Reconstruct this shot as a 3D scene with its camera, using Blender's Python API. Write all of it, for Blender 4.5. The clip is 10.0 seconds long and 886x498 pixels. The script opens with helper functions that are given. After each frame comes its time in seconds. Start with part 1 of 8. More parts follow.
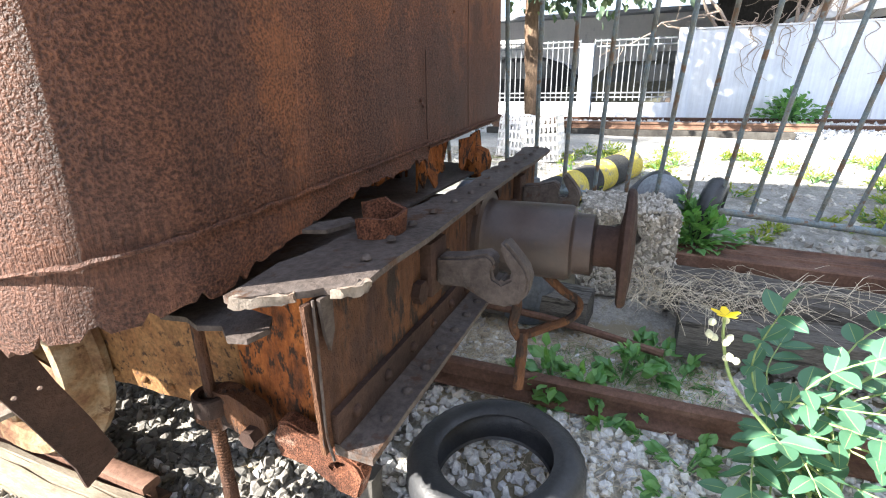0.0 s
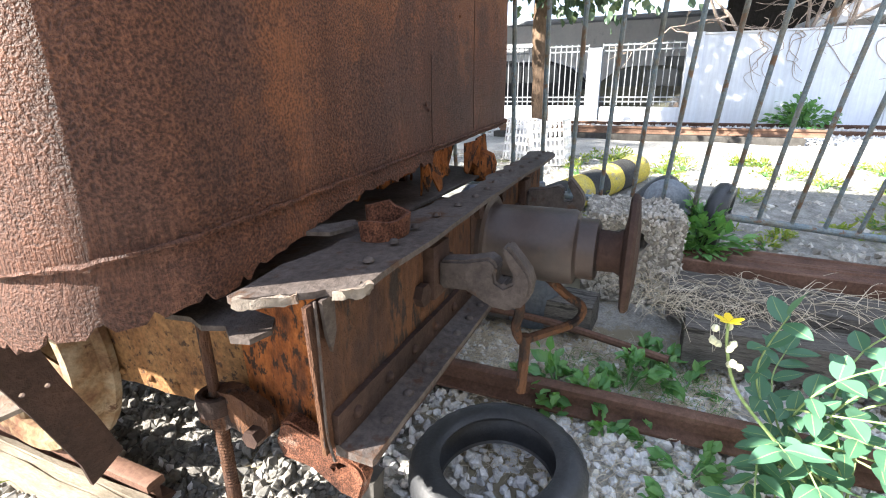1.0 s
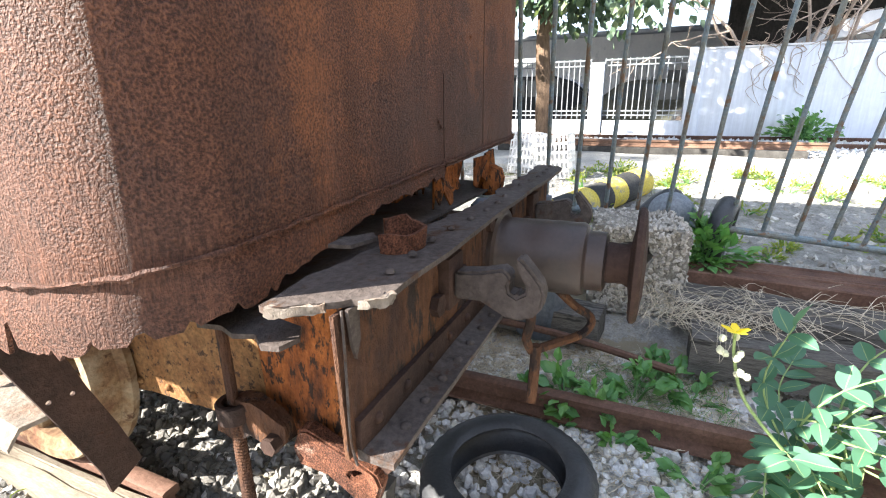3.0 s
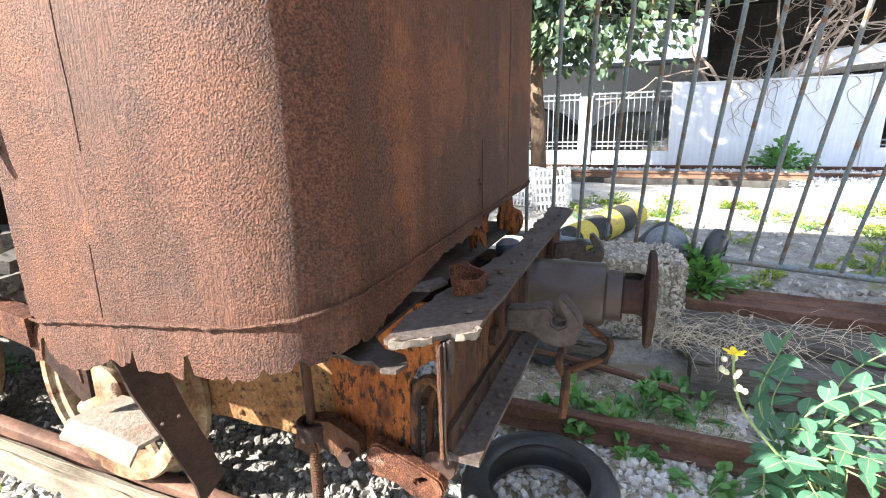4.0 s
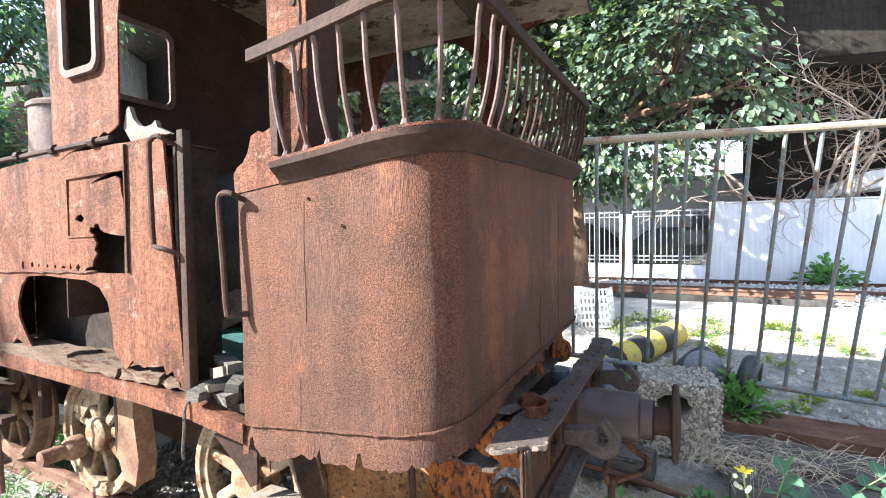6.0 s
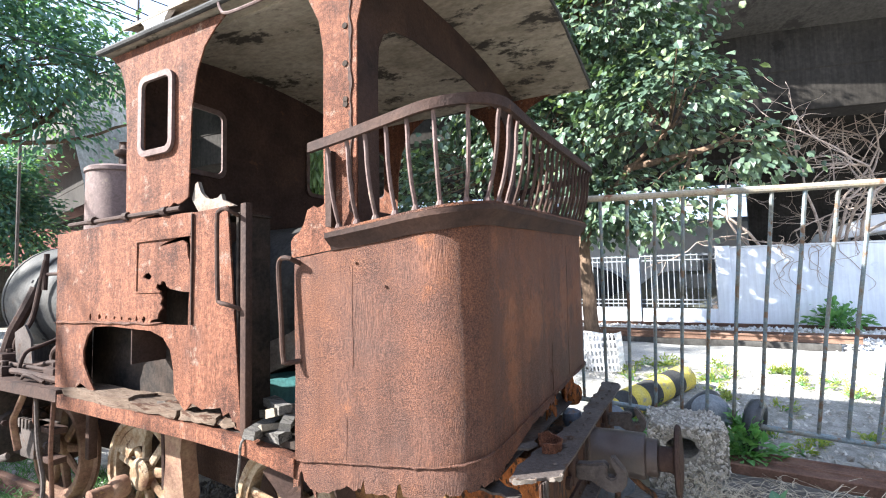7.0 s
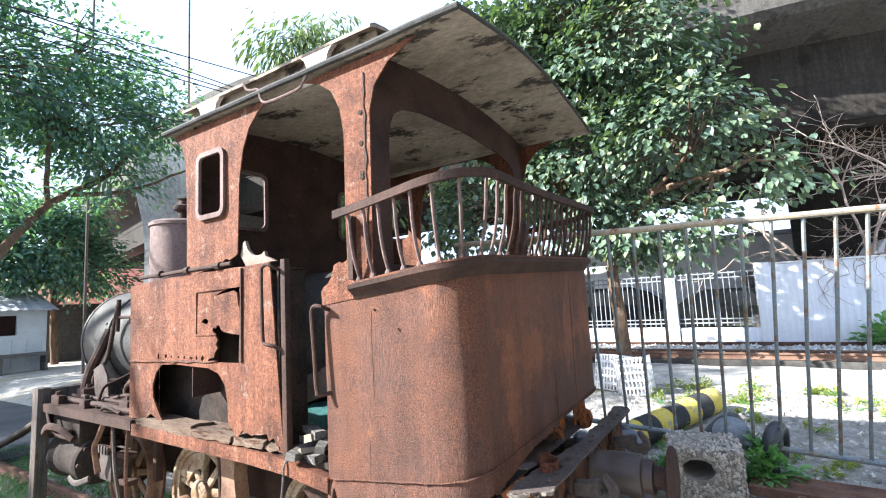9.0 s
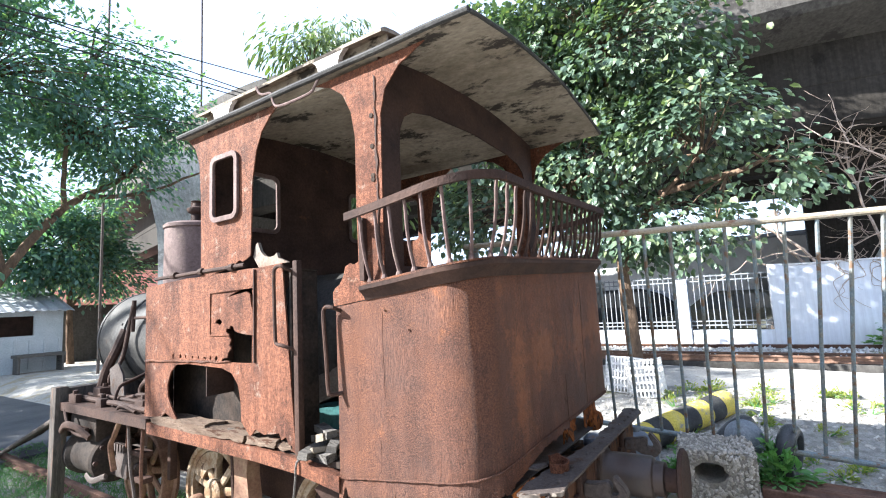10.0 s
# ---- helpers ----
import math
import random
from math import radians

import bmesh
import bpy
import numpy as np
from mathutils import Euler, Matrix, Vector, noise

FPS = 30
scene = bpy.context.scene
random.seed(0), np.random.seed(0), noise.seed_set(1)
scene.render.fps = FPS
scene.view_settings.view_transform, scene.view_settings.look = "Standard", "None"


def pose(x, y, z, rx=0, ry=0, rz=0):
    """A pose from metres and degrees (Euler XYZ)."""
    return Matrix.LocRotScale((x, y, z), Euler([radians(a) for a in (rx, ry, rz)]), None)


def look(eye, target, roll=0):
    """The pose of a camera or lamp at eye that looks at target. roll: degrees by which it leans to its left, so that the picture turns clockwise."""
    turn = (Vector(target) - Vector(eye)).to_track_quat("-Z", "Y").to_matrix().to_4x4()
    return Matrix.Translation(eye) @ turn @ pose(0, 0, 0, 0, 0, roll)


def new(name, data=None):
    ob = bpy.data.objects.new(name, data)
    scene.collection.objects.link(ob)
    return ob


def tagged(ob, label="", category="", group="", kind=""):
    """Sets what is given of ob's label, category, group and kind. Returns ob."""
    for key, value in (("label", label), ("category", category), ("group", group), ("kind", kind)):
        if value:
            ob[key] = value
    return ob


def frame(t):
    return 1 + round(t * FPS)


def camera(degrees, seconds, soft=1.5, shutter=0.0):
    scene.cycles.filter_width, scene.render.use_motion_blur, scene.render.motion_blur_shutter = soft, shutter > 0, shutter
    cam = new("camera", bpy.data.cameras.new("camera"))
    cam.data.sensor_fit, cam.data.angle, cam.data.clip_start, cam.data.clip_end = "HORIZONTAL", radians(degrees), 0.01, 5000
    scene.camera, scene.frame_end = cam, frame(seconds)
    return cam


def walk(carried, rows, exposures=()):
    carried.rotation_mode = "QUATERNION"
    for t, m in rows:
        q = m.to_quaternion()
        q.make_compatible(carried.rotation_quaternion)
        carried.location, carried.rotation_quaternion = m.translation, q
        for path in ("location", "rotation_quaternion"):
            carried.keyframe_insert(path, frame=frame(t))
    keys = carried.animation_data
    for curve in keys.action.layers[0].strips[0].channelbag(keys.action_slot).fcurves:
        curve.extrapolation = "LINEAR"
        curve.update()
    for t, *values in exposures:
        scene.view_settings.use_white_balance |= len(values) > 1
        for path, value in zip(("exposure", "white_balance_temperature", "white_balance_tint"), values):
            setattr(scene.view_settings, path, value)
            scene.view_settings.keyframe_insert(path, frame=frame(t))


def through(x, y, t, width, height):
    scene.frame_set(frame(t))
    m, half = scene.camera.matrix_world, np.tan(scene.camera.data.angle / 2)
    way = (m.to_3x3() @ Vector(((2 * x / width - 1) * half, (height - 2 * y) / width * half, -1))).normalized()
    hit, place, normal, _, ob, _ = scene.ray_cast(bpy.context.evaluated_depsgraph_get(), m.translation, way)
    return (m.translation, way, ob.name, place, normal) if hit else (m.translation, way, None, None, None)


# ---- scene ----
cam = camera(85.9, 10.0, soft=1.1)
EXP = 2.56     # the clip's camera darkens and cools a little on the way
PATH = [
    (0, (-0.303, -0.576, 1.29), (1.444, 0.146, 0.635), -0.9),
    (0.5, (-0.305, -0.58, 1.291), (1.439, 0.155, 0.645), -0.7),
    (1, (-0.305, -0.585, 1.292), (1.435, 0.163, 0.65), -0.6),
    (1.5, (-0.311, -0.585, 1.292), (1.431, 0.168, 0.659), -0.6),
    (2, (-0.315, -0.584, 1.292), (1.431, 0.17, 0.672), -0.6),
    (3.5, (-0.425, -0.557, 1.331), (1.334, 0.211, 0.769), -1.0),
    (4, (-0.619, -0.507, 1.418), (1.174, 0.232, 0.93), -1.1),
    (4.5, (-0.757, -0.504, 1.499), (1.071, 0.212, 1.12), -1.5),
    (5, (-0.89, -0.577, 1.562), (0.938, 0.191, 1.301), -1.6),
    (5.5, (-1.049, -0.603, 1.62), (0.75, 0.26, 1.478), -1.0),
    (5.7, (-1.105, -0.606, 1.639), (0.683, 0.282, 1.532), -0.9),
    (6.8, (-1.453, -0.67, 1.744), (0.31, 0.27, 1.821), -1.2),
    (7, (-1.497, -0.69, 1.737), (0.264, 0.25, 1.856), -1.2),
    (7.5, (-1.558, -0.787, 1.774), (0.183, 0.185, 1.933), -1.5),
    (8, (-1.631, -0.904, 1.789), (0.084, 0.109, 1.973), -2.1),
    (8.5, (-1.696, -0.972, 1.806), (-0.002, 0.069, 2.018), -2.7),
    (9, (-1.722, -1.005, 1.82), (-0.048, 0.066, 2.04), -3.0),
    (9.5, (-1.736, -1.012, 1.822), (-0.077, 0.082, 2.045), -3.0),
    (10, (-1.739, -1.012, 1.819), (-0.087, 0.092, 2.047), -2.9),
]
walk(cam, [(t, look(eye, target, roll)) for t, eye, target, roll in PATH],
     exposures=[(0, EXP + 0.2, 6650, 10), (2.2, EXP + 0.2, 6650, 10), (3.6, EXP + 0.17, 6600, 10), (4.5, EXP - 0.04, 6550, 10), (6.0, EXP - 0.02, 6300, 10), (7.2, EXP - 0.05, 6120, 10), (8.0, EXP - 0.1, 6080, 10), (10, EXP - 0.14, 6080, 10)])

# ---- light ----
scene.view_settings.exposure = 2.56
world = bpy.data.worlds.new("daylight")
scene.world = world
world.use_nodes = True
wn = world.node_tree.nodes
wl = world.node_tree.links
sky = wn.new("ShaderNodeTexSky")
sky.sky_type = 'NISHITA'
sky.sun_disc = False
SUN_DIR = Vector((1.09, -1.2, -1.05)).normalized()      # the way the light travels
sky.sun_elevation = math.asin(-SUN_DIR.z)
sky.sun_rotation = math.atan2(-SUN_DIR.x, -SUN_DIR.y)
sky.air_density, sky.dust_density = 1.0, 1.5
wn["Background"].inputs["Strength"].default_value = 0.098
haze = wn.new("ShaderNodeMix")
haze.data_type = 'RGBA'
haze.inputs[0].default_value = 0.65                      # thin white haze over the whole sky
haze.inputs[7].default_value = (2.95, 3.5, 4.75, 1)
wl.new(sky.outputs[0], haze.inputs[6])
wl.new(haze.outputs[2], wn["Background"].inputs["Color"])
sun = new("sun", bpy.data.lights.new("sun", 'SUN'))
sun.data.energy, sun.data.angle, sun.data.color = 5.0, radians(0.6), (1.0, 0.955, 0.89)
sun.matrix_world = Matrix.Translation((-6, 8, 9)) @ SUN_DIR.to_track_quat("-Z", "Y").to_matrix().to_4x4()


# ---- materials ----
def material(name, rough=0.8, metal=0.0):
    m = bpy.data.materials.new(name)
    m.use_nodes = True
    b = m.node_tree.nodes["Principled BSDF"]
    b.inputs["Roughness"].default_value, b.inputs["Metallic"].default_value = rough, metal
    return m, m.node_tree.nodes, m.node_tree.links, b


def ramp(nodes, stops):
    r = nodes.new("ShaderNodeValToRGB")
    el = r.color_ramp.elements
    while len(el) < len(stops):
        el.new(0.5)
    for e, (p, c) in zip(el, stops):
        e.position = p
        e.color = (*c, 1) if len(c) == 3 else c
    return r


def tex(nodes, links, vec, scale, detail=6, rough=0.6, kind="ShaderNodeTexNoise"):
    n = nodes.new(kind)
    n.inputs["Scale"].default_value = scale
    if kind == "ShaderNodeTexNoise":
        n.inputs["Detail"].default_value, n.inputs["Roughness"].default_value = detail, rough
    links.new(vec, n.inputs["Vector"])
    return n


def blend(nodes, links, fac, a, b, kind='MIX'):
    m = nodes.new("ShaderNodeMix")
    m.data_type, m.blend_type = 'RGBA', kind
    if isinstance(fac, (int, float)):
        m.inputs[0].default_value = fac
    else:
        links.new(fac, m.inputs[0])
    for k, v in ((6, a), (7, b)):
        if isinstance(v, tuple):
            m.inputs[k].default_value = (*v, 1)
        else:
            links.new(v, m.inputs[k])
    return m.outputs[2]


def weathered(name, cols, rough=0.85, metal=0.0, big=3.0, fine=45.0, bump=0.4, stretch=(1, 1, 1), pimple=0.0, spots=None, spot_scale=9.0, spot_at=0.62, dist=0.01, each=False, streak=0.0, tone=1.0, grain=0.75, sheen=0.15):
    """A worn surface: cols at broad scale, grain at fine scale, spots of another colour, relief; pimple also shades its
    relief into the colour.
    """
    cols = [tuple(v * tone for v in c) for c in cols]
    spots = spots and tuple(v * tone for v in spots)
    m, n, l, b = material(name, rough, metal)
    b.inputs["Specular IOR Level"].default_value = sheen
    co = n.new("ShaderNodeTexCoord")
    mp = n.new("ShaderNodeMapping")
    mp.inputs["Scale"].default_value = stretch
    l.new(co.outputs["Object"], mp.inputs["Vector"])
    vec = mp.outputs[0]
    if each:
        info = n.new("ShaderNodeObjectInfo")
        add = n.new("ShaderNodeVectorMath")
        mul = n.new("ShaderNodeMath")
        mul.operation, mul.inputs[1].default_value = 'MULTIPLY', 37.0
        l.new(info.outputs["Random"], mul.inputs[0])
        l.new(vec, add.inputs[0])
        l.new(mul.outputs[0], add.inputs[1])
        vec = add.outputs[0]
    n1 = tex(n, l, vec, big, 8, 0.65)
    k = len(cols)
    r1 = ramp(n, [(0.32 + 0.36 * i / max(1, k - 1), c) for i, c in enumerate(cols)])
    l.new(n1.outputs[0], r1.inputs[0])
    n2 = tex(n, l, vec, fine, 5, 0.7)
    r2 = ramp(n, [(0.3, (0.55, 0.55, 0.55)), (0.7, (1.3, 1.3, 1.3))])
    l.new(n2.outputs[0], r2.inputs[0])
    col = blend(n, l, grain, r1.outputs[0], r2.outputs[0], 'MULTIPLY')
    if streak:
        mp2 = n.new("ShaderNodeMapping")
        mp2.inputs["Scale"].default_value = (15, 15, 0.9)
        l.new(co.outputs["Object"], mp2.inputs["Vector"])
        n5 = tex(n, l, mp2.outputs[0], 1.0, 4, 0.6)
        r5 = ramp(n, [(0.38, (0.5, 0.47, 0.46)), (0.62, (1.25, 1.25, 1.25))])
        l.new(n5.outputs[0], r5.inputs[0])
        col = blend(n, l, streak, col, r5.outputs[0], 'MULTIPLY')
    if spots:
        n3 = tex(n, l, vec, spot_scale, 7, 0.7)
        r3 = ramp(n, [(spot_at - 0.03, (0, 0, 0)), (spot_at + 0.03, (1, 1, 1))])
        l.new(n3.outputs[0], r3.inputs[0])
        col = blend(n, l, r3.outputs[0], col, spots)
    l.new(col, b.inputs["Base Color"])
    bp = n.new("ShaderNodeBump")
    bp.inputs["Strength"].default_value, bp.inputs["Distance"].default_value = bump, dist
    l.new(n2.outputs[0], bp.inputs["Height"])
    last = bp
    if pimple:
        n4 = tex(n, l, vec, 230.0, 3, 0.55)
        mp4 = n.new("ShaderNodeMapping")
        mp4.inputs["Scale"].default_value = (210, 210, 24)
        l.new(co.outputs["Object"], mp4.inputs["Vector"])
        n6 = tex(n, l, mp4.outputs[0], 1.0, 4, 0.65)
        r6 = ramp(n, [(0.5, (0, 0, 0)), (0.62, (0.7, 0.7, 0.7))])
        l.new(tex(n, l, vec, 3.2, 3, 0.5).outputs[0], r6.inputs[0])
        relief = blend(n, l, r6.outputs[0], n4.outputs[0], n6.outputs[0])
        # Pits darker, bumps lighter: the relief's shading is put into the base colour.
        r7 = ramp(n, [(0.38, (0.38, 0.38, 0.40)), (0.62, (1.45, 1.45, 1.42))])
        l.new(relief, r7.inputs[0])
        l.new(blend(n, l, 0.85, col, r7.outputs[0], 'MULTIPLY'), b.inputs["Base Color"])
        b2 = n.new("ShaderNodeBump")
        b2.inputs["Strength"].default_value, b2.inputs["Distance"].default_value = pimple, 0.011
        l.new(relief, b2.inputs["Height"])
        l.new(bp.outputs[0], b2.inputs["Normal"])
        last = b2
    l.new(last.outputs[0], b.inputs["Normal"])
    return m


RUST_SHELL = weathered("rust_shell", [(0.16, 0.086, 0.066), (0.225, 0.103, 0.068), (0.32, 0.132, 0.072), (0.20, 0.096, 0.068)], 0.58, 0.0, 1.3, 110, 0.35, pimple=1.0, spots=(0.38, 0.150, 0.072), spot_scale=1.7, spot_at=0.57, streak=0.3, tone=0.48, grain=1.0, sheen=0.2)
RUST_RED = weathered("rust_red_plate", [(0.14, 0.062, 0.043), (0.26, 0.108, 0.064), (0.37, 0.152, 0.088), (0.19, 0.086, 0.058)], 0.75, 0.0, 3.0, 48, 0.8, pimple=0.55, spots=(0.38, 0.25, 0.19), spot_scale=9, spot_at=0.62, streak=0.5, tone=0.47, grain=1.0)
RUST_ORANGE = weathered("rust_orange_flaking", [(0.07, 0.034, 0.022), (0.26, 0.085, 0.028), (0.40, 0.14, 0.04), (0.13, 0.052, 0.028)], 0.9, 0, 9, 70, 1.0, stretch=(1, 1, 0.45), spots=(0.045, 0.028, 0.021), spot_scale=38, spot_at=0.55, dist=0.015, tone=0.85, grain=1.0)
RUST_YELLOW = weathered("rust_ochre_plate", [(0.12, 0.06, 0.03), (0.28, 0.14, 0.06), (0.34, 0.19, 0.085), (0.16, 0.08, 0.04)], 0.9, 0, 6, 60, 0.7, spots=(0.07, 0.042, 0.03), spot_scale=34, spot_at=0.58, tone=0.62, grain=1.0)
RUST_DARK = weathered("rust_dark_steel", [(0.036, 0.024, 0.021), (0.072, 0.043, 0.034), (0.10, 0.058, 0.043)], 0.75, 0.0, 4, 55, 0.5, spots=(0.13, 0.065, 0.038), spot_scale=9, spot_at=0.66, tone=0.62)
RUST_SCALY = weathered("rust_scaly_plate", [(0.05, 0.03, 0.025), (0.12, 0.058, 0.032), (0.20, 0.09, 0.04)], 0.9, 0, 7, 42, 1.0, stretch=(1, 1, 0.4), spots=(0.035, 0.026, 0.023), spot_scale=14, spot_at=0.55, dist=0.02, tone=0.8)
STEEL_GREY = weathered("weathered_grey_steel", [(0.12, 0.098, 0.088), (0.19, 0.155, 0.138), (0.23, 0.20, 0.185)], 0.7, 0.1, 5, 60, 0.5, spots=(0.15, 0.085, 0.055), spot_scale=11, spot_at=0.6, tone=0.42, grain=1.0)
BUFFER_GREY = weathered("buffer_grey_brown", [(0.10, 0.085, 0.08), (0.17, 0.12, 0.10), (0.13, 0.135, 0.15)], 0.45, 0.2, 3, 90, 0.12, grain=0.3, spots=(0.19, 0.11, 0.075), spot_scale=5, spot_at=0.62, tone=0.33, sheen=0.35)
BOILER = weathered("boiler_grey", [(0.10, 0.10, 0.10), (0.17, 0.165, 0.155), (0.22, 0.205, 0.185)], 0.6, 0.1, 2.5, 40, 0.3, spots=(0.16, 0.09, 0.06), spot_scale=5, spot_at=0.66, tone=0.34)
DOME = weathered("dome_brown_steel", [(0.11, 0.075, 0.065), (0.17, 0.12, 0.11), (0.20, 0.15, 0.135)], 0.7, 0.1, 3, 40, 0.35, spots=(0.25, 0.19, 0.15), spot_scale=6, spot_at=0.66, tone=0.75)
PEEL = weathered("peeling_cream_ceiling", [(0.30, 0.25, 0.19), (0.44, 0.38, 0.30), (0.52, 0.46, 0.37)], 0.9, 0, 3, 30, 0.6, spots=(0.07, 0.06, 0.05), spot_scale=4.5, spot_at=0.57, stretch=(1, 0.6, 1), dist=0.006, tone=0.6)
WHITE_WORN = weathered("worn_white_paint", [(0.45, 0.42, 0.38), (0.68, 0.65, 0.60), (0.75, 0.72, 0.68)], 0.8, 0, 6, 50, 0.4, spots=(0.25, 0.15, 0.10), spot_scale=10, spot_at=0.66)
WHEEL_PAINT = weathered("wheel_cream_and_rust", [(0.20, 0.10, 0.06), (0.36, 0.24, 0.14), (0.52, 0.42, 0.30), (0.30, 0.16, 0.09)], 0.85, 0, 6, 50, 0.5, spots=(0.12, 0.06, 0.035), spot_scale=9, spot_at=0.6, tone=0.52)
WHEEL_RED = weathered("wheel_brown_rust", [(0.13, 0.07, 0.05), (0.22, 0.13, 0.09), (0.30, 0.20, 0.13)], 0.85, 0, 6, 50, 0.5, spots=(0.35, 0.22, 0.09), spot_scale=7, spot_at=0.64, tone=0.8)
CAST_BRIGHT = weathered("pale_torn_casting", [(0.42, 0.36, 0.30), (0.58, 0.50, 0.42), (0.50, 0.33, 0.24)], 0.85, 0, 8, 60, 0.5, tone=0.34)
WOOD_GREY = weathered("weathered_grey_wood", [(0.13, 0.12, 0.11), (0.22, 0.205, 0.185), (0.30, 0.275, 0.24)], 0.9, 0, 5, 40, 0.8, stretch=(6, 0.6, 6), spots=(0.07, 0.065, 0.06), spot_scale=5, spot_at=0.58, each=True, tone=0.62, grain=1.0)
WOOD_PALE = weathered("pale_split_wood", [(0.36, 0.30, 0.22), (0.50, 0.43, 0.33), (0.57, 0.48, 0.37)], 0.85, 0, 6, 40, 0.5, stretch=(5, 1, 5), each=True, tone=0.42)
WOOD_PLATE = weathered("crumbling_deck_timber", [(0.22, 0.14, 0.10), (0.36, 0.26, 0.19), (0.45, 0.34, 0.26)], 0.95, 0, 6, 35, 1.0, stretch=(4, 0.7, 4), spots=(0.16, 0.08, 0.05), spot_scale=6, spot_at=0.58, tone=0.36)
RAIL_RUST = weathered("rail_rust", [(0.09, 0.055, 0.045), (0.16, 0.09, 0.065), (0.22, 0.13, 0.095)], 0.7, 0.2, 4, 60, 0.4, tone=0.85)
# Brighter copy of the rail rust, with sunlight put into its colour.
RAIL_SUNLIT = weathered("sunlit_rail_rust", [(0.17, 0.10, 0.072), (0.25, 0.15, 0.105), (0.30, 0.19, 0.14)], 0.75, 0.0, 2, 40, 0.3, tone=0.7)
RUBBER = weathered("dusty_black_rubber", [(0.03, 0.032, 0.036), (0.05, 0.053, 0.058), (0.08, 0.08, 0.082)], 0.42, 0, 6, 80, 0.3, spots=(0.12, 0.11, 0.10), spot_scale=14, spot_at=0.68, tone=0.6, sheen=0.5)
BALLAST = weathered("ballast_ground", [(0.30, 0.285, 0.26), (0.46, 0.44, 0.40), (0.58, 0.555, 0.50), (0.42, 0.385, 0.31)], 0.95, 0, 14, 90, 1.0, spots=(0.42, 0.36, 0.25), spot_scale=1.3, spot_at=0.56, dist=0.03, tone=0.9)
YARD = weathered("pale_gravel_yard", [(0.24, 0.23, 0.20), (0.40, 0.385, 0.35), (0.52, 0.50, 0.46)], 0.95, 0, 9, 60, 1.0, spots=(0.26, 0.26, 0.14), spot_scale=1.6, spot_at=0.6, dist=0.03, tone=0.92)
CEMENT = weathered("weathered_concrete", [(0.20, 0.19, 0.175), (0.29, 0.275, 0.25), (0.35, 0.33, 0.30)], 0.9, 0, 0.6, 12, 0.4, spots=(0.15, 0.14, 0.13), spot_scale=1.2, spot_at=0.6, streak=0.25, tone=0.26)
# Stained concrete, its tone cut far down for the shade under the deck.
CEMENT_DARK = weathered("stained_shaded_girder_concrete", [(0.13, 0.115, 0.095), (0.19, 0.17, 0.145), (0.24, 0.215, 0.185)], 0.92, 0, 0.5, 10, 0.4, spots=(0.09, 0.08, 0.07), spot_scale=0.9, spot_at=0.6, streak=0.35, tone=0.155)
AGGREGATE = weathered("aggregate_cement", [(0.24, 0.22, 0.19), (0.36, 0.33, 0.28), (0.42, 0.39, 0.34)], 0.95, 0, 8, 60, 1.0, dist=0.015, tone=0.72)
WALL_GREY = weathered("pale_grey_wall_paint", [(0.66, 0.70, 0.76), (0.74, 0.77, 0.82), (0.78, 0.81, 0.84)], 0.85, 0, 0.8, 9, 0.06, grain=0.12, spots=(0.60, 0.64, 0.70), spot_scale=1.5, spot_at=0.63, streak=0.15)
WALL_WHITE = weathered("white_wall_paint", [(0.68, 0.69, 0.70), (0.76, 0.76, 0.76), (0.80, 0.80, 0.79)], 0.85, 0, 0.9, 9, 0.06, grain=0.12, spots=(0.62, 0.63, 0.64), spot_scale=1.4, spot_at=0.63)
FENCE_PAINT = weathered("chipped_fence_paint", [(0.13, 0.125, 0.105), (0.19, 0.20, 0.185), (0.16, 0.21, 0.24), (0.22, 0.20, 0.16)], 0.6, 0.1, 6, 60, 0.35, spots=(0.16, 0.105, 0.07), spot_scale=9, spot_at=0.57, tone=1.1)
FENCE_TOP = weathered("rusty_cream_fence_rail", [(0.20, 0.21, 0.20), (0.34, 0.29, 0.21), (0.42, 0.36, 0.27)], 0.6, 0.1, 2.2, 60, 0.3, spots=(0.20, 0.09, 0.05), spot_scale=4, spot_at=0.6)
FAR_STEEL = weathered("light_grey_far_fence", [(0.22, 0.24, 0.26), (0.30, 0.32, 0.34)], 0.6, 0, 3, 30, 0.1)
BLACK_PAINT = weathered("flaking_black_paint", [(0.05, 0.05, 0.05), (0.08, 0.08, 0.078), (0.12, 0.118, 0.11)], 0.75, 0, 5, 60, 0.4, tone=0.55)
YELLOW_PAINT = weathered("flaking_yellow_paint", [(0.42, 0.33, 0.06), (0.55, 0.43, 0.08), (0.48, 0.39, 0.14)], 0.8, 0, 5, 60, 0.4, spots=(0.26, 0.24, 0.19), spot_scale=14, spot_at=0.57)
BALL_GREY = weathered("grey_painted_sphere", [(0.12, 0.14, 0.16), (0.18, 0.20, 0.22), (0.22, 0.235, 0.25)], 0.6, 0, 4, 50, 0.2)
PIPE_BLUE = weathered("blue_grey_cylinder", [(0.07, 0.085, 0.11), (0.11, 0.13, 0.16), (0.15, 0.16, 0.18)], 0.55, 0.1, 4, 50, 0.3, spots=(0.15, 0.10, 0.07), spot_scale=6, spot_at=0.65)
WHITE_PLASTIC = weathered("sunbleached_white_plastic", [(0.70, 0.69, 0.67), (0.80, 0.79, 0.77)], 0.5, 0, 4, 30, 0.1)
TIN = weathered("corrugated_tin", [(0.22, 0.24, 0.26), (0.33, 0.35, 0.37), (0.40, 0.41, 0.42)], 0.6, 0.3, 1.5, 30, 0.2)
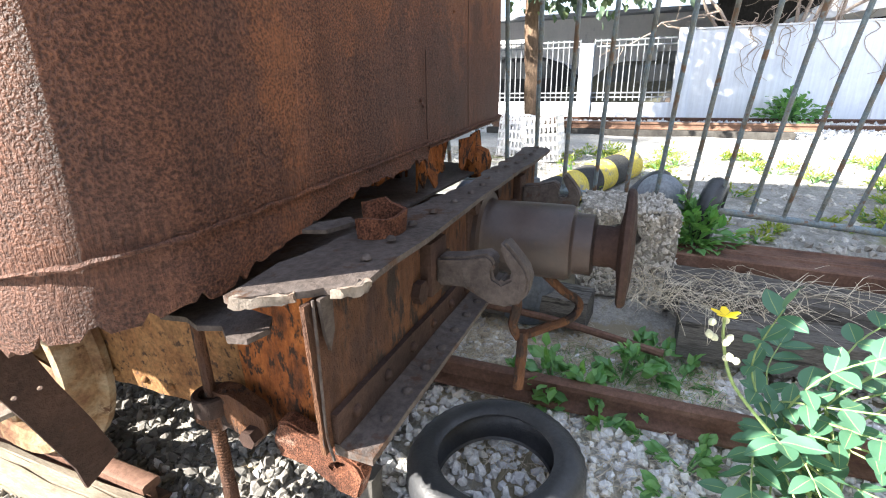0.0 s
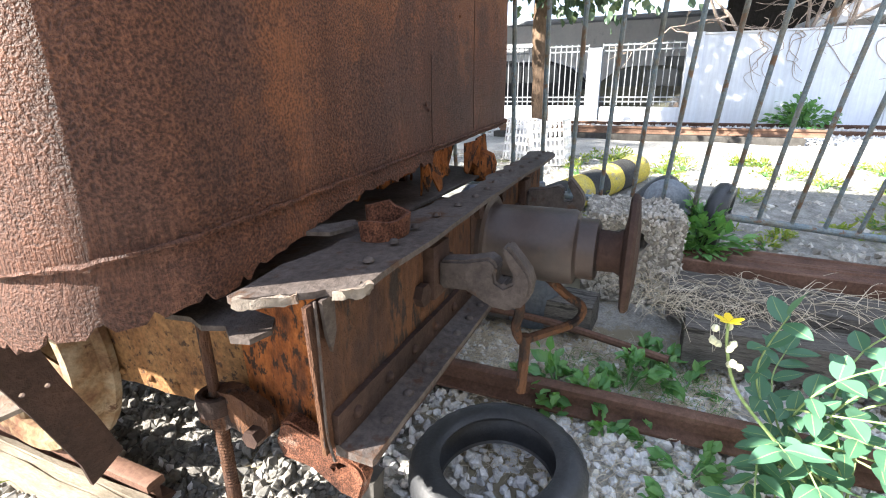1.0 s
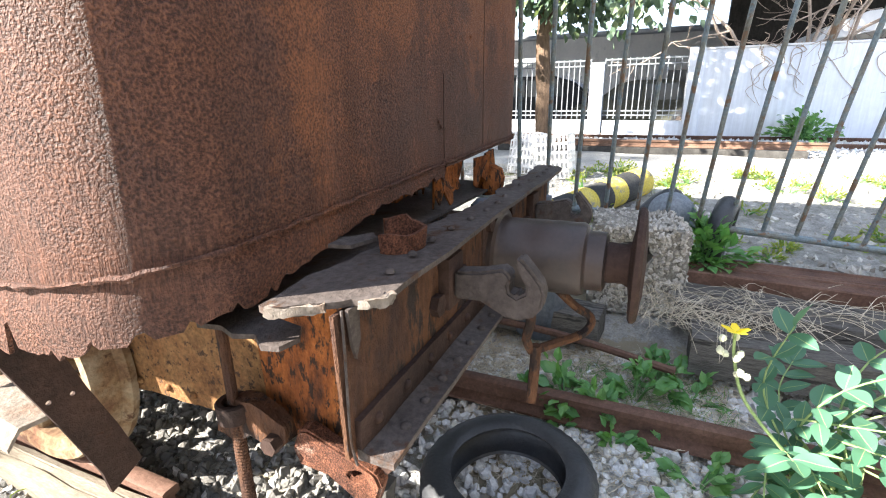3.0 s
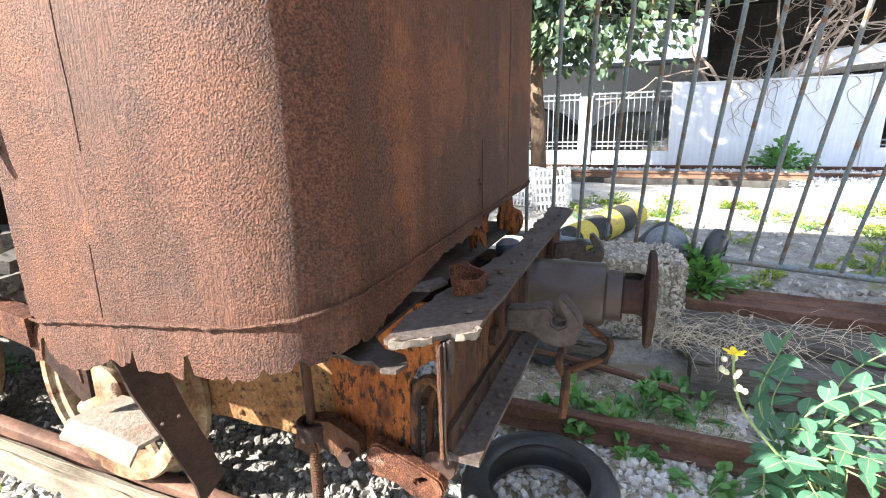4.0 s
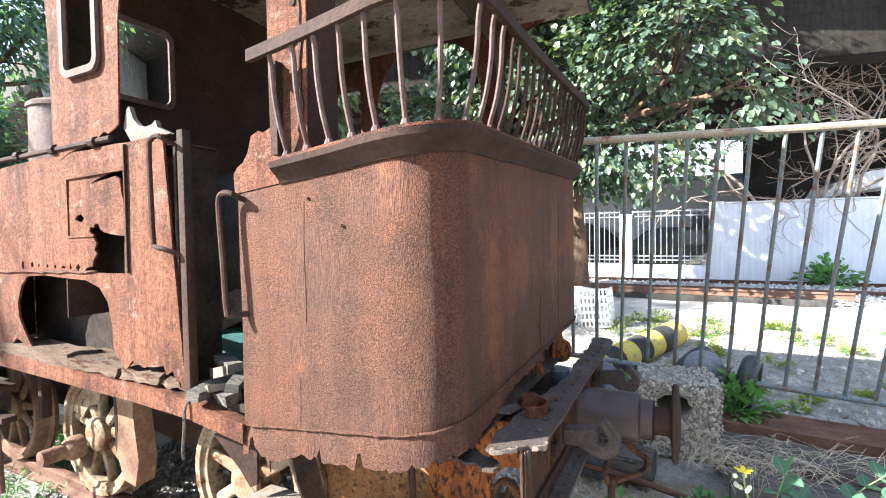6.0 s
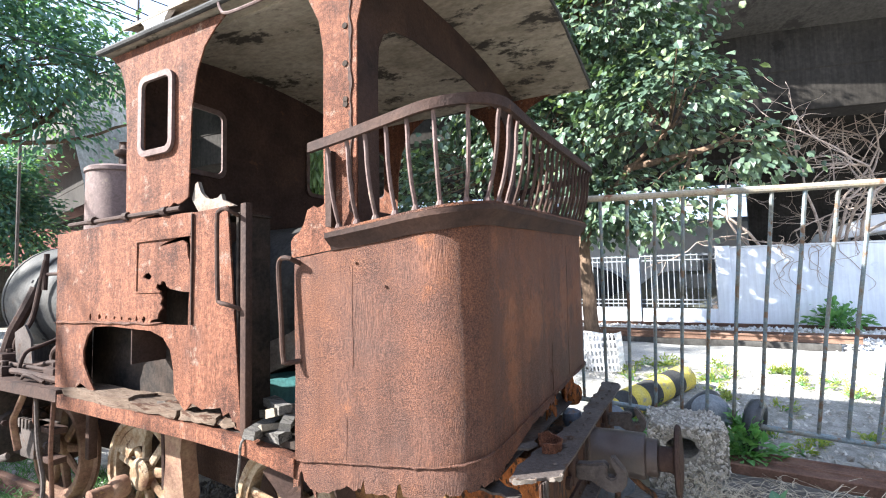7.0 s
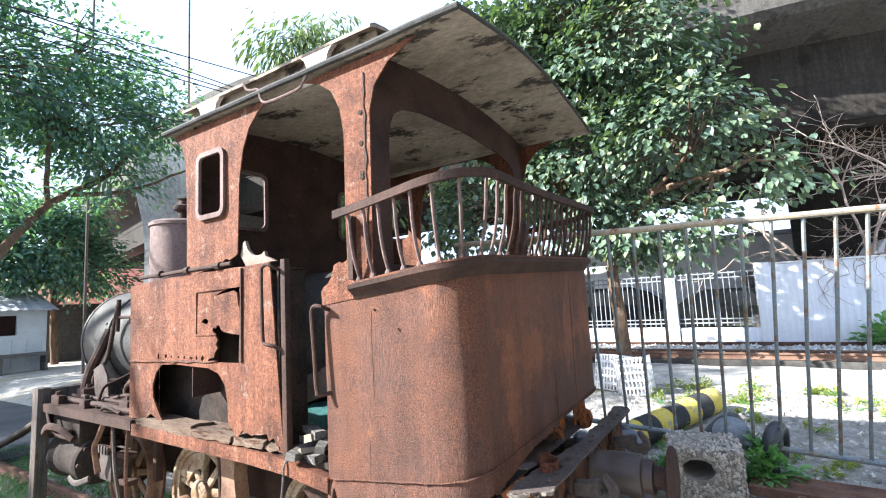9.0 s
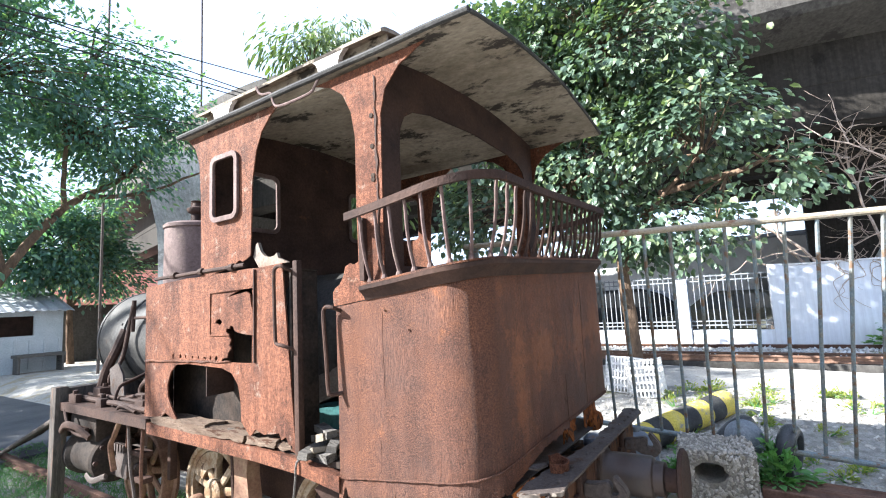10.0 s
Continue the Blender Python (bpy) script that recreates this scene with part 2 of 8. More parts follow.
TIN_RED = weathered("faded_red_roof", [(0.30, 0.12, 0.10), (0.40, 0.17, 0.14), (0.36, 0.20, 0.16)], 0.8, 0, 2, 30, 0.2)
PALE_BLUE = weathered("pale_blue_grey_paint", [(0.42, 0.46, 0.48), (0.52, 0.55, 0.57)], 0.7, 0, 2, 30, 0.1)
ASPHALT = weathered("worn_asphalt", [(0.10, 0.105, 0.11), (0.15, 0.155, 0.16), (0.18, 0.18, 0.18)], 0.95, 0, 1.0, 60, 0.5, tone=0.6)
BARK = weathered("tree_bark", [(0.07, 0.05, 0.035), (0.14, 0.095, 0.065), (0.18, 0.125, 0.085)], 0.95, 0, 6, 30, 1.0, stretch=(1, 1, 0.4), dist=0.03)
BARK_PALE = weathered("pale_dead_bark", [(0.28, 0.22, 0.18), (0.42, 0.34, 0.28), (0.50, 0.41, 0.34)], 0.95, 0, 6, 40, 0.6)
STRAW = weathered("dry_straw", [(0.46, 0.39, 0.28), (0.63, 0.55, 0.42), (0.74, 0.66, 0.52)], 0.9, 0, 9, 60, 0.2)
# Near-black iron: soot, with the shade of enclosed spaces put into the colour.
DARK_INSIDE = weathered("soot_and_shade_iron", [(0.012, 0.011, 0.011), (0.03, 0.024, 0.02), (0.05, 0.036, 0.028)], 0.9, 0, 5, 40, 0.4)
CAR_DARK = weathered("dark_car_paint", [(0.02, 0.022, 0.025), (0.03, 0.032, 0.036)], 0.3, 0, 2, 20, 0.05)
CAR_OLIVE = weathered("dusty_olive_car_paint", [(0.07, 0.075, 0.06), (0.10, 0.10, 0.085)], 0.45, 0, 2, 20, 0.05)
TEAL_CLOTH = weathered("teal_tarpaulin", [(0.02, 0.07, 0.07), (0.035, 0.10, 0.095)], 0.7, 0, 5, 40, 0.3)
WIRE_BLACK = weathered("black_cable", [(0.02, 0.02, 0.02), (0.04, 0.04, 0.04)], 0.7)


def stones(name, cols):
    """Broken stone, a tone of its own on each piece."""
    m, n, l, b = material(name, 0.92)
    geo = n.new("ShaderNodeNewGeometry")
    r = ramp(n, [(i / (len(cols) - 1), c) for i, c in enumerate(cols)])
    l.new(geo.outputs["Random Per Island"], r.inputs[0])
    co = n.new("ShaderNodeTexCoord")
    nz = tex(n, l, co.outputs["Object"], 70, 6, 0.7)
    rr = ramp(n, [(0.3, (0.65, 0.65, 0.65)), (0.7, (1.2, 1.2, 1.2))])
    l.new(nz.outputs[0], rr.inputs[0])
    l.new(blend(n, l, 0.8, r.outputs[0], rr.outputs[0], 'MULTIPLY'), b.inputs["Base Color"])
    bp = n.new("ShaderNodeBump")
    bp.inputs["Strength"].default_value, bp.inputs["Distance"].default_value = 0.5, 0.01
    l.new(nz.outputs[0], bp.inputs["Height"])
    l.new(bp.outputs[0], b.inputs["Normal"])
    return m


def foliage(name, cols, gloss=0.45, through=0.35):
    """Leaves, a tone of its own on each, with light passing through the blade."""
    m, n, l, b = material(name, gloss)
    geo = n.new("ShaderNodeNewGeometry")
    r = ramp(n, [(i / (len(cols) - 1), c) for i, c in enumerate(cols)])
    l.new(geo.outputs["Random Per Island"], r.inputs[0])
    l.new(r.outputs[0], b.inputs["Base Color"])
    tr = n.new("ShaderNodeBsdfTranslucent")
    bright = blend(n, l, 1.0, r.outputs[0], (1.5, 1.7, 0.6), 'MULTIPLY')
    l.new(bright, tr.inputs["Color"])
    mx = n.new("ShaderNodeMixShader")
    mx.inputs[0].default_value = through
    l.new(b.outputs[0], mx.inputs[1])
    l.new(tr.outputs[0], mx.inputs[2])
    l.new(mx.outputs[0], n["Material Output"].inputs["Surface"])
    return m


PATH_PALE = weathered("sun_bleached_concrete", [(0.36, 0.355, 0.33), (0.46, 0.45, 0.42), (0.52, 0.51, 0.48)], 0.92, 0, 1.2, 30, 0.4, tone=0.85, spots=(0.33, 0.32, 0.28), spot_scale=1.7, spot_at=0.62)
WOOD_DARK = weathered("dark_tarred_timber", [(0.045, 0.04, 0.036), (0.08, 0.07, 0.062), (0.12, 0.10, 0.085)], 0.9, 0, 5, 40, 0.8, stretch=(6, 6, 0.6), spots=(0.13, 0.075, 0.05), spot_scale=5, spot_at=0.62)
# Paler concrete for one pier: the light on it is put into the colour.
CEMENT_LIT = weathered("lit_pier_concrete", [(0.24, 0.25, 0.26), (0.34, 0.35, 0.355), (0.42, 0.42, 0.41)], 0.9, 0, 0.8, 12, 0.4, spots=(0.2, 0.2, 0.2), spot_scale=1.2, spot_at=0.6, streak=0.3)
# Near-black concrete: the shade under the overpass is put into its colour.
SHADE_CEMENT = weathered("shade_black_concrete", [(0.022, 0.021, 0.02), (0.04, 0.037, 0.034), (0.055, 0.05, 0.045)], 0.95, 0, 0.6, 10, 0.4, streak=0.3)
# Dark so that the unseen blocker wall returns little light.
WALL_SHADE = weathered("sky_blocker_plaster", [(0.07, 0.07, 0.06), (0.11, 0.105, 0.09), (0.14, 0.13, 0.11)], 0.95, 0, 0.8, 12, 0.3, streak=0.3)
STONE_NEAR = stones("ballast_stone", [(0.50, 0.50, 0.50), (0.66, 0.66, 0.66), (0.68, 0.67, 0.65), (0.48, 0.47, 0.46), (0.78, 0.77, 0.74), (0.62, 0.57, 0.49)])
# Ballast darkened by colour for the shade beneath the locomotive.
STONE_SHADED = stones("shaded_ballast_stone", [(0.09, 0.088, 0.082), (0.15, 0.145, 0.132), (0.24, 0.225, 0.20), (0.12, 0.113, 0.104)])
STONE_PALE = stones("pale_pebble", [(0.30, 0.275, 0.235), (0.45, 0.42, 0.37), (0.58, 0.55, 0.49), (0.22, 0.195, 0.16)])
STONE_BLOCK = stones("block_pebble", [(0.32, 0.295, 0.245), (0.44, 0.405, 0.345), (0.54, 0.50, 0.44), (0.24, 0.215, 0.18)])
LEAF_BIG = foliage("broad_tree_leaf", [(0.045, 0.08, 0.055), (0.06, 0.10, 0.065), (0.08, 0.125, 0.08), (0.055, 0.09, 0.065), (0.07, 0.11, 0.07), (0.095, 0.14, 0.08), (0.18, 0.22, 0.11)], 0.4, 0.2)
# Leaf greens made bluish and lighter: haze is put into the colour.
LEAF_FEATHER = foliage("feathery_tree_leaf", [(0.06, 0.135, 0.125), (0.095, 0.18, 0.155), (0.075, 0.155, 0.14), (0.17, 0.26, 0.14)], 0.5, 0.35)
LEAF_MANGO = foliage("mango_leaf", [(0.06, 0.10, 0.035), (0.09, 0.14, 0.045), (0.12, 0.17, 0.06), (0.15, 0.19, 0.08)], 0.4, 0.2)
LEAF_NEAR = foliage("cassia_leaf", [(0.045, 0.12, 0.075), (0.06, 0.15, 0.09), (0.05, 0.13, 0.08), (0.085, 0.175, 0.095)], 0.55, 0.2)
LEAF_WEED = foliage("weed_leaf", [(0.08, 0.20, 0.07), (0.12, 0.28, 0.095), (0.17, 0.33, 0.11), (0.10, 0.22, 0.08)], 0.5, 0.3)
LEAF_YELLOW = foliage("yellow_green_grass", [(0.16, 0.22, 0.05), (0.26, 0.30, 0.08), (0.34, 0.33, 0.10)], 0.6, 0.4)
PETAL = foliage("yellow_petal", [(0.75, 0.55, 0.02), (0.85, 0.66, 0.04)], 0.5, 0.3)
GLASS, gn, gl, gb = material("dusty_glass", 0.12)
gb.inputs["Base Color"].default_value = (0.06, 0.07, 0.075, 1)


# ---- building helpers ----
PLACE = {}
rnd = random.Random(11)


def thing(name, at, label, category, group="", kind=""):
    ob = new(name)
    ob.empty_display_size = 0.1
    ob.location = at
    PLACE[ob] = Matrix.Translation(at)
    return tagged(ob, label, category, group, kind)


def mesh_of(name, bm, mat, smooth=None):
    me = bpy.data.meshes.new(name)
    bmesh.ops.recalc_face_normals(bm, faces=bm.faces)
    bm.to_mesh(me)
    bm.free()
    me.materials.append(mat)
    if smooth is not None:
        me.polygons.foreach_set("use_smooth", [True] * len(me.polygons))
        me.set_sharp_from_angle(angle=radians(smooth))
    return me


def part(name, bm, mat, parent, label="", smooth=35):
    """One mesh, in world metres, under a thing or a part of one."""
    ob = new(name, mesh_of(name, bm, mat, smooth))
    ob.parent = parent
    ob.matrix_parent_inverse = PLACE[parent].inverted()
    PLACE[ob] = Matrix()
    return tagged(ob, label)


def single(name, bm, mat, label, category, group="", kind="", smooth=35):
    """A thing of one mesh, in world metres."""
    ob = new(name, mesh_of(name, bm, mat, smooth))
    PLACE[ob] = Matrix()
    return tagged(ob, label, category, group, kind)


def box(bm, x0, x1, y0, y1, z0, z1, m=None, bevel=0.0):
    vs = [bm.verts.new((x, y, z)) for x in (x0, x1) for y in (y0, y1) for z in (z0, z1)]
    fs = [bm.faces.new([vs[i] for i in q]) for q in ((0, 1, 3, 2), (4, 6, 7, 5), (0, 4, 5, 1), (2, 3, 7, 6), (0, 2, 6, 4), (1, 5, 7, 3))]
    if bevel:
        out = bmesh.ops.bevel(bm, geom=list({e for f in fs for e in f.edges}), offset=bevel, segments=2, affect='EDGES', profile=0.6)
        vs = list({v for f in out["faces"] for v in f.verts} | {v for v in vs if v.is_valid})
    if m is not None:
        bmesh.ops.transform(bm, matrix=m, verts=vs)
    return vs


def ring_frame(d):
    d = d.normalized()
    a = Vector((0, 0, 1)) if abs(d.z) < 0.9 else Vector((1, 0, 0))
    u = d.cross(a).normalized()
    return u, d.cross(u).normalized()


def tube(bm, pts, r, seg=8, r1=None, cap=True, flat=None):
    """A round bar through pts; r1: the end's radius; flat: squash across."""
    pts = [Vector(p) for p in pts]
    rings = []
    u = None
    for i, p in enumerate(pts):
        d = (pts[min(i + 1, len(pts) - 1)] - pts[max(i - 1, 0)]).normalized()
        if u is None:
            u, v = ring_frame(d)
        else:
            u = (u - d * u.dot(d)).normalized()
            v = d.cross(u).normalized()
        rr = r if r1 is None else r + (r1 - r) * i / (len(pts) - 1)
        rings.append([bm.verts.new(p + rr * (math.cos(a) * u * (flat or 1) + math.sin(a) * v)) for a in [2 * math.pi * k / seg for k in range(seg)]])
    for a, b in zip(rings, rings[1:]):
        for k in range(seg):
            bm.faces.new((a[k], a[(k + 1) % seg], b[(k + 1) % seg], b[k]))
    if cap:
        bm.faces.new(rings[0][::-1])
        bm.faces.new(rings[-1])
    return [v for g in rings for v in g]


def smooth_line(pts, n=4):
    """More points on a soft curve through pts."""
    pts = [Vector(p) for p in pts]
    out = []
    for i in range(len(pts) - 1):
        p0, p1, p2, p3 = pts[max(i - 1, 0)], pts[i], pts[i + 1], pts[min(i + 2, len(pts) - 1)]
        for k in range(n):
            t = k / n
            out.append(0.5 * (2 * p1 + (p2 - p0) * t + (2 * p0 - 5 * p1 + 4 * p2 - p3) * t * t + (3 * p1 - p0 - 3 * p2 + p3) * t ** 3))
    return out + [pts[-1]]


def revolve(bm, profile, origin, axis, seg=28):
    """profile: (radius, distance along axis)."""
    o, d = Vector(origin), Vector(axis).normalized()
    u, v = ring_frame(d)
    rings = []
    for r, h in profile:
        rings.append([bm.verts.new(o + d * h + max(r, 1e-4) * (math.cos(2 * math.pi * k / seg) * u + math.sin(2 * math.pi * k / seg) * v)) for k in range(seg)])
    for a, b in zip(rings, rings[1:]):
        for k in range(seg):
            bm.faces.new((a[k], a[(k + 1) % seg], b[(k + 1) % seg], b[k]))
    bm.faces.new(rings[0][::-1])
    bm.faces.new(rings[-1])
    return [v for g in rings for v in g]


def plate(bm, outline, holes, put, thick):
    """A sheet with holes: 2D outlines placed by put(u, v), thick is its thickness as a vector."""
    thick = Vector(thick)
    edges = []
    for loop in [outline] + list(holes):
        vs = [bm.verts.new(put(*p)) for p in loop]
        edges += [bm.edges.new((vs[i], vs[(i + 1) % len(vs)])) for i in range(len(vs))]
    faces = [g for g in bmesh.ops.triangle_fill(bm, edges=edges, use_beauty=True, use_dissolve=False)["geom"] if isinstance(g, bmesh.types.BMFace)]
    out = bmesh.ops.extrude_face_region(bm, geom=faces)
    moved = [g for g in out["geom"] if isinstance(g, bmesh.types.BMVert)]
    bmesh.ops.translate(bm, vec=thick, verts=moved)
    return moved


def torn(p, q, n, amp, seed=0):
    """A ragged line from p towards q (without q)."""
    g = random.Random(seed)
    (x0, y0), (x1, y1) = p, q
    L = math.hypot(x1 - x0, y1 - y0) or 1
    nx, ny = -(y1 - y0) / L, (x1 - x0) / L
    pts = []
    for i in range(n):
        t = (i + (g.uniform(-0.3, 0.3) if i else 0)) / n
        a = g.uniform(-amp, amp) * (1 if i else 0)
        pts.append((x0 + (x1 - x0) * t + nx * a, y0 + (y1 - y0) * t + ny * a))
    return pts


def rounded(x0, x1, y0, y1, r, n=5):
    pts = []
    for cx, cy, a0 in ((x1 - r, y1 - r, 0), (x0 + r, y1 - r, 90), (x0 + r, y0 + r, 180), (x1 - r, y0 + r, 270)):
        for k in range(n + 1):
            a = radians(a0 + 90 * k / n)
            pts.append((cx + r * math.cos(a), cy + r * math.sin(a)))
    return pts


def jitter(bm, amp, scale, verts=None):
    for v in verts or bm.verts:
        v.co += amp * noise.noise_vector(v.co * scale)


def rivet(bm, p, d, r=0.014):
    revolve(bm, [(r, 0), (r * 0.92, r * 0.35), (r * 0.55, r * 0.7), (0.0, r * 0.8)], p, d, 8)


def hexnut(bm, p, d, r=0.02, h=0.018):
    revolve(bm, [(r, 0), (r, h)], p, d, 6)


def soup(name, verts, faces, mat, smooth=False):
    me = bpy.data.meshes.new(name)
    me.from_pydata(verts, [], faces)
    me.materials.append(mat)
    if smooth:
        me.polygons.foreach_set("use_smooth", [True] * len(me.polygons))
    me.update()
    return me


def ground_z(x, y):
    def step(a, b, v):
        t = min(1, max(0, (v - a) / (b - a)))
        return t * t * (3 - 2 * t)
    return 0.26 * step(1.9, 3.3, x) + 0.19 * step(3.3, 5.5, x) * step(14, 8, y) - 0.02 + 0.02 * noise.noise(Vector((x * 0.9, y * 0.9, 0)))


def leaf_mesh(name, spots, size, mat, g, shape=0.62, spread=0.35, droop=0.0, fold=0.18):
    """Many leaves at spots (place, way); each is a folded six-point blade."""
    verts, faces = [], []
    for p, way in spots:
        s = size * g.uniform(1 - spread, 1 + spread)
        d = (Vector(way) + Vector((g.uniform(-0.6, 0.6), g.uniform(-0.6, 0.6), g.uniform(-0.6, 0.4) - droop))).normalized()
        up = Vector((g.uniform(-0.7, 0.7), g.uniform(-0.7, 0.7), 1)).normalized()
        a = d.cross(up)
        if a.length < 1e-3:
            continue
        a.normalize()
        nrm = a.cross(d)
        w = s * shape * 0.5
        b = len(verts)
        p = Vector(p)
        verts += [p, p + d * s * 0.35 + a * w + nrm * w * fold, p + d * s * 0.72 + a * w * 0.72 + nrm * w * fold, p + d * s - nrm * s * 0.08,
                  p + d * s * 0.72 - a * w * 0.72 + nrm * w * fold, p + d * s * 0.35 - a * w + nrm * w * fold, p + d * s * 0.5]
        faces += [(b, b + 1, b + 6), (b + 1, b + 2, b + 6), (b + 2, b + 3, b + 6), (b + 3, b + 4, b + 6), (b + 4, b + 5, b + 6), (b + 5, b, b + 6)]
    return soup(name, verts, faces, mat)


# ---- ground ----
def graded(near0, near1, step, far):
    out = list(np.arange(near0, near1 + 1e-6, step))
    s, v = step, near1
    while v < far:
        s *= 1.5
        v += s
        out.append(v)
    s, v = step, near0
    while v > -far:
        s *= 1.5
        v -= s
        out.insert(0, v)
    return out


def build_ground():
    xs, ys = graded(-3, 6, 0.12, 700), graded(-4, 9, 0.12, 700)
    verts = [(x, y, ground_z(x, y) + (0.012 * noise.noise(Vector((x * 6, y * 6, 3))) if abs(x) < 7 and abs(y) < 10 else 0)) for x in xs for y in ys]
    k = len(ys)
    faces = [(i * k + j, (i + 1) * k + j, (i + 1) * k + j + 1, i * k + j + 1) for i in range(len(xs) - 1) for j in range(k - 1)]
    ob = new("ground", soup("ground", verts, faces, BALLAST, True))
    tagged(ob, "grey gravel ground with dusty earth and dry grass", "ground", kind="structure")


OCTA = [Vector(v) for v in ((1, 0, 0), (-1, 0, 0), (0, 1, 0), (0, -1, 0), (0, 0, 1), (0, 0, -1))]
OCTA_FACES = ((0, 2, 4), (2, 1, 4), (1, 3, 4), (3, 0, 4), (2, 0, 5), (1, 2, 5), (3, 1, 5), (0, 3, 5))
ico = bmesh.new()
bmesh.ops.create_icosphere(ico, subdivisions=1, radius=1.0)
ICO = [v.co.copy() for v in ico.verts]
ICO_FACES = [tuple(v.index for v in f.verts) for f in ico.faces]
ico.free()


def stone_cloud(name, n, area, size, mat, label, g, keep=None, lift=0.3, fine=False):
    """Loose broken stones over an area, one mesh."""
    verts, faces = [], []
    base, tri = (ICO, ICO_FACES) if fine else (OCTA, OCTA_FACES)
    x0, x1, y0, y1 = area
    made = 0
    while made < n:
        x, y = g.uniform(x0, x1), g.uniform(y0, y1)
        made += 1
        if keep and not keep(x, y):
            continue
        s = size * g.uniform(0.5, 1.5)
        e = Euler((g.uniform(0, 6), g.uniform(0, 6), g.uniform(0, 6))).to_matrix()
        b = len(verts)
        c = Vector((x, y, ground_z(x, y) + s * g.uniform(0.0, lift)))
        sq = Vector((g.uniform(0.7, 1.2), g.uniform(0.6, 1.0), g.uniform(0.45, 0.8)))
        for v in base:
            w = v * g.uniform(0.8, 1.2) + Vector((g.uniform(-.22, .22), g.uniform(-.22, .22), g.uniform(-.22, .22)))
            verts.append(c + e @ Vector((w.x * sq.x, w.y * sq.y, w.z * sq.z)) * s)
        faces += [tuple(b + i for i in t) for t in tri]
    ob = new(name, soup(name, verts, faces, mat))
    return tagged(ob, label, "gravel", kind="stuff")


build_ground()
verts, faces = [], []
gx, gy = np.arange(3.2, 12.1, 0.3), np.arange(-16, 5, 0.5)
for i, x in enumerate(gx):
    for y in gy:
        xx = x + (0.25 * noise.noise(Vector((y * 1.3, 0, 0))) if i == 0 else 0)
        verts.append((xx, y, ground_z(xx, y) + 0.016 - (0.04 if i == 0 else 0)))
k = len(gy)
for i in range(len(gx) - 1):
    for j in range(k - 1):
        faces.append((i * k + j, (i + 1) * k + j, (i + 1) * k + j + 1, i * k + j + 1))
tagged(new("gravel_yard", soup("gravel_yard", verts, faces, YARD, True)), "sun-bleached pale gravel yard beyond the fence", "ground", kind="structure")
g1 = random.Random(5)
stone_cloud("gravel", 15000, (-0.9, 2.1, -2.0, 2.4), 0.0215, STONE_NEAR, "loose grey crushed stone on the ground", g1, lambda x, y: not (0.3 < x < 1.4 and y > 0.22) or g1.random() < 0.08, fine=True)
# The locomotive's shade on the ground is put into these darker stones.
stone_cloud("shaded_gravel", 6000, (0.2, 1.45, 0.18, 3.2), 0.021, STONE_SHADED, "crushed stone under the locomotive, its shade put into a dark colour", g1, fine=True)
stone_cloud("far_gravel", 7000, (3.0, 7.0, -5.0, 3.5), 0.03, STONE_PALE, "sunlit pale crushed stone beyond the fence", g1)
stone_cloud("track_ballast", 7000, (8.0, 11.8, -7, 4.5), 0.045, STONE_NEAR, "grey track ballast between far rails", g1)


def rail_profile(s=1.0, foot=0.055, head=0.03, h=0.11):
    return [(-foot * s, 0), (foot * s, 0), (foot * s, 0.012 * s), (0.01 * s, 0.03 * s), (0.01 * s, (h - 0.035) * s), (head * s, (h - 0.03) * s),
            (head * s, (h - 0.006) * s), (head * s * 0.7, h * s), (-head * s * 0.7, h * s), (-head * s, (h - 0.006) * s), (-head * s, (h - 0.03) * s),
            (-0.01 * s, (h - 0.035) * s), (-0.01 * s, 0.03 * s), (-foot * s, 0.012 * s)]


def rail(bm, p, q, s=1.0, n=1):
    p, q = Vector(p), Vector(q)
    d = (q - p)
    side = Vector((d.y, -d.x, 0)).normalized()
    prof = rail_profile(s)
    rings = [[bm.verts.new(p + d * (i / n) + side * a + Vector((0, 0, b))) for a, b in prof] for i in range(n + 1)]
    k = len(prof)
    for A, B in zip(rings, rings[1:]):
        for j in range(k):
            bm.faces.new((A[j], A[(j + 1) % k], B[(j + 1) % k], B[j]))
    bm.faces.new(rings[0][::-1])
    bm.faces.new(rings[-1])


for p, q, mat, lab in (((1.44, 6.5, 0.0), (1.46, -1.5, 0.0), RAIL_RUST, "rusty rail of the locomotive's own track"),
                       ((0.44, 9.5, 0.0), (0.44, 0.75, 0.0), RAIL_RUST, "rusty near rail under the locomotive's wheels"),
                       ((11.5, 60, 0.42), (11.5, -40, 0.42), RAIL_RUST, "dark rusty rail of the far track"),
                       ((9.9, 60, 0.42), (9.9, -40, 0.42), RAIL_SUNLIT, "sunlit rusty rail of the far track")):
    bm = bmesh.new()
    rail(bm, p, q)
    single("rail", bm, mat, lab, "rail", "rails")
# low concrete kerb and stacked rail beside the far track
bm = bmesh.new()
box(bm, 8.0, 8.5, -2.6, 2.0, 0.40, 0.56, bevel=0.02)
jitter(bm, 0.02, 2)
single("concrete_kerb", bm, CEMENT, "sunlit concrete kerb along the far track", "kerb")
bm = bmesh.new()
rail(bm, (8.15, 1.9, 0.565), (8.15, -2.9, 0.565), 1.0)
single("rail", bm, RAIL_SUNLIT, "orange rusty rail lying on a concrete kerb", "rail", "rails")


# ---- locomotive ----
XC = 0.95          # middle of the locomotive
loco = thing("steam_locomotive", (XC, 2.0, 0.0), "derelict rusty narrow-gauge steam tank locomotive with torn plates", "locomotive")


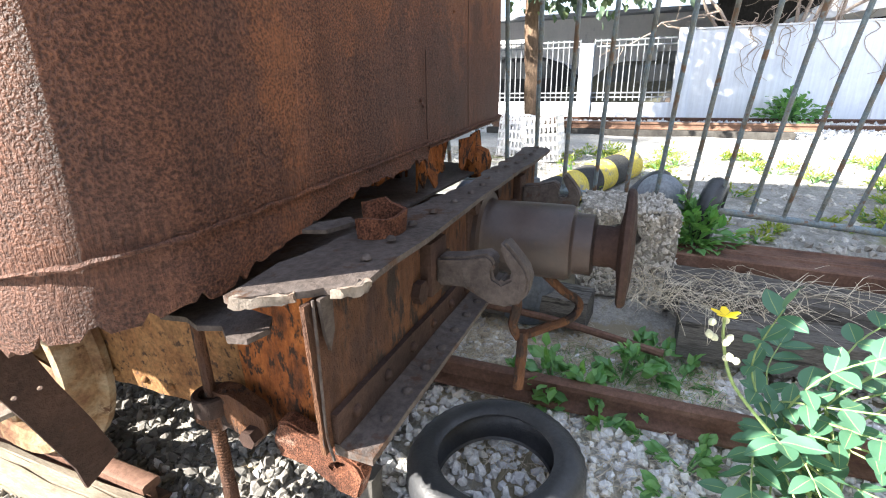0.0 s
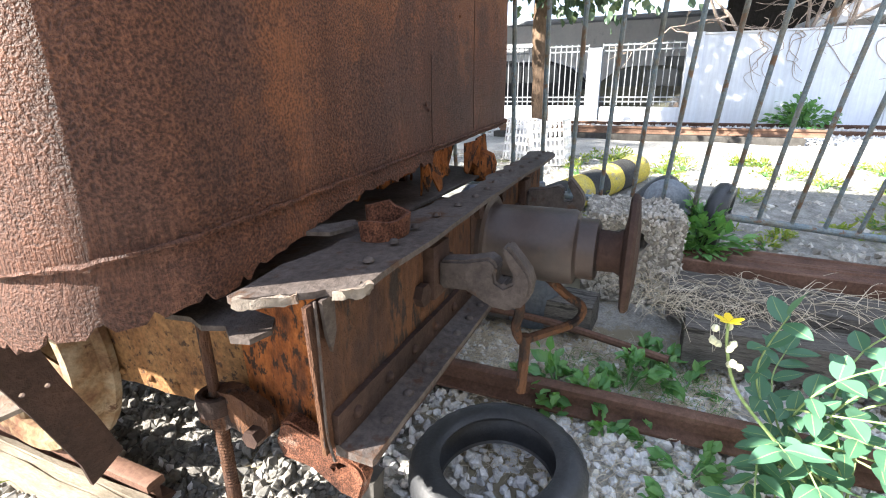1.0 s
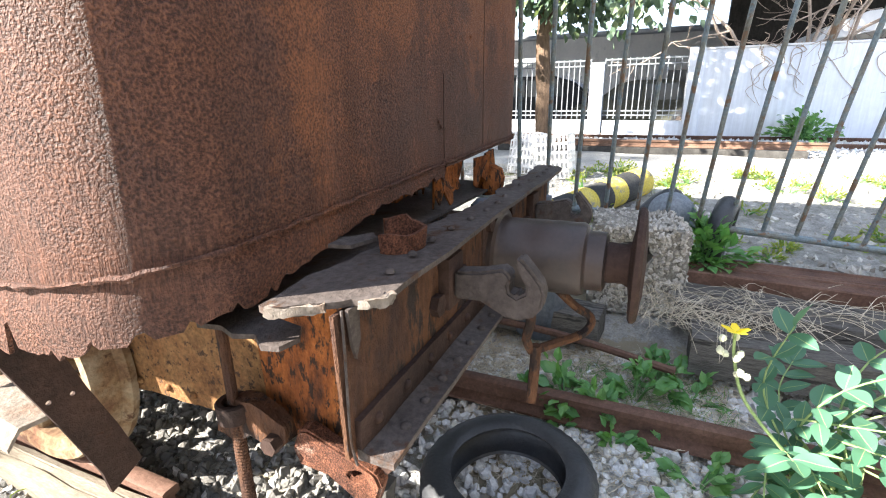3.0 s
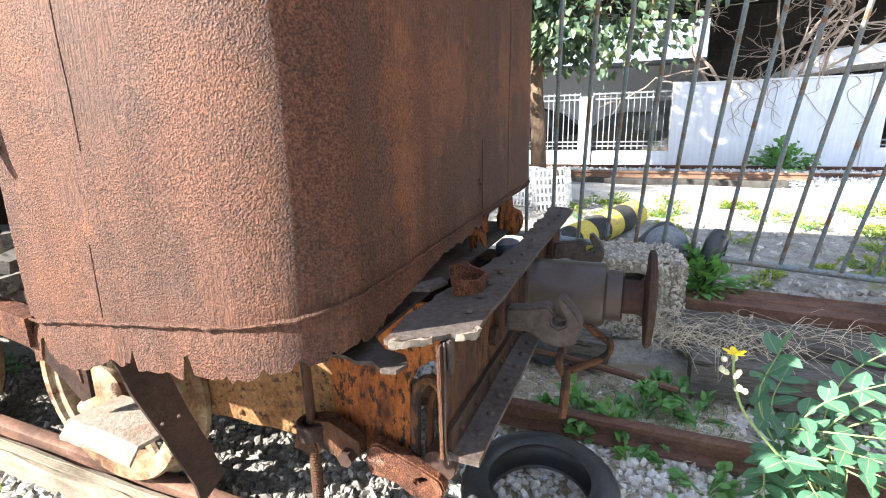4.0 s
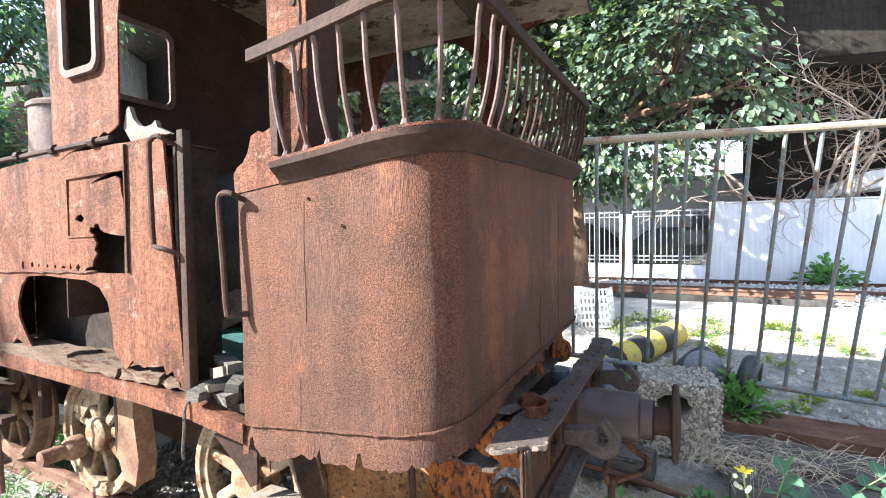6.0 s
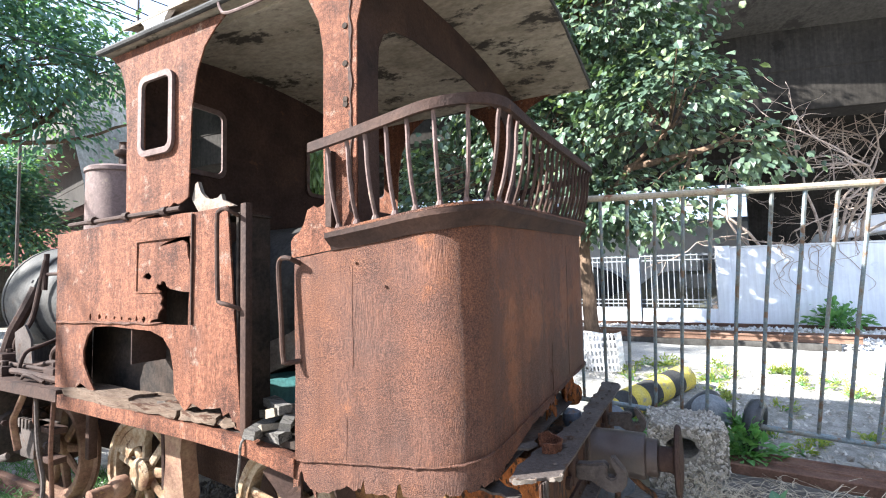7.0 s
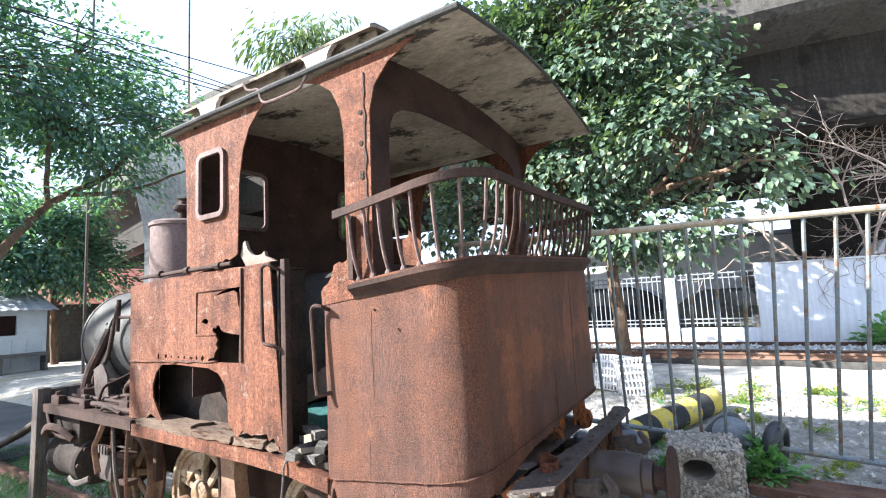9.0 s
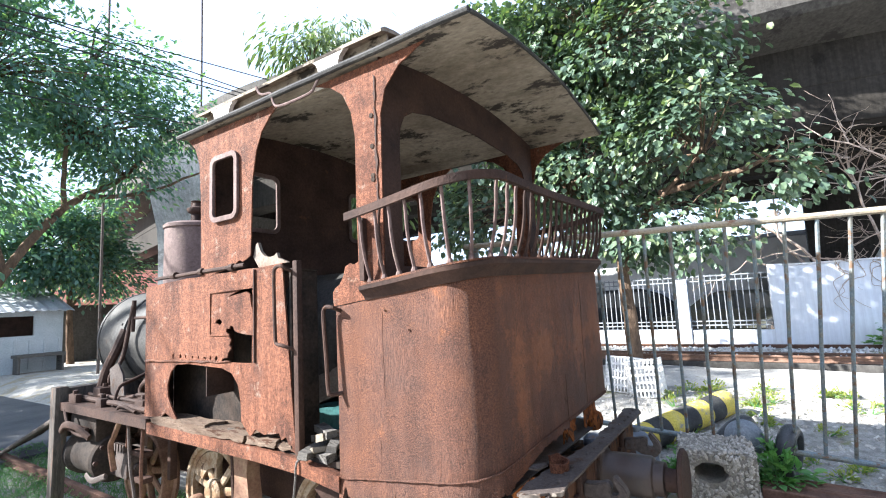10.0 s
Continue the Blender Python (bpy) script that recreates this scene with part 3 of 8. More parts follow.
def sag(bm):
    for v in bm.verts:
        v.co.z += 0.04 * v.co.x - 0.115 * v.co.y


def shell_path(out=0.0, y_end=0.83, n=14, step=0.03):
    """Plan of the bunker's outer face: near side, round rear corner, rear, far corner, far side; point and outward normal."""
    r = 0.19
    pts = []
    y = y_end
    while y > r + 1e-6:
        pts.append(((0, y), (-1, 0)))
        y -= step
    for k in range(n + 1):
        a = radians(180 + 90 * k / n)
        pts.append(((r + r * math.cos(a), r + r * math.sin(a)), (math.cos(a), math.sin(a))))
    x = r + step
    X = 2 * XC
    while x < X - r - 1e-6:
        pts.append(((x, 0), (0, -1)))
        x += step
    for k in range(n + 1):
        a = radians(270 + 90 * k / n)
        pts.append(((X - r + r * math.cos(a), r + r * math.sin(a)), (math.cos(a), math.sin(a))))
    y = r + step
    while y < y_end:
        pts.append(((X, y), (1, 0)))
        y += step
    return [((p[0] + out * q[0], p[1] + out * q[1]), q) for p, q in pts]


def build_bunker():
    g = random.Random(3)
    path = shell_path(step=0.012, n=26)
    bm = bmesh.new()
    levels = [0, 0.05, 0.1, 0.115, 0.14, 0.22, 0.34, 0.46, 0.58, 0.70, 0.82, 0.93]
    cols_o, cols_i = [], []
    for i, ((x, y), (nx, ny)) in enumerate(path):
        s = i * 0.012
        if x < 0.02 and y > 0.2:
            low = 0.978 + 0.036 * noise.noise(Vector((s * 9, 1, 0))) + 0.016 * noise.noise(Vector((s * 27, 2, 0))) + 0.010 * noise.noise(Vector((s * 60, 3, 0)))
            low += 0.06 * max(0.0, noise.noise(Vector((s * 13, 8, 0))) - 0.2)
            if min(abs(y - c) for c in (0.31, 0.47, 0.79)) < 0.009:
                low += 0.045
        elif y < 0.19 and x < 0.25:
            low = 0.985 + 0.02 * noise.noise(Vector((s * 14, 1, 0))) + 0.015 * (math.sin(s * 90) > 0.8)
        elif x < 0.62:
            low = 1.0 + 0.05 * (x - 0.25) / 0.37 + 0.012 * noise.noise(Vector((s * 50, 4, 0)))
        elif x < 0.98:
            low = 1.045 + 0.03 * noise.noise(Vector((s * 22, 5, 0))) + 0.012 * noise.noise(Vector((s * 70, 5, 0)))
        else:
            low = 1.08 + 0.006 * noise.noise(Vector((s * 30, 6, 0)))
        zs = [low] + [low + (1.07 - low) * f for f in (0.35, 0.7)] + [1.083, 1.09] + [1.11 + (1.925 - 1.11) * k / 9 for k in range(10)]
        co, ci = [], []
        for z in zs:
            d = 0.006 * noise.noise(Vector((x * 4, y * 4, z * 4)))
            if z < 1.08:
                d += 0.008 + 0.012 * noise.noise(Vector((s * 6, z * 9, 7))) * (1.08 - z) * 8
            co.append(bm.verts.new((x + nx * d, y + ny * d, z)))
            ci.append(bm.verts.new((x + nx * (d - 0.007), y + ny * (d - 0.007), z)))
        cols_o.append(co)
        cols_i.append(ci)
    m = len(cols_o[0])
    for a, b, c, d in zip(cols_o, cols_o[1:], cols_i, cols_i[1:]):
        for k in range(m - 1):
            bm.faces.new((a[k], b[k], b[k + 1], a[k + 1]))
            bm.faces.new((c[k], c[k + 1], d[k + 1], d[k]))
        bm.faces.new((a[0], c[0], d[0], b[0]))
        bm.faces.new((a[-1], b[-1], d[-1], c[-1]))
    for a, c in ((cols_o[0], cols_i[0]), (cols_o[-1], cols_i[-1])):
        for k in range(m - 1):
            bm.faces.new((a[k], a[k + 1], c[k + 1], c[k]))
    sag(bm)
    shell = part("bunker", bm, RUST_SHELL, loco, "rust-brown pitted sheet bunker with a ragged lower edge", 50)
    # lap seam, wavering with corrosion
    bm = bmesh.new()
    pts = [(p[0], p[1], 1.087 + 0.0035 * noise.noise(Vector((i * 0.5, 0, 0)))) for i, (p, q) in enumerate(shell_path(0.009, step=0.016, n=16))]
    tube(bm, pts, 0.004, 6)
    jitter(bm, 0.0048, 95)
    sag(bm)
    part("seam", bm, RUST_SHELL, shell, "corroded lap seam")
    # vertical joints, thin overlapping strips
    for (x, y, nx, ny), z0, z1 in (((0, 0.555, -1, 0), 1.10, 1.30), ((0, 0.52, -1, 0), 1.45, 1.88), ((0.985, 0, 0, -1), 1.1, 1.36), ((1.35, 0, 0, -1), 1.1, 1.9)):
        bm = bmesh.new()
        px, py = x, y
        pts = [(px + 0.004 * noise.noise(Vector((x, y, z * 5))) * abs(ny), py + 0.006 * noise.noise(Vector((x, y, z * 5))) * abs(nx), z) for z in np.arange(z0, z1, 0.04)]
        pts = [(a + nx * (0.0005 + 0.006 * noise.noise(Vector((a * 4, b * 4, c * 4)))), b + ny * (0.0005 + 0.006 * noise.noise(Vector((a * 4, b * 4, c * 4)))), c) for a, b, c in pts]
        tube(bm, pts, 0.0014, 5)
        sag(bm)
        part("joint", bm, RUST_DARK if y == 0 else RUST_SHELL, shell)
    for (x, y, nx, ny, z) in ((0, 0.36, -1, 0, 1.75), (0.94, 0, 0, -1, 1.21), (0.955, 0, 0, -1, 1.195), (0.0, 0.5, -1, 0, 1.86), (1.2, 0, 0, -1, 1.45)):
        bm = bmesh.new()
        rivet(bm, (x + nx * 0.003, y + ny * 0.003, z), (nx, ny, 0), 0.0065)
        sag(bm)
        part("rivet", bm, RUST_SHELL, shell)
    # moulded coping round the top
    bm = bmesh.new()
    prof = [(-0.03, 1.925), (0.006, 1.925), (0.016, 1.945), (0.034, 1.962), (0.05, 1.975), (0.052, 1.995), (-0.05, 1.995), (-0.05, 1.985), (-0.03, 1.975)]
    rings = []
    for (x, y), (nx, ny) in shell_path(0, 0.62, 16, 0.03):
        rings.append([bm.verts.new((x + nx * a, y + ny * a, z + 0.003 * noise.noise(Vector((x * 6, y * 6, z))))) for a, z in prof])
    k = len(prof)
    for A, B in zip(rings, rings[1:]):
        for j in range(k):
            bm.faces.new((A[j], A[(j + 1) % k], B[(j + 1) % k], B[j]))
    bm.faces.new(rings[0])
    bm.faces.new(rings[-1][::-1])
    sag(bm)
    part("coping", bm, RUST_DARK, shell, "dark moulded coping strip")
    # guard plate at the front of the side, eaten away
    for X, t in ((0.0, 0.008), (2 * XC, -0.008)):
        bm = bmesh.new()
        out = [(0.56, 1.99), (0.56, 1.93), (0.845, 1.93), (0.85, 2.0), (0.835, 2.02), (0.80, 2.035), (0.775, 2.065), (0.76, 2.105)] + torn((0.755, 2.12), (0.64, 2.13), 6, 0.008, 4) + [(0.635, 2.10), (0.62, 2.04)]
        plate(bm, out, [], lambda u, v: (X - 0.002, u, v), (t, 0, 0))
        sag(bm)
        part("guard_plate", bm, RUST_RED, shell, "upstanding rust-eaten side guard plate")
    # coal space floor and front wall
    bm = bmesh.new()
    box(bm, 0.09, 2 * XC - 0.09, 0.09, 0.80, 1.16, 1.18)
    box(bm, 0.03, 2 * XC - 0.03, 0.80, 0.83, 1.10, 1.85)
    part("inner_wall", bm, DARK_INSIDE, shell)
    # side grab rail
    for X, sgn in ((0.0, -1), (2 * XC, 1)):
        bm = bmesh.new()
        o = X + sgn * 0.055
        tube(bm, smooth_line([(X, 0.80, 1.905), (o, 0.80, 1.925), (o, 0.84, 1.93), (o, 0.862, 1.915), (o, 0.866, 1.86), (o, 0.852, 1.68), (o, 0.845, 1.55), (o, 0.838, 1.51), (o, 0.83, 1.495), (X, 0.80, 1.495)], 3), 0.0105, 8)
        for v in bm.verts:
            v.co.z += 0.04 * v.co.x - 0.115 * 0.83
        part("grab_rail", bm, RUST_DARK, loco, "bent round-bar grab rail")
    # railing round the top
    rim = thing_part("railing", loco)
    base = shell_path(0.022, 0.60, 16, 0.03)
    top = shell_path(0.085, 0.66, 16, 0.03)

    def height(x, y):
        return 2.345 + 0.02 * math.exp(-((x - 0.1) ** 2 + y ** 2) / 0.1)
    bm = bmesh.new()
    rings = []
    for (x, y), (nx, ny) in top:
        h = height(x, y)
        rings.append([bm.verts.new((x + nx * a, y + ny * a, h + b)) for a, b in ((-0.012, -0.018), (0.008, -0.022), (0.014, -0.02), (0.014, 0.018), (-0.012, 0.022))])
    for A, B in zip(rings, rings[1:]):
        for j in range(5):
            bm.faces.new((A[j], A[(j + 1) % 5], B[(j + 1) % 5], B[j]))
    bm.faces.new(rings[0])
    bm.faces.new(rings[-1][::-1])
    sag(bm)
    part("top_rail", bm, RUST_DARK, rim, "dark flat-bar top rail")
    bm = bmesh.new()
    rings = []
    for (x, y), (nx, ny) in base:
        rings.append([bm.verts.new((x + nx * a, y + ny * a, 1.997 + b)) for a, b in ((-0.02, 0), (0.022, 0), (0.022, 0.01), (-0.02, 0.01))])
    for A, B in zip(rings, rings[1:]):
        for j in range(4):
            bm.faces.new((A[j], A[(j + 1) % 4], B[(j + 1) % 4], B[j]))
    bm.faces.new(rings[0])
    bm.faces.new(rings[-1][::-1])
    sag(bm)
    part("base_strip", bm, RUST_SHELL, rim)
    # uprights at even steps along the way round
    plan = shell_path(0, 0.60, 30, 0.01)
    lens = [0.0]
    for (a, _), (b, _) in zip(plan, plan[1:]):
        lens.append(lens[-1] + math.hypot(b[0] - a[0], b[1] - a[1]))
    total, count = lens[-1], 33
    for c in range(count):
        s = 0.03 + (total - 0.06) * c / (count - 1)
        i = min(range(len(lens)), key=lambda j: abs(lens[j] - s))
        (x, y), (nx, ny) = plan[i]
        tx, ty = -ny, nx
        lean = g.uniform(-0.012, 0.012)
        h = height(x, y)
        pts = [(x + nx * a + tx * lean * f, y + ny * a + ty * lean * f, 2.005 + (h - 2.01) * f) for a, f in ((0.018, 0), (0.02, 0.08), (0.045, 0.3), (0.064, 0.6), (0.07, 0.85), (0.082, 1.0))]
        bm = bmesh.new()
        tube(bm, smooth_line(pts, 3), 0.0085, 7)
        revolve(bm, [(0.016, 0), (0.016, 0.008), (0.011, 0.022)], (x + nx * 0.018, y + ny * 0.018, 2.004), (0, 0, 1), 8)
        sag(bm)
        part("upright", bm, RUST_DARK if c > 9 else DOME, rim)


def thing_part(name, parent):
    """A carrier under a thing for sub-parts; its own mesh is a small fixing."""
    bm = bmesh.new()
    box(bm, -0.03, 0.02, 0.60, 0.63, 1.95, 2.26)
    return part(name, bm, RUST_DARK, parent, "iron coal railing with outward-bowed bars")


build_bunker()


def build_cab():
    W = 2 * XC
    zt = 3.06
    panel = [(2.11, 2.05), (2.12, 2.6), (2.14, 2.85), (2.19, 2.98), (2.29, zt)] + [(1.27, zt), (1.36, 3.0), (1.44, 2.92), (1.50, 2.80), (1.535, 2.62), (1.55, 2.35)] + torn((1.56, 2.17), (2.11, 2.05), 14, 0.012, 9)
    win = rounded(1.685, 1.955, 2.435, 2.845, 0.045)
    post = [(0.50, 1.88), (0.49, 2.5), (0.485, 2.78), (0.45, 2.90), (0.36, 2.99), (0.20, zt)] + [(0.96, zt), (0.84, 3.02), (0.745, 2.95), (0.69, 2.84), (0.665, 2.7), (0.665, 2.3), (0.66, 1.88)]
    for X, t, tag in ((0.0, 0.008, "sunlit"), (W, -0.008, "shaded")):
        bm = bmesh.new()
        plate(bm, panel, [win], lambda u, v: (X, u, v), (t, 0, 0))
        jitter(bm, 0.006, 3)
        side = part("cab_side", bm, RUST_RED, loco, "rust-red cab side sheet with a round-cornered window")
        bm = bmesh.new()
        plate(bm, rounded(1.668, 1.972, 2.418, 2.862, 0.06), [rounded(1.70, 1.94, 2.45, 2.83, 0.035)], lambda u, v: (X - t * 0.8, u, v), (-t * 2.2, 0, 0))
        part("window_frame", bm, DOME, side, "worn light window frame")
        bm = bmesh.new()
        out = [(u + 0.006 * noise.noise(Vector((u * 20, v * 20, 1))), v) for u, v in post]
        plate(bm, out, [], lambda u, v: (X, u, v), (t, 0, 0))
        pst = part("cab_post", bm, RUST_RED, loco, "peeling rust-red rear cab post flaring at the roof")
        if X == 0:
            bm = bmesh.new()
            strip = [(0.512 + 0.012 * noise.noise(Vector((1, z * 14, 0))), z) for z in np.arange(2.0, 3.0, 0.02)]
            strip += [(0.522 + 0.016 * noise.noise(Vector((5, z * 17, 0))) + 0.012 * noise.noise(Vector((9, z * 60, 0))), z) for z in np.arange(2.99, 2.0, -0.02)]
            plate(bm, strip, [], lambda u, v: (-0.002, u, v), (-0.004, 0, 0))
            part("torn_edge", bm, RUST_DARK, pst)
            for z in (2.32, 2.45, 2.47, 2.62, 2.78):
                bm = bmesh.new()
                revolve(bm, [(0.013, 0), (0.013, 0.004)], (-0.001, 0.545, z), (-1, 0, 0), 8)
                part("bolt_hole", bm, DARK_INSIDE, pst)
    # rear and front sheets
    def crown(x):
        return 3.07 + 0.105 * (1 - ((x - XC) / (XC + 0.05)) ** 2)
    arch = [(x, crown(x)) for x in np.linspace(0.01, W - 0.01, 15)]
    rear_out = [(0.01, 1.88), (W - 0.01, 1.88)] + arch[::-1]
    rear_hole = [(0.15, 2.02), (0.15, 2.62), (0.16, 2.74), (0.20, 2.82), (0.28, 2.87), (0.45, 2.905), (0.95, 2.93), (1.45, 2.905), (1.62, 2.87), (1.70, 2.82), (1.74, 2.74), (1.75, 2.62), (1.75, 2.02)]
    bm = bmesh.new()
    plate(bm, rear_out, [rear_hole], lambda u, v: (u, 0.49, v), (0, 0.008, 0))
    part("cab_back", bm, RUST_DARK, loco, "dark rear cab sheet with a wide arched opening")
    front_out = [(0.01, 1.3), (W - 0.01, 1.3)] + arch[::-1]
    bm = bmesh.new()
    holes = [rounded(0.24, 0.56, 2.43, 2.84, 0.05), rounded(W - 0.56, W - 0.24, 2.43, 2.84, 0.05)]
    plate(bm, front_out, holes, lambda u, v: (u, 2.05, v), (0, 0.008, 0))
    fr = part("cab_front", bm, RUST_DARK, loco, "sooty front cab sheet with two round-cornered windows")
    for c in (0.40, W - 0.40):
        bm = bmesh.new()
        plate(bm, rounded(c - 0.18, c + 0.18, 2.41, 2.86, 0.06), [rounded(c - 0.15, c + 0.15, 2.44, 2.83, 0.04)], lambda u, v: (u, 2.045, v), (0, -0.014, 0))
        part("window_frame", bm, DOME, fr)
    # roof: thin arched sheet, cream below, dark above
    ys = np.linspace(-0.07, 2.33, 22)
    xs = np.linspace(-0.045, W + 0.045, 19)
    for name, dz, mat, lab in (("ceiling_lining", 0.0, PEEL, "peeling cream-painted roof lining"), ("roof", 0.012, RUST_DARK, "dark rusted arched cab roof")):
        bm = bmesh.new()
        gr = [[[bm.verts.new((x, y, crown(x) + dz + k * 0.011 + 0.006 * noise.noise(Vector((x * 2, y * 2, 0))) - 0.03 * max(0, (0.35 - y)) * (1 if x > 1.3 else 0.3))) for k in (0, 1)] for y in ys] for x in xs]
        for i in range(len(xs) - 1):
            for j in range(len(ys) - 1):
                a, b, c, d = gr[i][j], gr[i + 1][j], gr[i + 1][j + 1], gr[i][j + 1]
                bm.faces.new((a[0], b[0], c[0], d[0]))
                bm.faces.new((a[1], d[1], c[1], b[1]))
        for j in range(len(ys) - 1):
            for i in (0, -1):
                a, d = gr[i][j], gr[i][j + 1]
                bm.faces.new((a[0], a[1], d[1], d[0]))
        for i in range(len(xs) - 1):
            for j in (0, -1):
                a, b = gr[i][j], gr[i + 1][j]
                bm.faces.new((a[0], b[0], b[1], a[1]))
        part(name, bm, mat, loco, lab, 60)
    for X in (-0.045, W + 0.045):
        bm = bmesh.new()
        tube(bm, [(X, y, 3.082 + 0.005 * noise.noise(Vector((y * 3, 0, 0)))) for y in np.linspace(-0.075, 2.34, 20)], 0.017, 8)
        part("roof_edge", bm, BLACK_PAINT, loco, "black rounded roof edge bead")
    bm = bmesh.new()
    tube(bm, [(x, -0.075, crown(x) + 0.012 + 0.004 * noise.noise(Vector((x * 9, 0, 0))) - 0.0105 * (1.5 if x > 1.3 else 0.5)) for x in np.linspace(-0.04, W + 0.04, 26)], 0.011, 6)
    part("roof_edge", bm, BLACK_PAINT, loco)
    # long raised ventilator on the near roof slope
    vent_top = [(0.42, 3.305), (0.16, 3.30), (0.08, 3.285), (0.045, 3.262), (0.047, 3.245), (0.09, 3.262), (0.17, 3.278), (0.42, 3.285)]
    bm = bmesh.new()
    rings = [[bm.verts.new((x, y, z + 0.006 * noise.noise(Vector((y * 3, x, 0))))) for x, z in vent_top] for y in np.linspace(0.50, 2.27, 16)]
    for A, B in zip(rings, rings[1:]):
        for j in range(len(vent_top)):
            bm.faces.new((A[j], A[(j + 1) % len(A)], B[(j + 1) % len(A)], B[j]))
    bm.faces.new(rings[0])
    bm.faces.new(rings[-1][::-1])
    vent = part("roof_ventilator", bm, PEEL, loco, "raised roof ventilator lid with cream lip")
    for y0, y1 in ((0.83, 0.98), (1.88, 2.04)):
        bm = bmesh.new()
        put = [(y0 - 0.07, 3.085), (y1 + 0.07, 3.085), (y1 + 0.015, 3.125), (y1, 3.17), (y1 + 0.02, 3.22), (y1 + 0.07, 3.262), (y0 - 0.07, 3.262), (y0 - 0.02, 3.22), (y0, 3.17), (y0 - 0.015, 3.125)]
        plate(bm, put, [], lambda u, v: (0.05, u, v), (0.03, 0, 0))
        part("bracket", bm, WHITE_WORN, vent, "white waisted ventilator bracket")
    bm = bmesh.new()
    box(bm, 0.115, 0.13, 0.52, 2.25, 3.09, 3.268)
    part("back_strip", bm, PEEL, vent, "stained cream ventilator board")
    bm = bmesh.new()
    tube(bm, smooth_line([(-0.03, 1.45, 3.20), (-0.03, 1.42, 3.15), (-0.04, 1.36, 3.12), (-0.05, 1.28, 3.10), (-0.05, 1.26, 3.04), (-0.05, 1.20, 3.0), (-0.05, 0.95, 3.0), (-0.05, 0.90, 3.03), (-0.03, 0.88, 3.09)], 3), 0.008, 6)
    part("curtain_rail", bm, DOME, loco, "bent rod hanging under the roof edge")
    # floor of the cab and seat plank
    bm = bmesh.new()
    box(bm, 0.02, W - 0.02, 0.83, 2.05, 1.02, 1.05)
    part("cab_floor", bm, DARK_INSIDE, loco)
    # backhead and pipes
    bm = bmesh.new()
    revolve(bm, [(0.02, 1.03), (0.36, 1.03), (0.395, 1.045), (0.40, 1.08), (0.40, 1.345), (0.30, 1.346)], (XC, 0, 1.60), (0, 1, 0), 32)
    bh = part("backhead", bm, BOILER, loco, "sooty boiler backhead")
    for k in range(5):
        bm = bmesh.new()
        a, b = rnd.uniform(0.6, 1.3), rnd.uniform(1.5, 1.9)
        tube(bm, smooth_line([(a, 1.34, b), (a + rnd.uniform(-.15, .15), 1.25, b - 0.1), (a + rnd.uniform(-.2, .2), 1.2, b - 0.45)], 4), 0.012, 6)
        part("pipe", bm, DARK_INSIDE, bh)


build_cab()


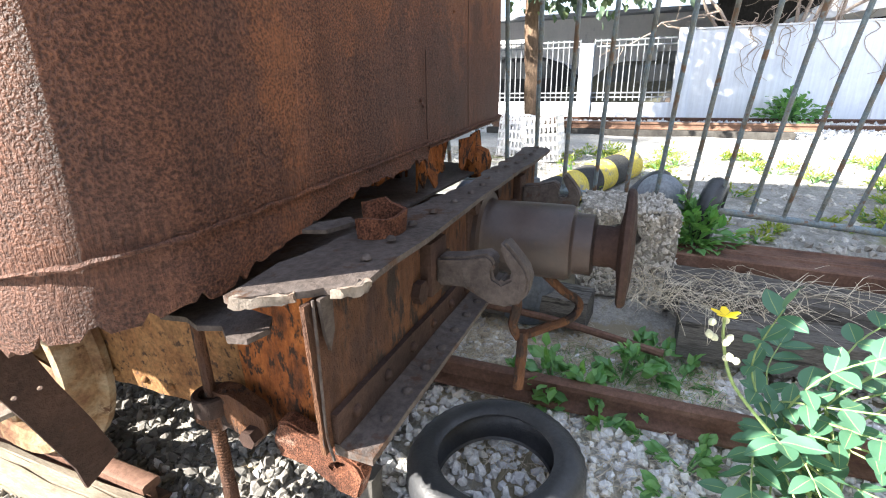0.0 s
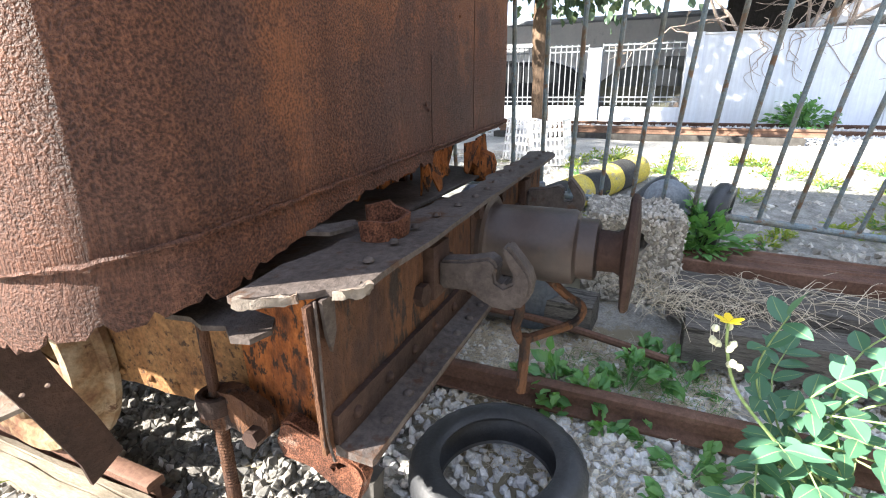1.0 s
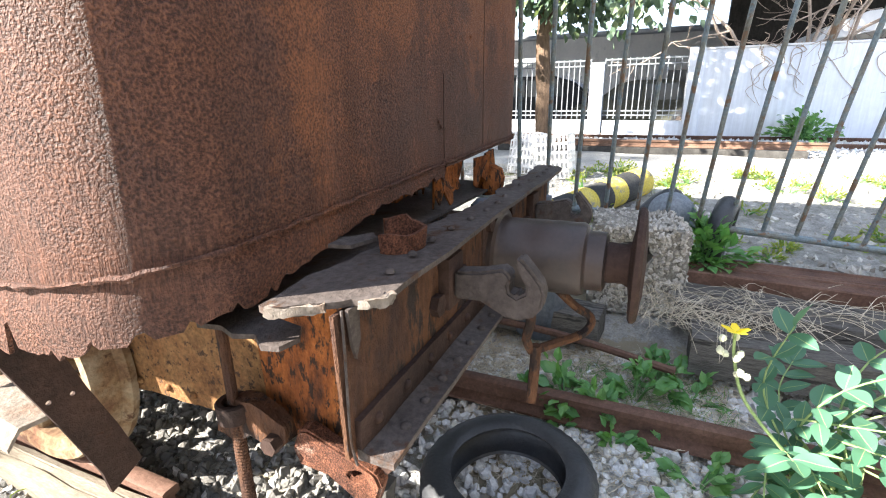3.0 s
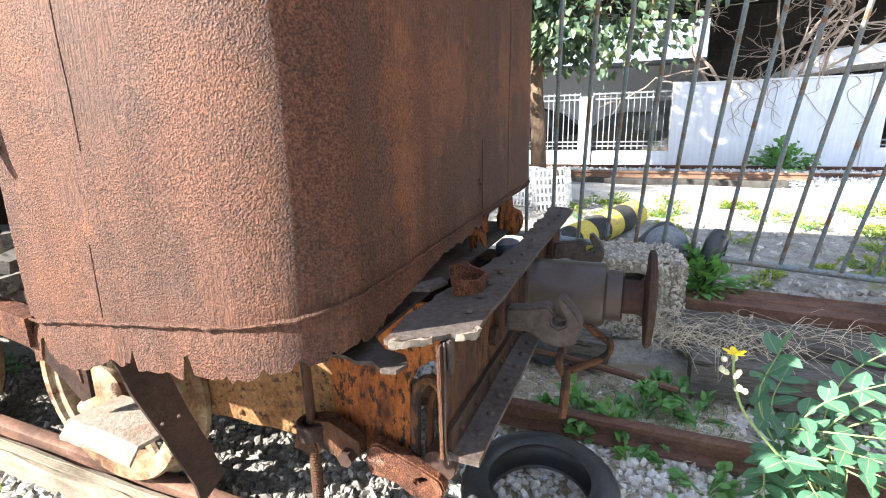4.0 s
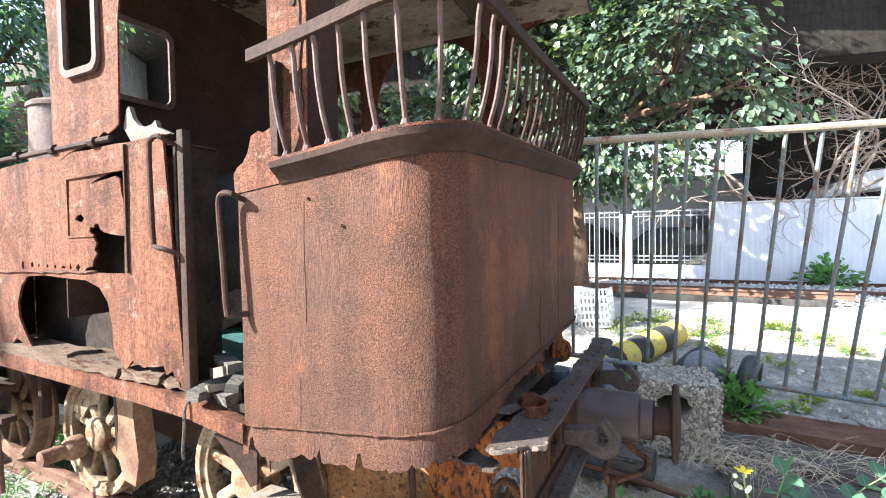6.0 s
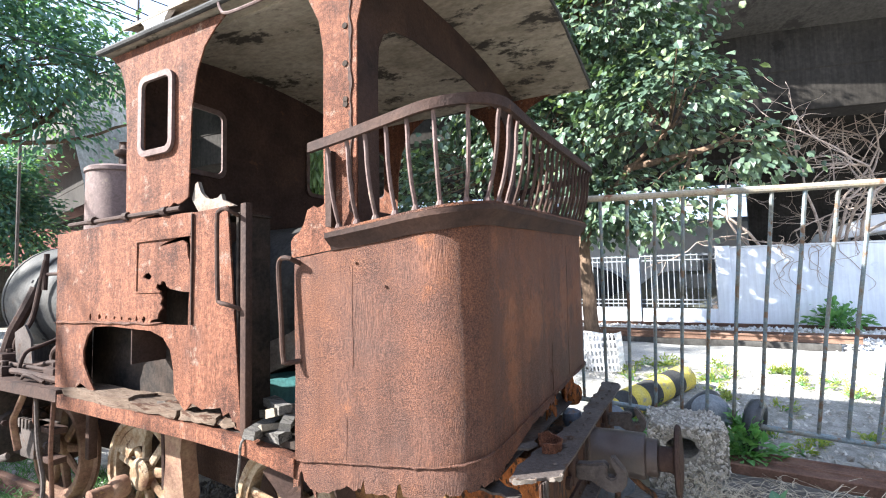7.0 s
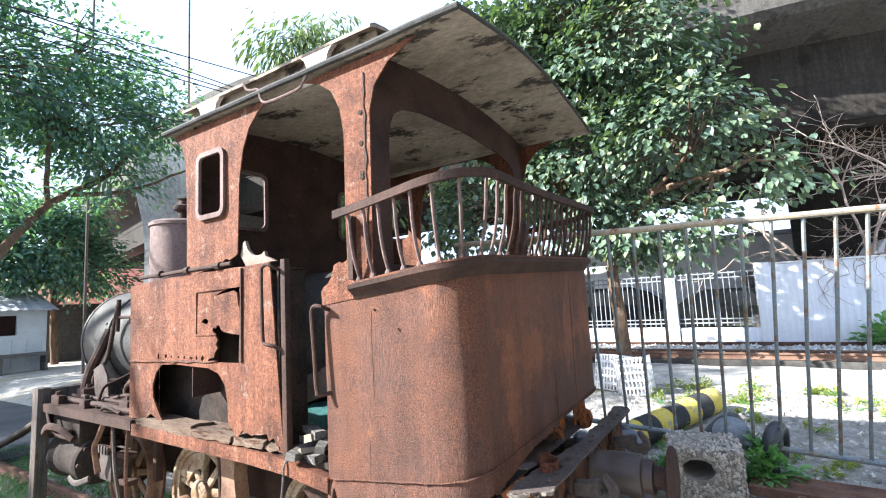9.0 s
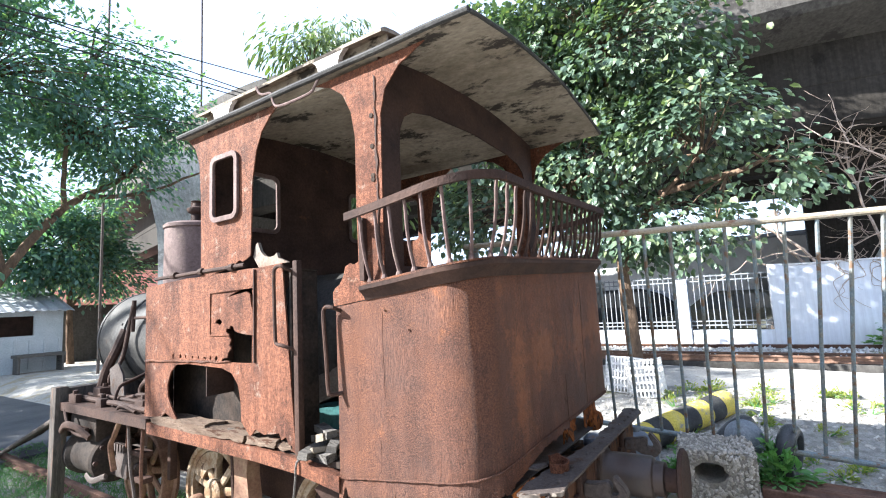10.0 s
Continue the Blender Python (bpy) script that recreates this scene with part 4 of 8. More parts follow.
def build_tanks():
    W = 2 * XC
    for X, t in ((0.0, 0.01), (W, -0.01)):
        sgn = -1 if X == 0 else 1
        bottom = torn((1.165, 1.06), (1.235, 1.07), 3, 0.006, 1) + torn((1.25, 1.135), (1.61, 1.13), 11, 0.024, 2)
        notch = [(1.66, 1.18), (1.665, 1.30), (1.69, 1.40), (1.75, 1.46), (1.86, 1.49), (2.05, 1.495), (2.25, 1.50), (2.42, 1.49), (2.49, 1.44), (2.53, 1.35), (2.52, 1.27), (2.46, 1.19), (2.40, 1.13), (2.44, 1.12), (2.55, 1.16), (2.62, 1.12)]
        out = bottom + notch + [(2.86, 1.11), (2.865, 1.6), (2.865, 2.055)] + torn((2.5, 2.07), (1.165, 2.10), 12, 0.005, 6)
        hole = [(1.545, 1.528), (1.547, 1.61), (1.545, 1.69), (1.60, 1.694), (1.65, 1.70), (1.70, 1.708), (1.73, 1.72), (1.745, 1.745), (1.77, 1.75), (1.785, 1.73), (1.81, 1.735), (1.82, 1.715), (1.795, 1.695), (1.765, 1.662), (1.778, 1.63), (1.76, 1.61), (1.79, 1.585), (1.80, 1.553), (1.85, 1.547), (1.865, 1.53), (1.70, 1.526)]
        slit1 = [(1.545, 1.83), (1.54, 1.92), (1.545, 1.975), (1.60, 1.982), (1.68, 1.965), (1.76, 1.945), (1.80, 1.93), (1.74, 1.938), (1.68, 1.945), (1.60, 1.955), (1.568, 1.935), (1.562, 1.88)]
        gb = random.Random(12)
        bits = [[(1.86, 1.775), (1.885, 1.795), (1.92, 1.79), (1.935, 1.772), (1.905, 1.758), (1.875, 1.76)]]
        for y in (1.92, 1.985, 2.05, 2.125, 2.2, 2.29, 2.36, 2.46):
            w, h = gb.uniform(0.010, 0.026), gb.uniform(0.007, 0.022)
            bits.append([(y + w * math.cos(q) * gb.uniform(0.6, 1.2), 1.548 + h * math.sin(q) * gb.uniform(0.5, 1.3)) for q in np.arange(0, 6.2, 0.8)])
        bm = bmesh.new()
        plate(bm, out, [hole, slit1] + bits, lambda u, v: (X, u, v), (t, 0, 0))
        jitter(bm, 0.007, 2.5)
        tank = part("side_tank", bm, RUST_RED, loco, "rust-red side tank sheet with corroded holes and an oblong cutout")
        bm = bmesh.new()
        plate(bm, [(2.0, 1.685), (2.0, 1.975), (1.53, 1.985), (1.525, 1.97), (1.985, 1.96), (1.985, 1.695), (1.77, 1.70), (1.77, 1.69)], [], lambda u, v: (X + sgn * 0.001, u, v), (sgn * 0.008, 0, 0))
        part("patch_edge", bm, RUST_RED, tank)
        bm = bmesh.new()
        plate(bm, torn((2.86, 1.505), (1.75, 1.525), 20, 0.004, 12) + torn((1.75, 1.535), (2.86, 1.518), 20, 0.004, 13), [], lambda u, v: (X + sgn * 0.002, u, v), (sgn * 0.01, 0, 0))
        part("lap_strip", bm, RUST_SHELL, tank, "ragged lap strip")
        bm = bmesh.new()
        box(bm, min(X, X + sgn * 0.012), max(X, X + sgn * 0.012), 1.512, 1.520, 1.53, 2.08)
        part("joint", bm, RUST_DARK, tank)
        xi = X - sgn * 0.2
        # Inner sheets are coloured near-black for the shade inside the tank.
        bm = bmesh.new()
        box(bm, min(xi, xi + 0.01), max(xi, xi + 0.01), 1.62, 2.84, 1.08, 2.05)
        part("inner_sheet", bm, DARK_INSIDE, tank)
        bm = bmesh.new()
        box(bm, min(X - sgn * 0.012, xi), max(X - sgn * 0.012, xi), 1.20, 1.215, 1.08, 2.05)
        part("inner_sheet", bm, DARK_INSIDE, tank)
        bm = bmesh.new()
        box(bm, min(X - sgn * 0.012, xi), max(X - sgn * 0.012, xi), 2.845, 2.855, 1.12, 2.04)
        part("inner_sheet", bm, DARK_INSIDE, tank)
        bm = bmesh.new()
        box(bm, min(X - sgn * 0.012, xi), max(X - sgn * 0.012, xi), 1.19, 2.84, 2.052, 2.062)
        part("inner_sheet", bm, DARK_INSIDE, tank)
        bm = bmesh.new()
        box(bm, min(X + sgn * 0.004, X - sgn * 0.035), max(X + sgn * 0.004, X - sgn * 0.035), 1.13, 1.166, 1.04, 2.10, bevel=0.004)
        jitter(bm, 0.004, 4)
        part("corner_angle", bm, RUST_DARK, tank, "dark angle iron corner post")
        bm = bmesh.new()
        o = X + sgn * 0.05
        tube(bm, smooth_line([(X, 1.185, 2.045), (o, 1.19, 2.065), (o, 1.215, 2.075), (o, 1.255, 2.065), (o, 1.27, 2.03), (o, 1.268, 1.85), (o, 1.262, 1.68), (o, 1.25, 1.645), (o, 1.20, 1.635), (X, 1.165, 1.61)], 3), 0.0105, 8)
        part("grab_rail", bm, RUST_DARK, tank, "round-bar grab rail")
        if X == 0:
            bm = bmesh.new()
            pts = torn((1.24, 2.10), (1.56, 2.08), 6, 0.004, 21) + [(1.56, 2.16), (1.535, 2.235), (1.515, 2.245), (1.49, 2.19), (1.45, 2.155), (1.40, 2.145), (1.36, 2.15), (1.335, 2.165), (1.325, 2.135)]
            plate(bm, pts, [], lambda u, v: (0.02, u, v), (0.02, 0, 0))
            part("torn_bracket", bm, CAST_BRIGHT, loco, "pale torn remnant of the cab door sill")
            bm = bmesh.new()
            tube(bm, [(0.0, y, 2.115 - 0.01 * (y - 1.7) + 0.004 * noise.noise(Vector((y * 4, 1, 0)))) for y in np.linspace(1.62, 2.72, 14)], 0.014, 7)
            for y in (1.75, 2.1, 2.45):
                revolve(bm, [(0.025, -0.02), (0.025, 0.02)], (0.0, y, 2.112), (0, 1, 0), 8)
            part("tank_pipe", bm, RUST_DARK, loco, "pipe lying along the tank top")


build_tanks()


def build_boiler():
    bm = bmesh.new()
    prof = [(0.02, 5.02), (0.25, 5.01), (0.42, 4.98), (0.495, 4.93), (0.51, 4.85), (0.51, 4.35), (0.50, 4.34), (0.50, 1.42), (0.48, 1.37), (0.42, 1.35), (0.02, 1.34)]
    revolve(bm, prof, (XC, 0, 1.60), (0, 1, 0), 48)
    boiler = part("boiler", bm, BOILER, loco, "grey weathered boiler barrel and smokebox")
    for y in (2.95, 3.6, 4.32, 4.86):
        bm = bmesh.new()
        revolve(bm, [(0.505, y), (0.516, y + 0.004), (0.516, y + 0.04), (0.505, y + 0.044)], (XC, 0, 1.60), (0, 1, 0), 48)
        part("band", bm, BOILER, boiler)
    for k in range(18):
        a = 2 * math.pi * k / 18
        bm = bmesh.new()
        rivet(bm, (XC + 0.51 * math.cos(a), 4.40, 1.6 + 0.51 * math.sin(a)), (math.cos(a), 0, math.sin(a)), 0.014)
        part("rivet", bm, BOILER, boiler)
    bm = bmesh.new()
    revolve(bm, [(0.34, 1.95), (0.31, 2.10), (0.295, 2.16), (0.29, 2.72), (0.305, 2.73), (0.305, 2.76), (0.28, 2.78), (0.12, 2.81), (0.0, 2.815)], (XC, 3.92, 0), (0, 0, 1), 36)
    dome = part("steam_dome", bm, DOME, loco, "brown steel steam dome with safety valve on top")
    bm = bmesh.new()
    revolve(bm, [(0.05, 2.84), (0.05, 2.92), (0.09, 2.94), (0.10, 2.96), (0.10, 2.98), (0.05, 3.0), (0.04, 3.04), (0.06, 3.06), (0.0, 3.07)], (XC, 3.9, -0.03), (0, 0, 1), 16)
    for dy in (-0.12, 0.12):
        tube(bm, [(XC + 0.02, 3.9 + dy, 2.78), (XC + 0.02, 3.9 + dy, 3.04)], 0.022, 8)
    tube(bm, [(XC + 0.02, 3.76, 2.99), (XC + 0.02, 4.04, 2.99)], 0.02, 8)
    part("safety_valve", bm, RUST_DARK, dome, "spring safety valve")
    # pipes down the smokebox side
    for pts, r in (([(0.46, 4.30, 1.72), (0.40, 4.32, 1.55), (0.33, 4.36, 1.35), (0.30, 4.4, 1.15)], 0.045), ([(0.42, 4.05, 1.95), (0.40, 4.10, 1.7), (0.36, 4.12, 1.45), (0.28, 4.15, 1.3), (0.30, 4.2, 1.14)], 0.02),
                   ([(0.52, 2.9, 1.86), (0.47, 3.5, 1.84), (0.43, 4.06, 1.83)], 0.015), ([(0.43, 4.06, 2.0), (0.42, 4.06, 1.7)], 0.02), ([(0.2, 2.9, 1.2), (0.15, 3.1, 1.32), (0.2, 3.35, 1.26), (0.25, 3.4, 1.14)], 0.022),
                   ([(0.3, 2.9, 1.22), (0.22, 3.15, 1.36), (0.26, 3.45, 1.28), (0.3, 3.5, 1.14)], 0.018), ([(0.1, 3.0, 1.17), (0.1, 3.9, 1.18)], 0.014)):
        bm = bmesh.new()
        tube(bm, smooth_line(pts, 5), r, 9)
        part("steam_pipe", bm, RUST_DARK, boiler)
    bm = bmesh.new()
    plate(bm, [(3.72, 1.16), (3.98, 1.15), (4.02, 1.38), (3.86, 1.44), (3.76, 1.34)], [], lambda u, v: (0.22, u, v), (0.015, 0, 0))
    part("bent_plate", bm, STEEL_GREY, boiler, "bent pale sheet scrap")


build_boiler()


def wheel(y, x, mat, rim_mat, r=0.38, z=0.48, spokes=9, sgn=-1, weight=True):
    """A spoked driving wheel with tyre, hub and balance weight; sgn: the side its face looks to."""
    bm = bmesh.new()
    o = (x, y, z)
    ax = (sgn, 0, 0)
    revolve(bm, [(0.055, -0.09), (0.10, -0.08), (0.105, 0.045), (0.085, 0.06), (0.05, 0.062), (0.0, 0.055)], o, ax, 20)
    wh = part("wheel", bm, mat, loco, "spoked driving wheel with flaking cream paint and rust")
    bm = bmesh.new()
    seg = 44
    prof = [(r - 0.075, -0.035), (r - 0.075, 0.03), (r - 0.045, 0.036), (r - 0.04, 0.05), (r - 0.008, 0.05), (r, 0.04), (r + 0.005, -0.03), (r + 0.035, -0.045), (r + 0.03, -0.07), (r - 0.06, -0.07)]
    u, v = Vector((0, 1, 0)), Vector((0, 0, 1))
    rings = [[bm.verts.new(Vector(o) + Vector(ax) * h + a * (math.cos(2 * math.pi * k / seg) * u + math.sin(2 * math.pi * k / seg) * v)) for k in range(seg)] for a, h in prof]
    for A, B in zip(rings, rings[1:] + rings[:1]):
        for k in range(seg):
            bm.faces.new((A[k], A[(k + 1) % seg], B[(k + 1) % seg], B[k]))
    part("tyre", bm, rim_mat, wh, "rusty steel tyre with ochre paint")
    for k in range(spokes):
        a = 2 * math.pi * (k + 0.3) / spokes
        d = Vector((0, math.cos(a), math.sin(a)))
        bm = bmesh.new()
        tube(bm, [Vector(o) + d * 0.09, Vector(o) + d * (r - 0.07)], 0.034, 8, 0.027, flat=0.6)
        part("spoke", bm, mat, wh)
    if weight:
        bm = bmesh.new()
        arc = [(math.cos(radians(a)) * (r - 0.08), math.sin(radians(a)) * (r - 0.08)) for a in range(20, 101, 10)]
        inner = [(math.cos(radians(a)) * (r - 0.2), math.sin(radians(a)) * (r - 0.2)) for a in range(95, 24, -10)]
        plate(bm, arc + inner, [], lambda p, q: (x + sgn * 0.03, y + p, z + q), (-sgn * 0.05, 0, 0))
        part("balance_weight", bm, mat, wh)
    return wh


for X, sgn in ((0.43, -1), (2 * XC - 0.43, 1)):
    wheel(2.62, X, WHEEL_PAINT, WHEEL_PAINT, sgn=sgn)
    wheel(3.72, X, WHEEL_RED, WHEEL_RED, sgn=sgn)
    wheel(1.30, X, WHEEL_PAINT if sgn < 0 else WHEEL_RED, WHEEL_PAINT, sgn=sgn, spokes=8, weight=False)
for y in (1.30, 2.62, 3.72):
    bm = bmesh.new()
    tube(bm, [(0.4, y, 0.48), (1.5, y, 0.48)], 0.06, 14)
    part("axle", bm, RUST_DARK, loco)
bm = bmesh.new()
revolve(bm, [(0.03, 0), (0.07, 0.005), (0.075, 0.06), (0.06, 0.09), (0.045, 0.10), (0.045, 0.22), (0.0, 0.23)], (0.37, 2.74, 0.40), (-1, 0, 0), 16)
part("crank_pin", bm, WHEEL_RED, loco, "rusty crank pin")


def build_underframe():
    W = 2 * XC
    # running plates and their edge
    edge = [(0.82, 1.0), (1.13, 1.04), (1.5, 1.055), (1.9, 1.06), (2.78, 1.075)]
    for X, sgn in ((-0.02, 1), (W + 0.02, -1)):
        bm = bmesh.new()
        rings = []
        for y, z in edge:
            dz = 0.006 * noise.noise(Vector((y * 5, X, 0)))
            rings.append([bm.verts.new((X + sgn * a, y, z + b + dz)) for a, b in ((0, -0.075), (0.012, -0.075), (0.012, -0.012), (0.5, -0.012), (0.5, 0), (0, 0))])
        for A, B in zip(rings, rings[1:]):
            for j in range(6):
                bm.faces.new((A[j], A[(j + 1) % 6], B[(j + 1) % 6], B[j]))
        bm.faces.new(rings[0])
        bm.faces.new(rings[-1][::-1])
        part("running_plate", bm, RUST_RED, loco, "rusty running plate with turned-down edge")
        bm = bmesh.new()
        box(bm, min(X, X + sgn * 0.5), max(X, X + sgn * 0.5), 2.79, 4.44, 1.085, 1.10)
        box(bm, min(X, X + sgn * 0.015), max(X, X + sgn * 0.015), 2.79, 4.44, 1.03, 1.085)
        jitter(bm, 0.01, 2)
        part("running_plate", bm, RUST_DARK, loco, "front running plate, rusted and bowed")
    # crumbling timber and scale along the plate under the tank cutout
    g = random.Random(8)
    for y0, y1, h in ((1.34, 1.60, 0.05), (1.62, 2.1, 0.045), (2.02, 2.74, 0.06), (1.75, 2.3, 0.03), (1.2, 1.34, 0.025)):
        bm = bmesh.new()
        z = 1.062
        x0 = -0.015 + g.uniform(0, 0.03)
        box(bm, x0, x0 + g.uniform(0.1, 0.3), y0, y1, z, z + h)
        bmesh.ops.subdivide_edges(bm, edges=bm.edges[:], cuts=5, use_grid_fill=True)
        jitter(bm, 0.02, 14)
        part("deck_board", bm, WOOD_PLATE, loco, "crumbling flaking deck board")
    # main frames
    for x in (0.62, W - 0.62):
        bm = bmesh.new()
        plate(bm, [(0.25, 0.98), (0.25, 0.62), (1.0, 0.55), (1.2, 0.45), (1.35, 0.40), (1.8, 0.40), (2.4, 0.45), (3.0, 0.45), (4.0, 0.45), (4.95, 0.6), (4.95, 1.05), (2.0, 1.04)], [], lambda u, v: (x, u, v), (0.02, 0, 0))
        part("frame_plate", bm, RUST_DARK, loco)
    # cylinder, slide bars and front beam
    # The cylinder's black holds its own dark iron and the shade around it.
    bm = bmesh.new()
    revolve(bm, [(0.12, 3.98), (0.19, 4.0), (0.20, 4.04), (0.18, 4.06), (0.17, 4.10), (0.17, 4.50), (0.20, 4.54), (0.20, 4.60), (0.10, 4.62), (0.05, 4.65)], (0.20, -0.22, 0.64), (0, 1, 0), 24)
    cyl = part("cylinder", bm, DARK_INSIDE, loco, "dark greasy steam cylinder with bolted cover, shade added in its black")
    for k in range(8):
        bm = bmesh.new()
        a = 2 * math.pi * k / 8
        hexnut(bm, (0.20 + 0.165 * math.cos(a), 3.78, 0.64 + 0.165 * math.sin(a)), (0, -1, 0), 0.02, 0.025)
        part("cover_bolt", bm, RUST_DARK, cyl)
    bm = bmesh.new()
    box(bm, 0.05, 0.40, 3.82, 4.36, 0.80, 1.0, bevel=0.02)
    part("valve_chest", bm, DARK_INSIDE, cyl)
    bm = bmesh.new()
    revolve(bm, [(0.045, 3.80), (0.06, 3.82), (0.06, 3.92), (0.035, 3.93), (0.03, 4.0)], (0.18, -0.22, 0.63), (0, 1, 0), 14)
    revolve(bm, [(0.03, 3.55), (0.03, 3.82)], (0.18, -0.22, 0.63), (0, 1, 0), 10)
    part("piston_rod", bm, STEEL_GREY, cyl, "bright piston rod and gland")
    for z in (0.60, 0.80):
        bm = bmesh.new()
        box(bm, 0.14, 0.22, 3.18, 3.78, z - 0.07, z - 0.03, bevel=0.004)
        part("slide_bar", bm, RUST_DARK, cyl)
    bm = bmesh.new()
    box(bm, 0.10, 0.26, 3.36, 3.56, 0.55, 0.77, bevel=0.015)
    for k in range(4):
        box(bm, 0.08, 0.11, 3.37 + k * 0.05, 3.395 + k * 0.05, 0.76, 0.82)
    part("crosshead", bm, STEEL_GREY, cyl, "grey ribbed crosshead block")
    bm = bmesh.new()
    tube(bm, smooth_line([(0.12, 4.55, 0.92), (0.10, 4.3, 1.0), (0.10, 4.1, 0.98), (0.12, 3.95, 0.92)], 4), 0.03, 8)
    part("lagging_strip", bm, CAST_BRIGHT, cyl)
    bm = bmesh.new()
    tube(bm, smooth_line([(0.10, 3.32, 1.08), (0.06, 3.25, 0.95), (0.10, 3.35, 0.82), (0.14, 3.5, 0.74)], 5), 0.014, 7)
    part("drain_pipe", bm, RUST_SHELL, cyl)
    bm = bmesh.new()
    box(bm, -0.02, W + 0.02, 4.44, 4.56, 0.78, 1.22, bevel=0.01)
    box(bm, -0.06, 0.04, 4.40, 4.52, 0.22, 1.24, bevel=0.012)
    jitter(bm, 0.008, 3)
    part("front_beam", bm, WOOD_DARK, loco, "dark weathered timber front beam and post")
    for z in (0.86,):
        bm = bmesh.new()
        box(bm, 0.0, 0.03, 3.9, 4.42, z, z + 0.06)
        part("angle_bar", bm, RUST_DARK, loco)
    # pipes, lubricator and fittings on the front running plate
    for pts, r in (([(0.06, 2.95, 1.13), (0.05, 3.4, 1.15), (0.10, 3.9, 1.13), (0.08, 4.4, 1.15)], 0.022), ([(0.16, 2.9, 1.12), (0.20, 3.3, 1.20), (0.17, 3.7, 1.14), (0.2, 4.4, 1.14)], 0.016),
                   ([(0.02, 3.05, 1.12), (-0.01, 3.2, 1.16), (0.02, 3.35, 1.12)], 0.012), ([(0.30, 3.0, 1.10), (0.28, 3.05, 1.30), (0.34, 3.25, 1.36), (0.36, 3.5, 1.12)], 0.018),
                   ([(0.05, 3.5, 1.12), (0.10, 3.52, 1.26), (0.2, 3.55, 1.30), (0.34, 3.6, 1.34)], 0.014), ([(-0.015, 4.3, 1.06), (-0.03, 4.2, 0.95), (0.0, 4.1, 0.86), (0.03, 3.9, 0.84)], 0.014)):
        bm = bmesh.new()
        tube(bm, smooth_line(pts, 5), r, 8)
        jitter(bm, 0.006, 6)
        part("deck_pipe", bm, RUST_DARK, loco)
    for x, y, w, d, hgt in ((0.10, 3.08, 0.09, 0.14, 0.10), (0.30, 3.42, 0.12, 0.20, 0.14), (0.06, 3.72, 0.08, 0.12, 0.07), (0.22, 4.1, 0.14, 0.16, 0.12), (0.04, 4.25, 0.05, 0.16, 0.08)):
        bm = bmesh.new()
        box(bm, x - w / 2, x + w / 2, y - d / 2, y + d / 2, 1.098, 1.10 + hgt, bevel=0.012)
        hexnut(bm, (x, y, 1.10 + hgt), (0, 0, 1), 0.022, 0.03)
        jitter(bm, 0.008, 9)
        part("fitting", bm, RUST_DARK, loco, "rusty cast fitting on the running plate")
    # bent brackets and links round the cylinder
    for pts, r, mat in (([(0.02, 3.30, 1.03), (0.0, 3.34, 0.92), (0.02, 3.45, 0.82), (0.06, 3.48, 0.62)], 0.022, WHEEL_RED), ([(-0.02, 4.36, 0.86), (-0.04, 4.2, 0.93), (-0.02, 4.0, 0.92), (0.02, 3.86, 0.84)], 0.03, RUST_DARK),
                        ([(0.04, 3.95, 0.52), (0.03, 3.8, 0.50), (0.05, 3.6, 0.56)], 0.025, STEEL_GREY), ([(0.05, 2.98, 1.02), (0.04, 2.98, 0.7), (0.06, 3.0, 0.45), (0.05, 2.95, 0.2)], 0.014, RAIL_RUST)):
        bm = bmesh.new()
        tube(bm, smooth_line(pts, 5), r, 8, flat=0.6)
        part("valve_bracket", bm, mat, loco)
    # scrap in the tank cutout
    gs = random.Random(23)
    for k in range(14):
        bm = bmesh.new()
        L = gs.uniform(0.06, 0.22)
        box(bm, -L / 2, L / 2, -0.02, 0.02, -0.008, 0.008)
        bmesh.ops.subdivide_edges(bm, edges=bm.edges[:], cuts=2, use_grid_fill=True)
        jitter(bm, 0.02, 8)
        bmesh.ops.transform(bm, matrix=pose(gs.uniform(0.05, 0.36), gs.uniform(1.75, 2.45), 1.075 + 0.012 * (k % 4), gs.uniform(-12, 12), gs.uniform(-12, 12), gs.uniform(0, 180)), verts=bm.verts)
        part("scale_flake", bm, RUST_SCALY if k % 3 else CAST_BRIGHT, loco, "loose flake of rusty scale")
    # sand pipe and hangers by the wheels
    for pts, r, mat in (([(0.05, 3.22, 1.05), (0.06, 3.2, 0.7), (0.08, 3.16, 0.45), (0.05, 3.12, 0.30)], 0.014, STEEL_GREY), ([(0.30, 2.22, 1.0), (0.30, 2.2, 0.5)], 0.02, RUST_DARK)):
        bm = bmesh.new()
        tube(bm, smooth_line(pts, 4), r, 7)
        part("sand_pipe", bm, mat, loco)
    for y in (2.12, 3.16):
        bm = bmesh.new()
        box(bm, 0.34, 0.40, y, y + 0.05, 0.5, 1.0, bevel=0.01)
        part("spring_hanger", bm, RUST_DARK, loco)
    # brake block and hanger beside the trailing wheel
    bm = bmesh.new()
    plate(bm, [(1.98, 0.98), (2.16, 0.98), (2.14, 0.7), (2.16, 0.5), (2.10, 0.38), (1.99, 0.36), (1.96, 0.5), (1.995, 0.75)], [], lambda u, v: (0.26, u, v), (0.10, 0, 0))
    jitter(bm, 0.01, 6)
    part("brake_block", bm, WHEEL_RED, loco, "worn wooden brake block beside a wheel")
    # diagonal stays and fallen sheets under the bunker
    bm = bmesh.new()
